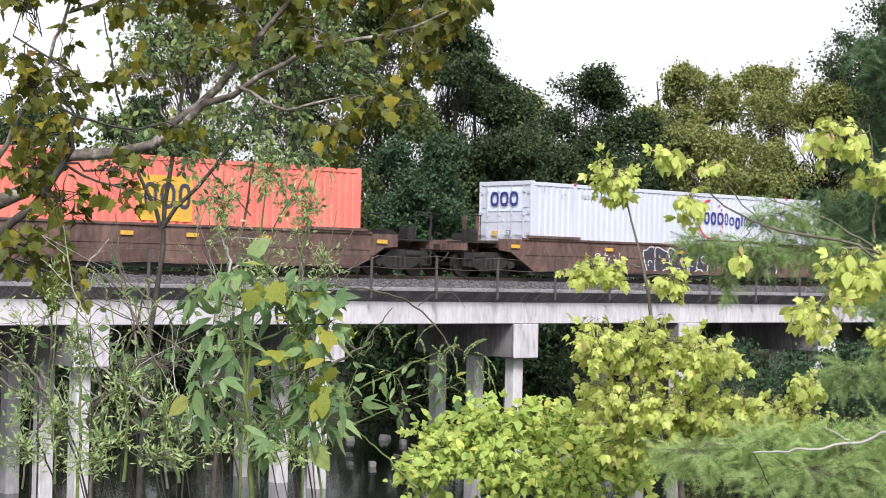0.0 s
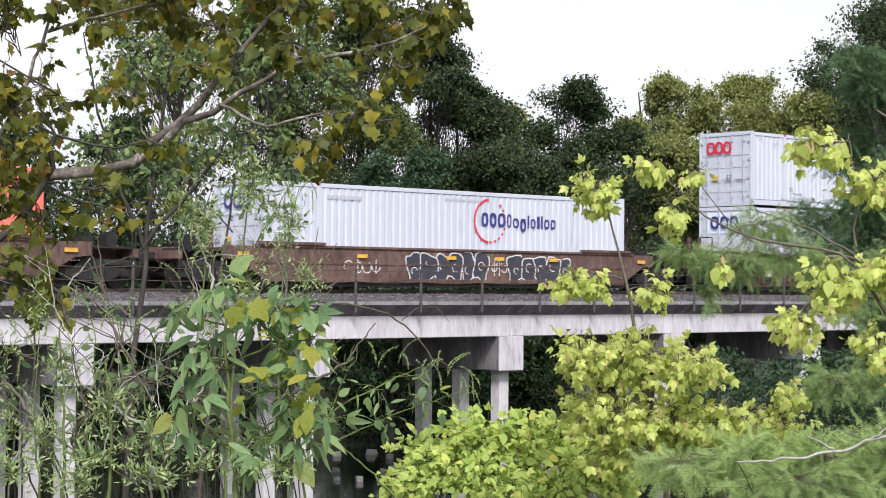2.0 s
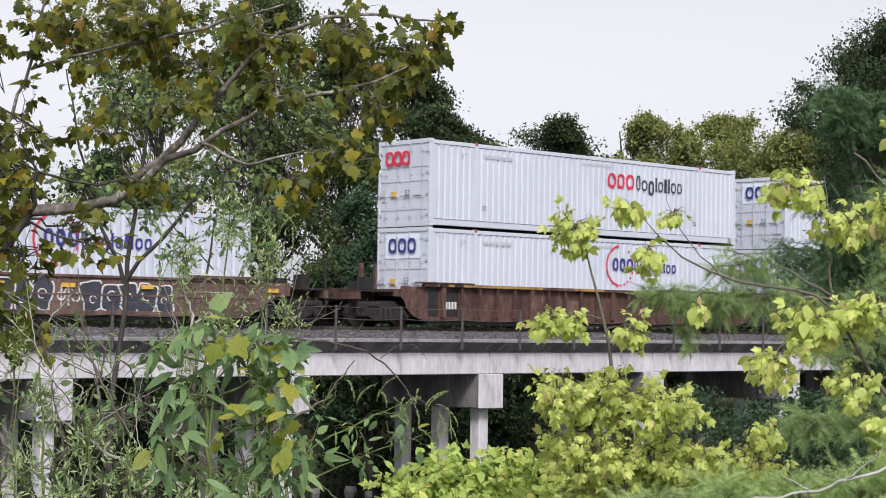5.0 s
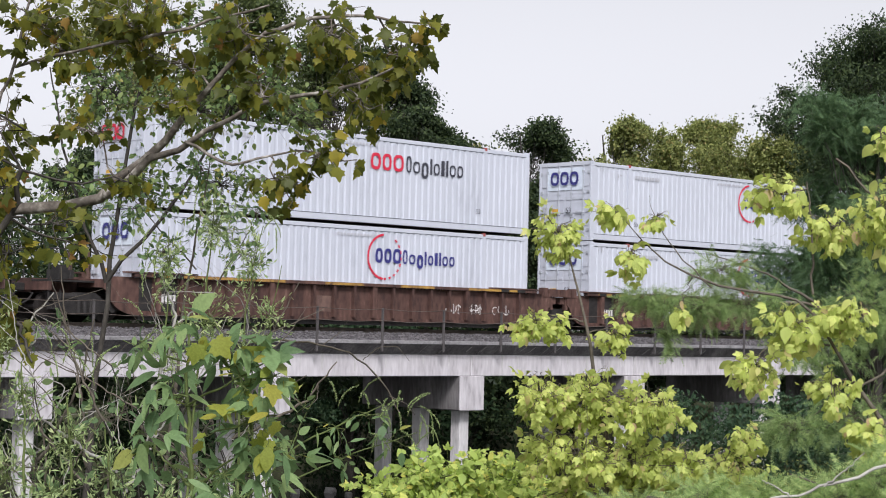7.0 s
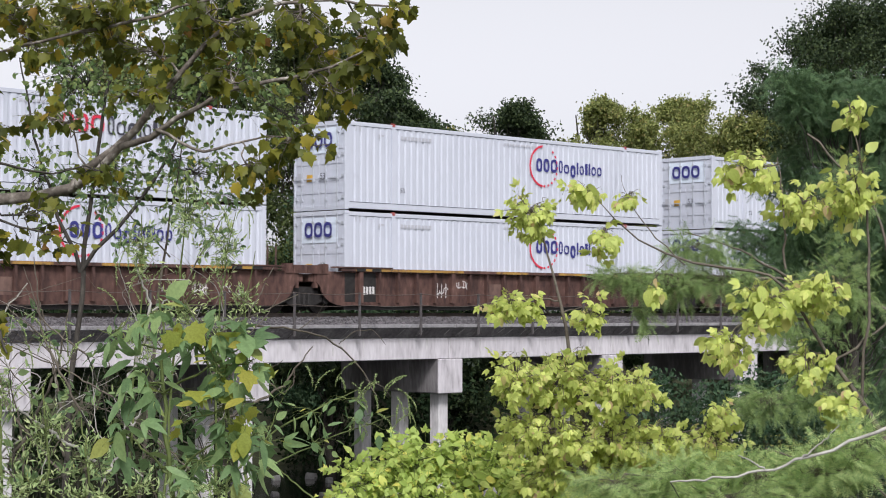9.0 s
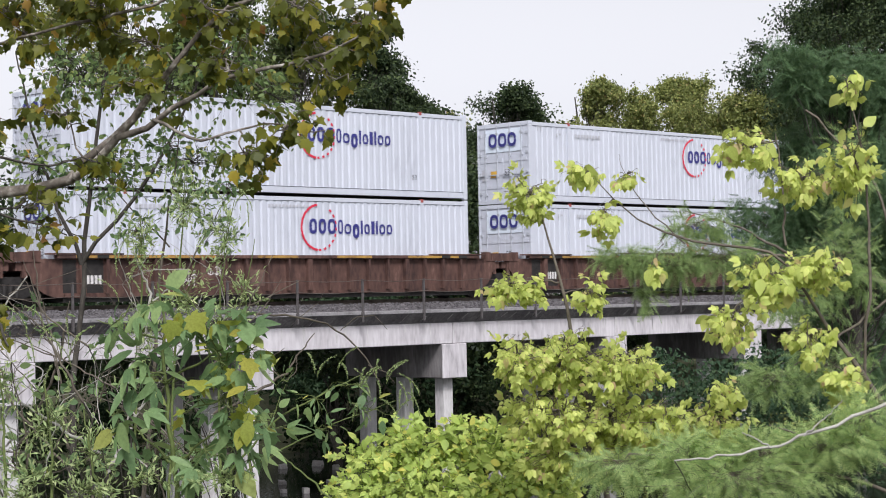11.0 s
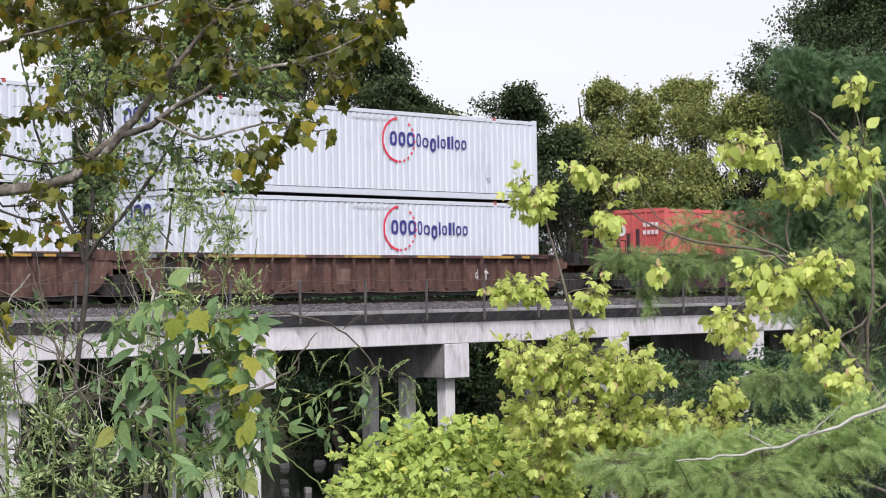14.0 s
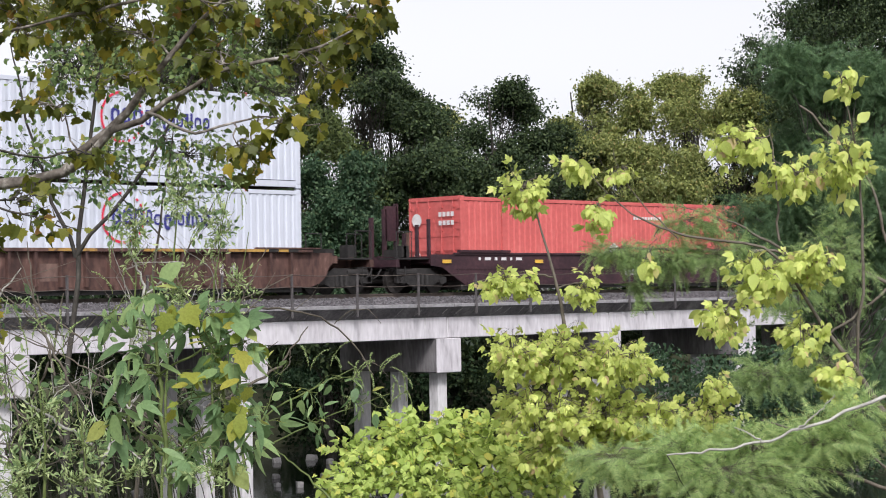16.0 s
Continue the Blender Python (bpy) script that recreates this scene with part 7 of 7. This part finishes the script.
bare_branch("dead_branch", "tangled dry brown branch among the weeds", "branch", [[(-1.38, 10.09, 0.72, 0.0040), (-1.67, 10.09, 1.05, 0.0030), (-1.72, 10.09, 1.32, 0.0012)], [(-1.67, 10.09, 1.05, 0.0020), (-1.53, 10.09, 1.25, 0.0014), (-1.84, 10.09, 1.32, 0.0006)], [(-1.69, 10.09, 1.18, 0.0016), (-1.57, 10.09, 1.16, 0.0010), (-1.74, 10.09, 1.38, 0.0005)]], BROWN_STEM)
bare_branch("dead_branch", "tangled pale dry branch among the weeds", "branch", [[(-2.65, 10.44, 0.60, 0.0100), (-2.40, 10.44, 0.76, 0.0075), (-2.10, 10.44, 0.94, 0.0030)], [(-2.40, 10.44, 0.76, 0.0050), (-2.51, 10.44, 0.92, 0.0035), (-2.61, 10.44, 1.00, 0.0015)], [(-2.25, 10.44, 0.85, 0.0040), (-2.47, 10.44, 0.98, 0.0025), (-2.40, 10.44, 0.70, 0.0012)]], DRY_BRANCH)
bare_branch("dead_branch", "tangled dry brown branch among the weeds", "branch", [[(-2.14, 9.08, 0.83, 0.0070), (-2.62, 9.08, 1.14, 0.0053), (-2.92, 9.08, 1.31, 0.0021)], [(-2.62, 9.08, 1.14, 0.0035), (-2.54, 9.08, 1.32, 0.0024), (-2.63, 9.08, 1.27, 0.0010)], [(-2.77, 9.08, 1.22, 0.0028), (-2.84, 9.08, 1.28, 0.0018), (-2.48, 9.08, 1.41, 0.0008)]], BROWN_STEM)
bare_branch("dead_branch", "tangled dry brown branch among the weeds", "branch", [[(-2.04, 9.38, 0.74, 0.0040), (-2.41, 9.38, 1.00, 0.0030), (-2.81, 9.38, 1.29, 0.0012)], [(-2.41, 9.38, 1.00, 0.0020), (-2.33, 9.38, 1.20, 0.0014), (-2.12, 9.38, 1.27, 0.0006)], [(-2.61, 9.38, 1.14, 0.0016), (-2.50, 9.38, 1.09, 0.0010), (-2.50, 9.38, 1.29, 0.0005)]], BROWN_STEM)
bare_branch("dead_branch", "tangled pale dry branch among the weeds", "branch", [[(-1.72, 10.64, 0.82, 0.0050), (-1.36, 10.64, 1.32, 0.0037), (-1.24, 10.64, 1.63, 0.0015)], [(-1.36, 10.64, 1.32, 0.0025), (-1.63, 10.64, 1.39, 0.0017), (-1.66, 10.64, 1.66, 0.0008)], [(-1.30, 10.64, 1.48, 0.0020), (-1.10, 10.64, 1.47, 0.0013), (-1.47, 10.64, 1.31, 0.0006)]], DRY_BRANCH)


def build_creek_stones():
    rng = random.Random(9)
    for k in range(64):
        x, y = rng.uniform(-9, 9), rng.uniform(1.5, 11)
        s = rng.uniform(0.14, 0.30)
        bm = bmesh.new()
        bmesh.ops.create_cube(bm, size=1)
        bmesh.ops.bevel(bm, geom=list(bm.edges), offset=0.12, segments=1, affect="EDGES")
        for v in bm.verts:
            v.co += Vector((rng.uniform(-0.08, 0.08), rng.uniform(-0.08, 0.08), rng.uniform(-0.08, 0.08)))
        ob = part("stone", bm, STONE, None)
        ob.matrix_basis = pose(x, y, -4.95 + s * 0.25, rng.uniform(-12, 12), rng.uniform(-12, 12), rng.uniform(0, 360)) @ Matrix.Diagonal((s * 1.3, s, s * 1.1, 1))
        tagged(ob, "pale broken concrete block standing in the creek", "stone", "blocks in the creek")


build_creek_stones()


def motions():
    """The train rolls by at an even pace; its wheels turn with it."""
    for thing, x, z in MOVING:
        walk(thing, [(t, pose(x - SPEED * t, 0, z)) for t in range(0, 17)])
    for w in ROLLING:
        at = w.location.copy()
        walk(w, [(k * 0.1, pose(at.x, at.y, at.z, 0, -math.degrees(SPEED * k * 0.1 / 0.42), 0)) for k in range(161)])


motions()
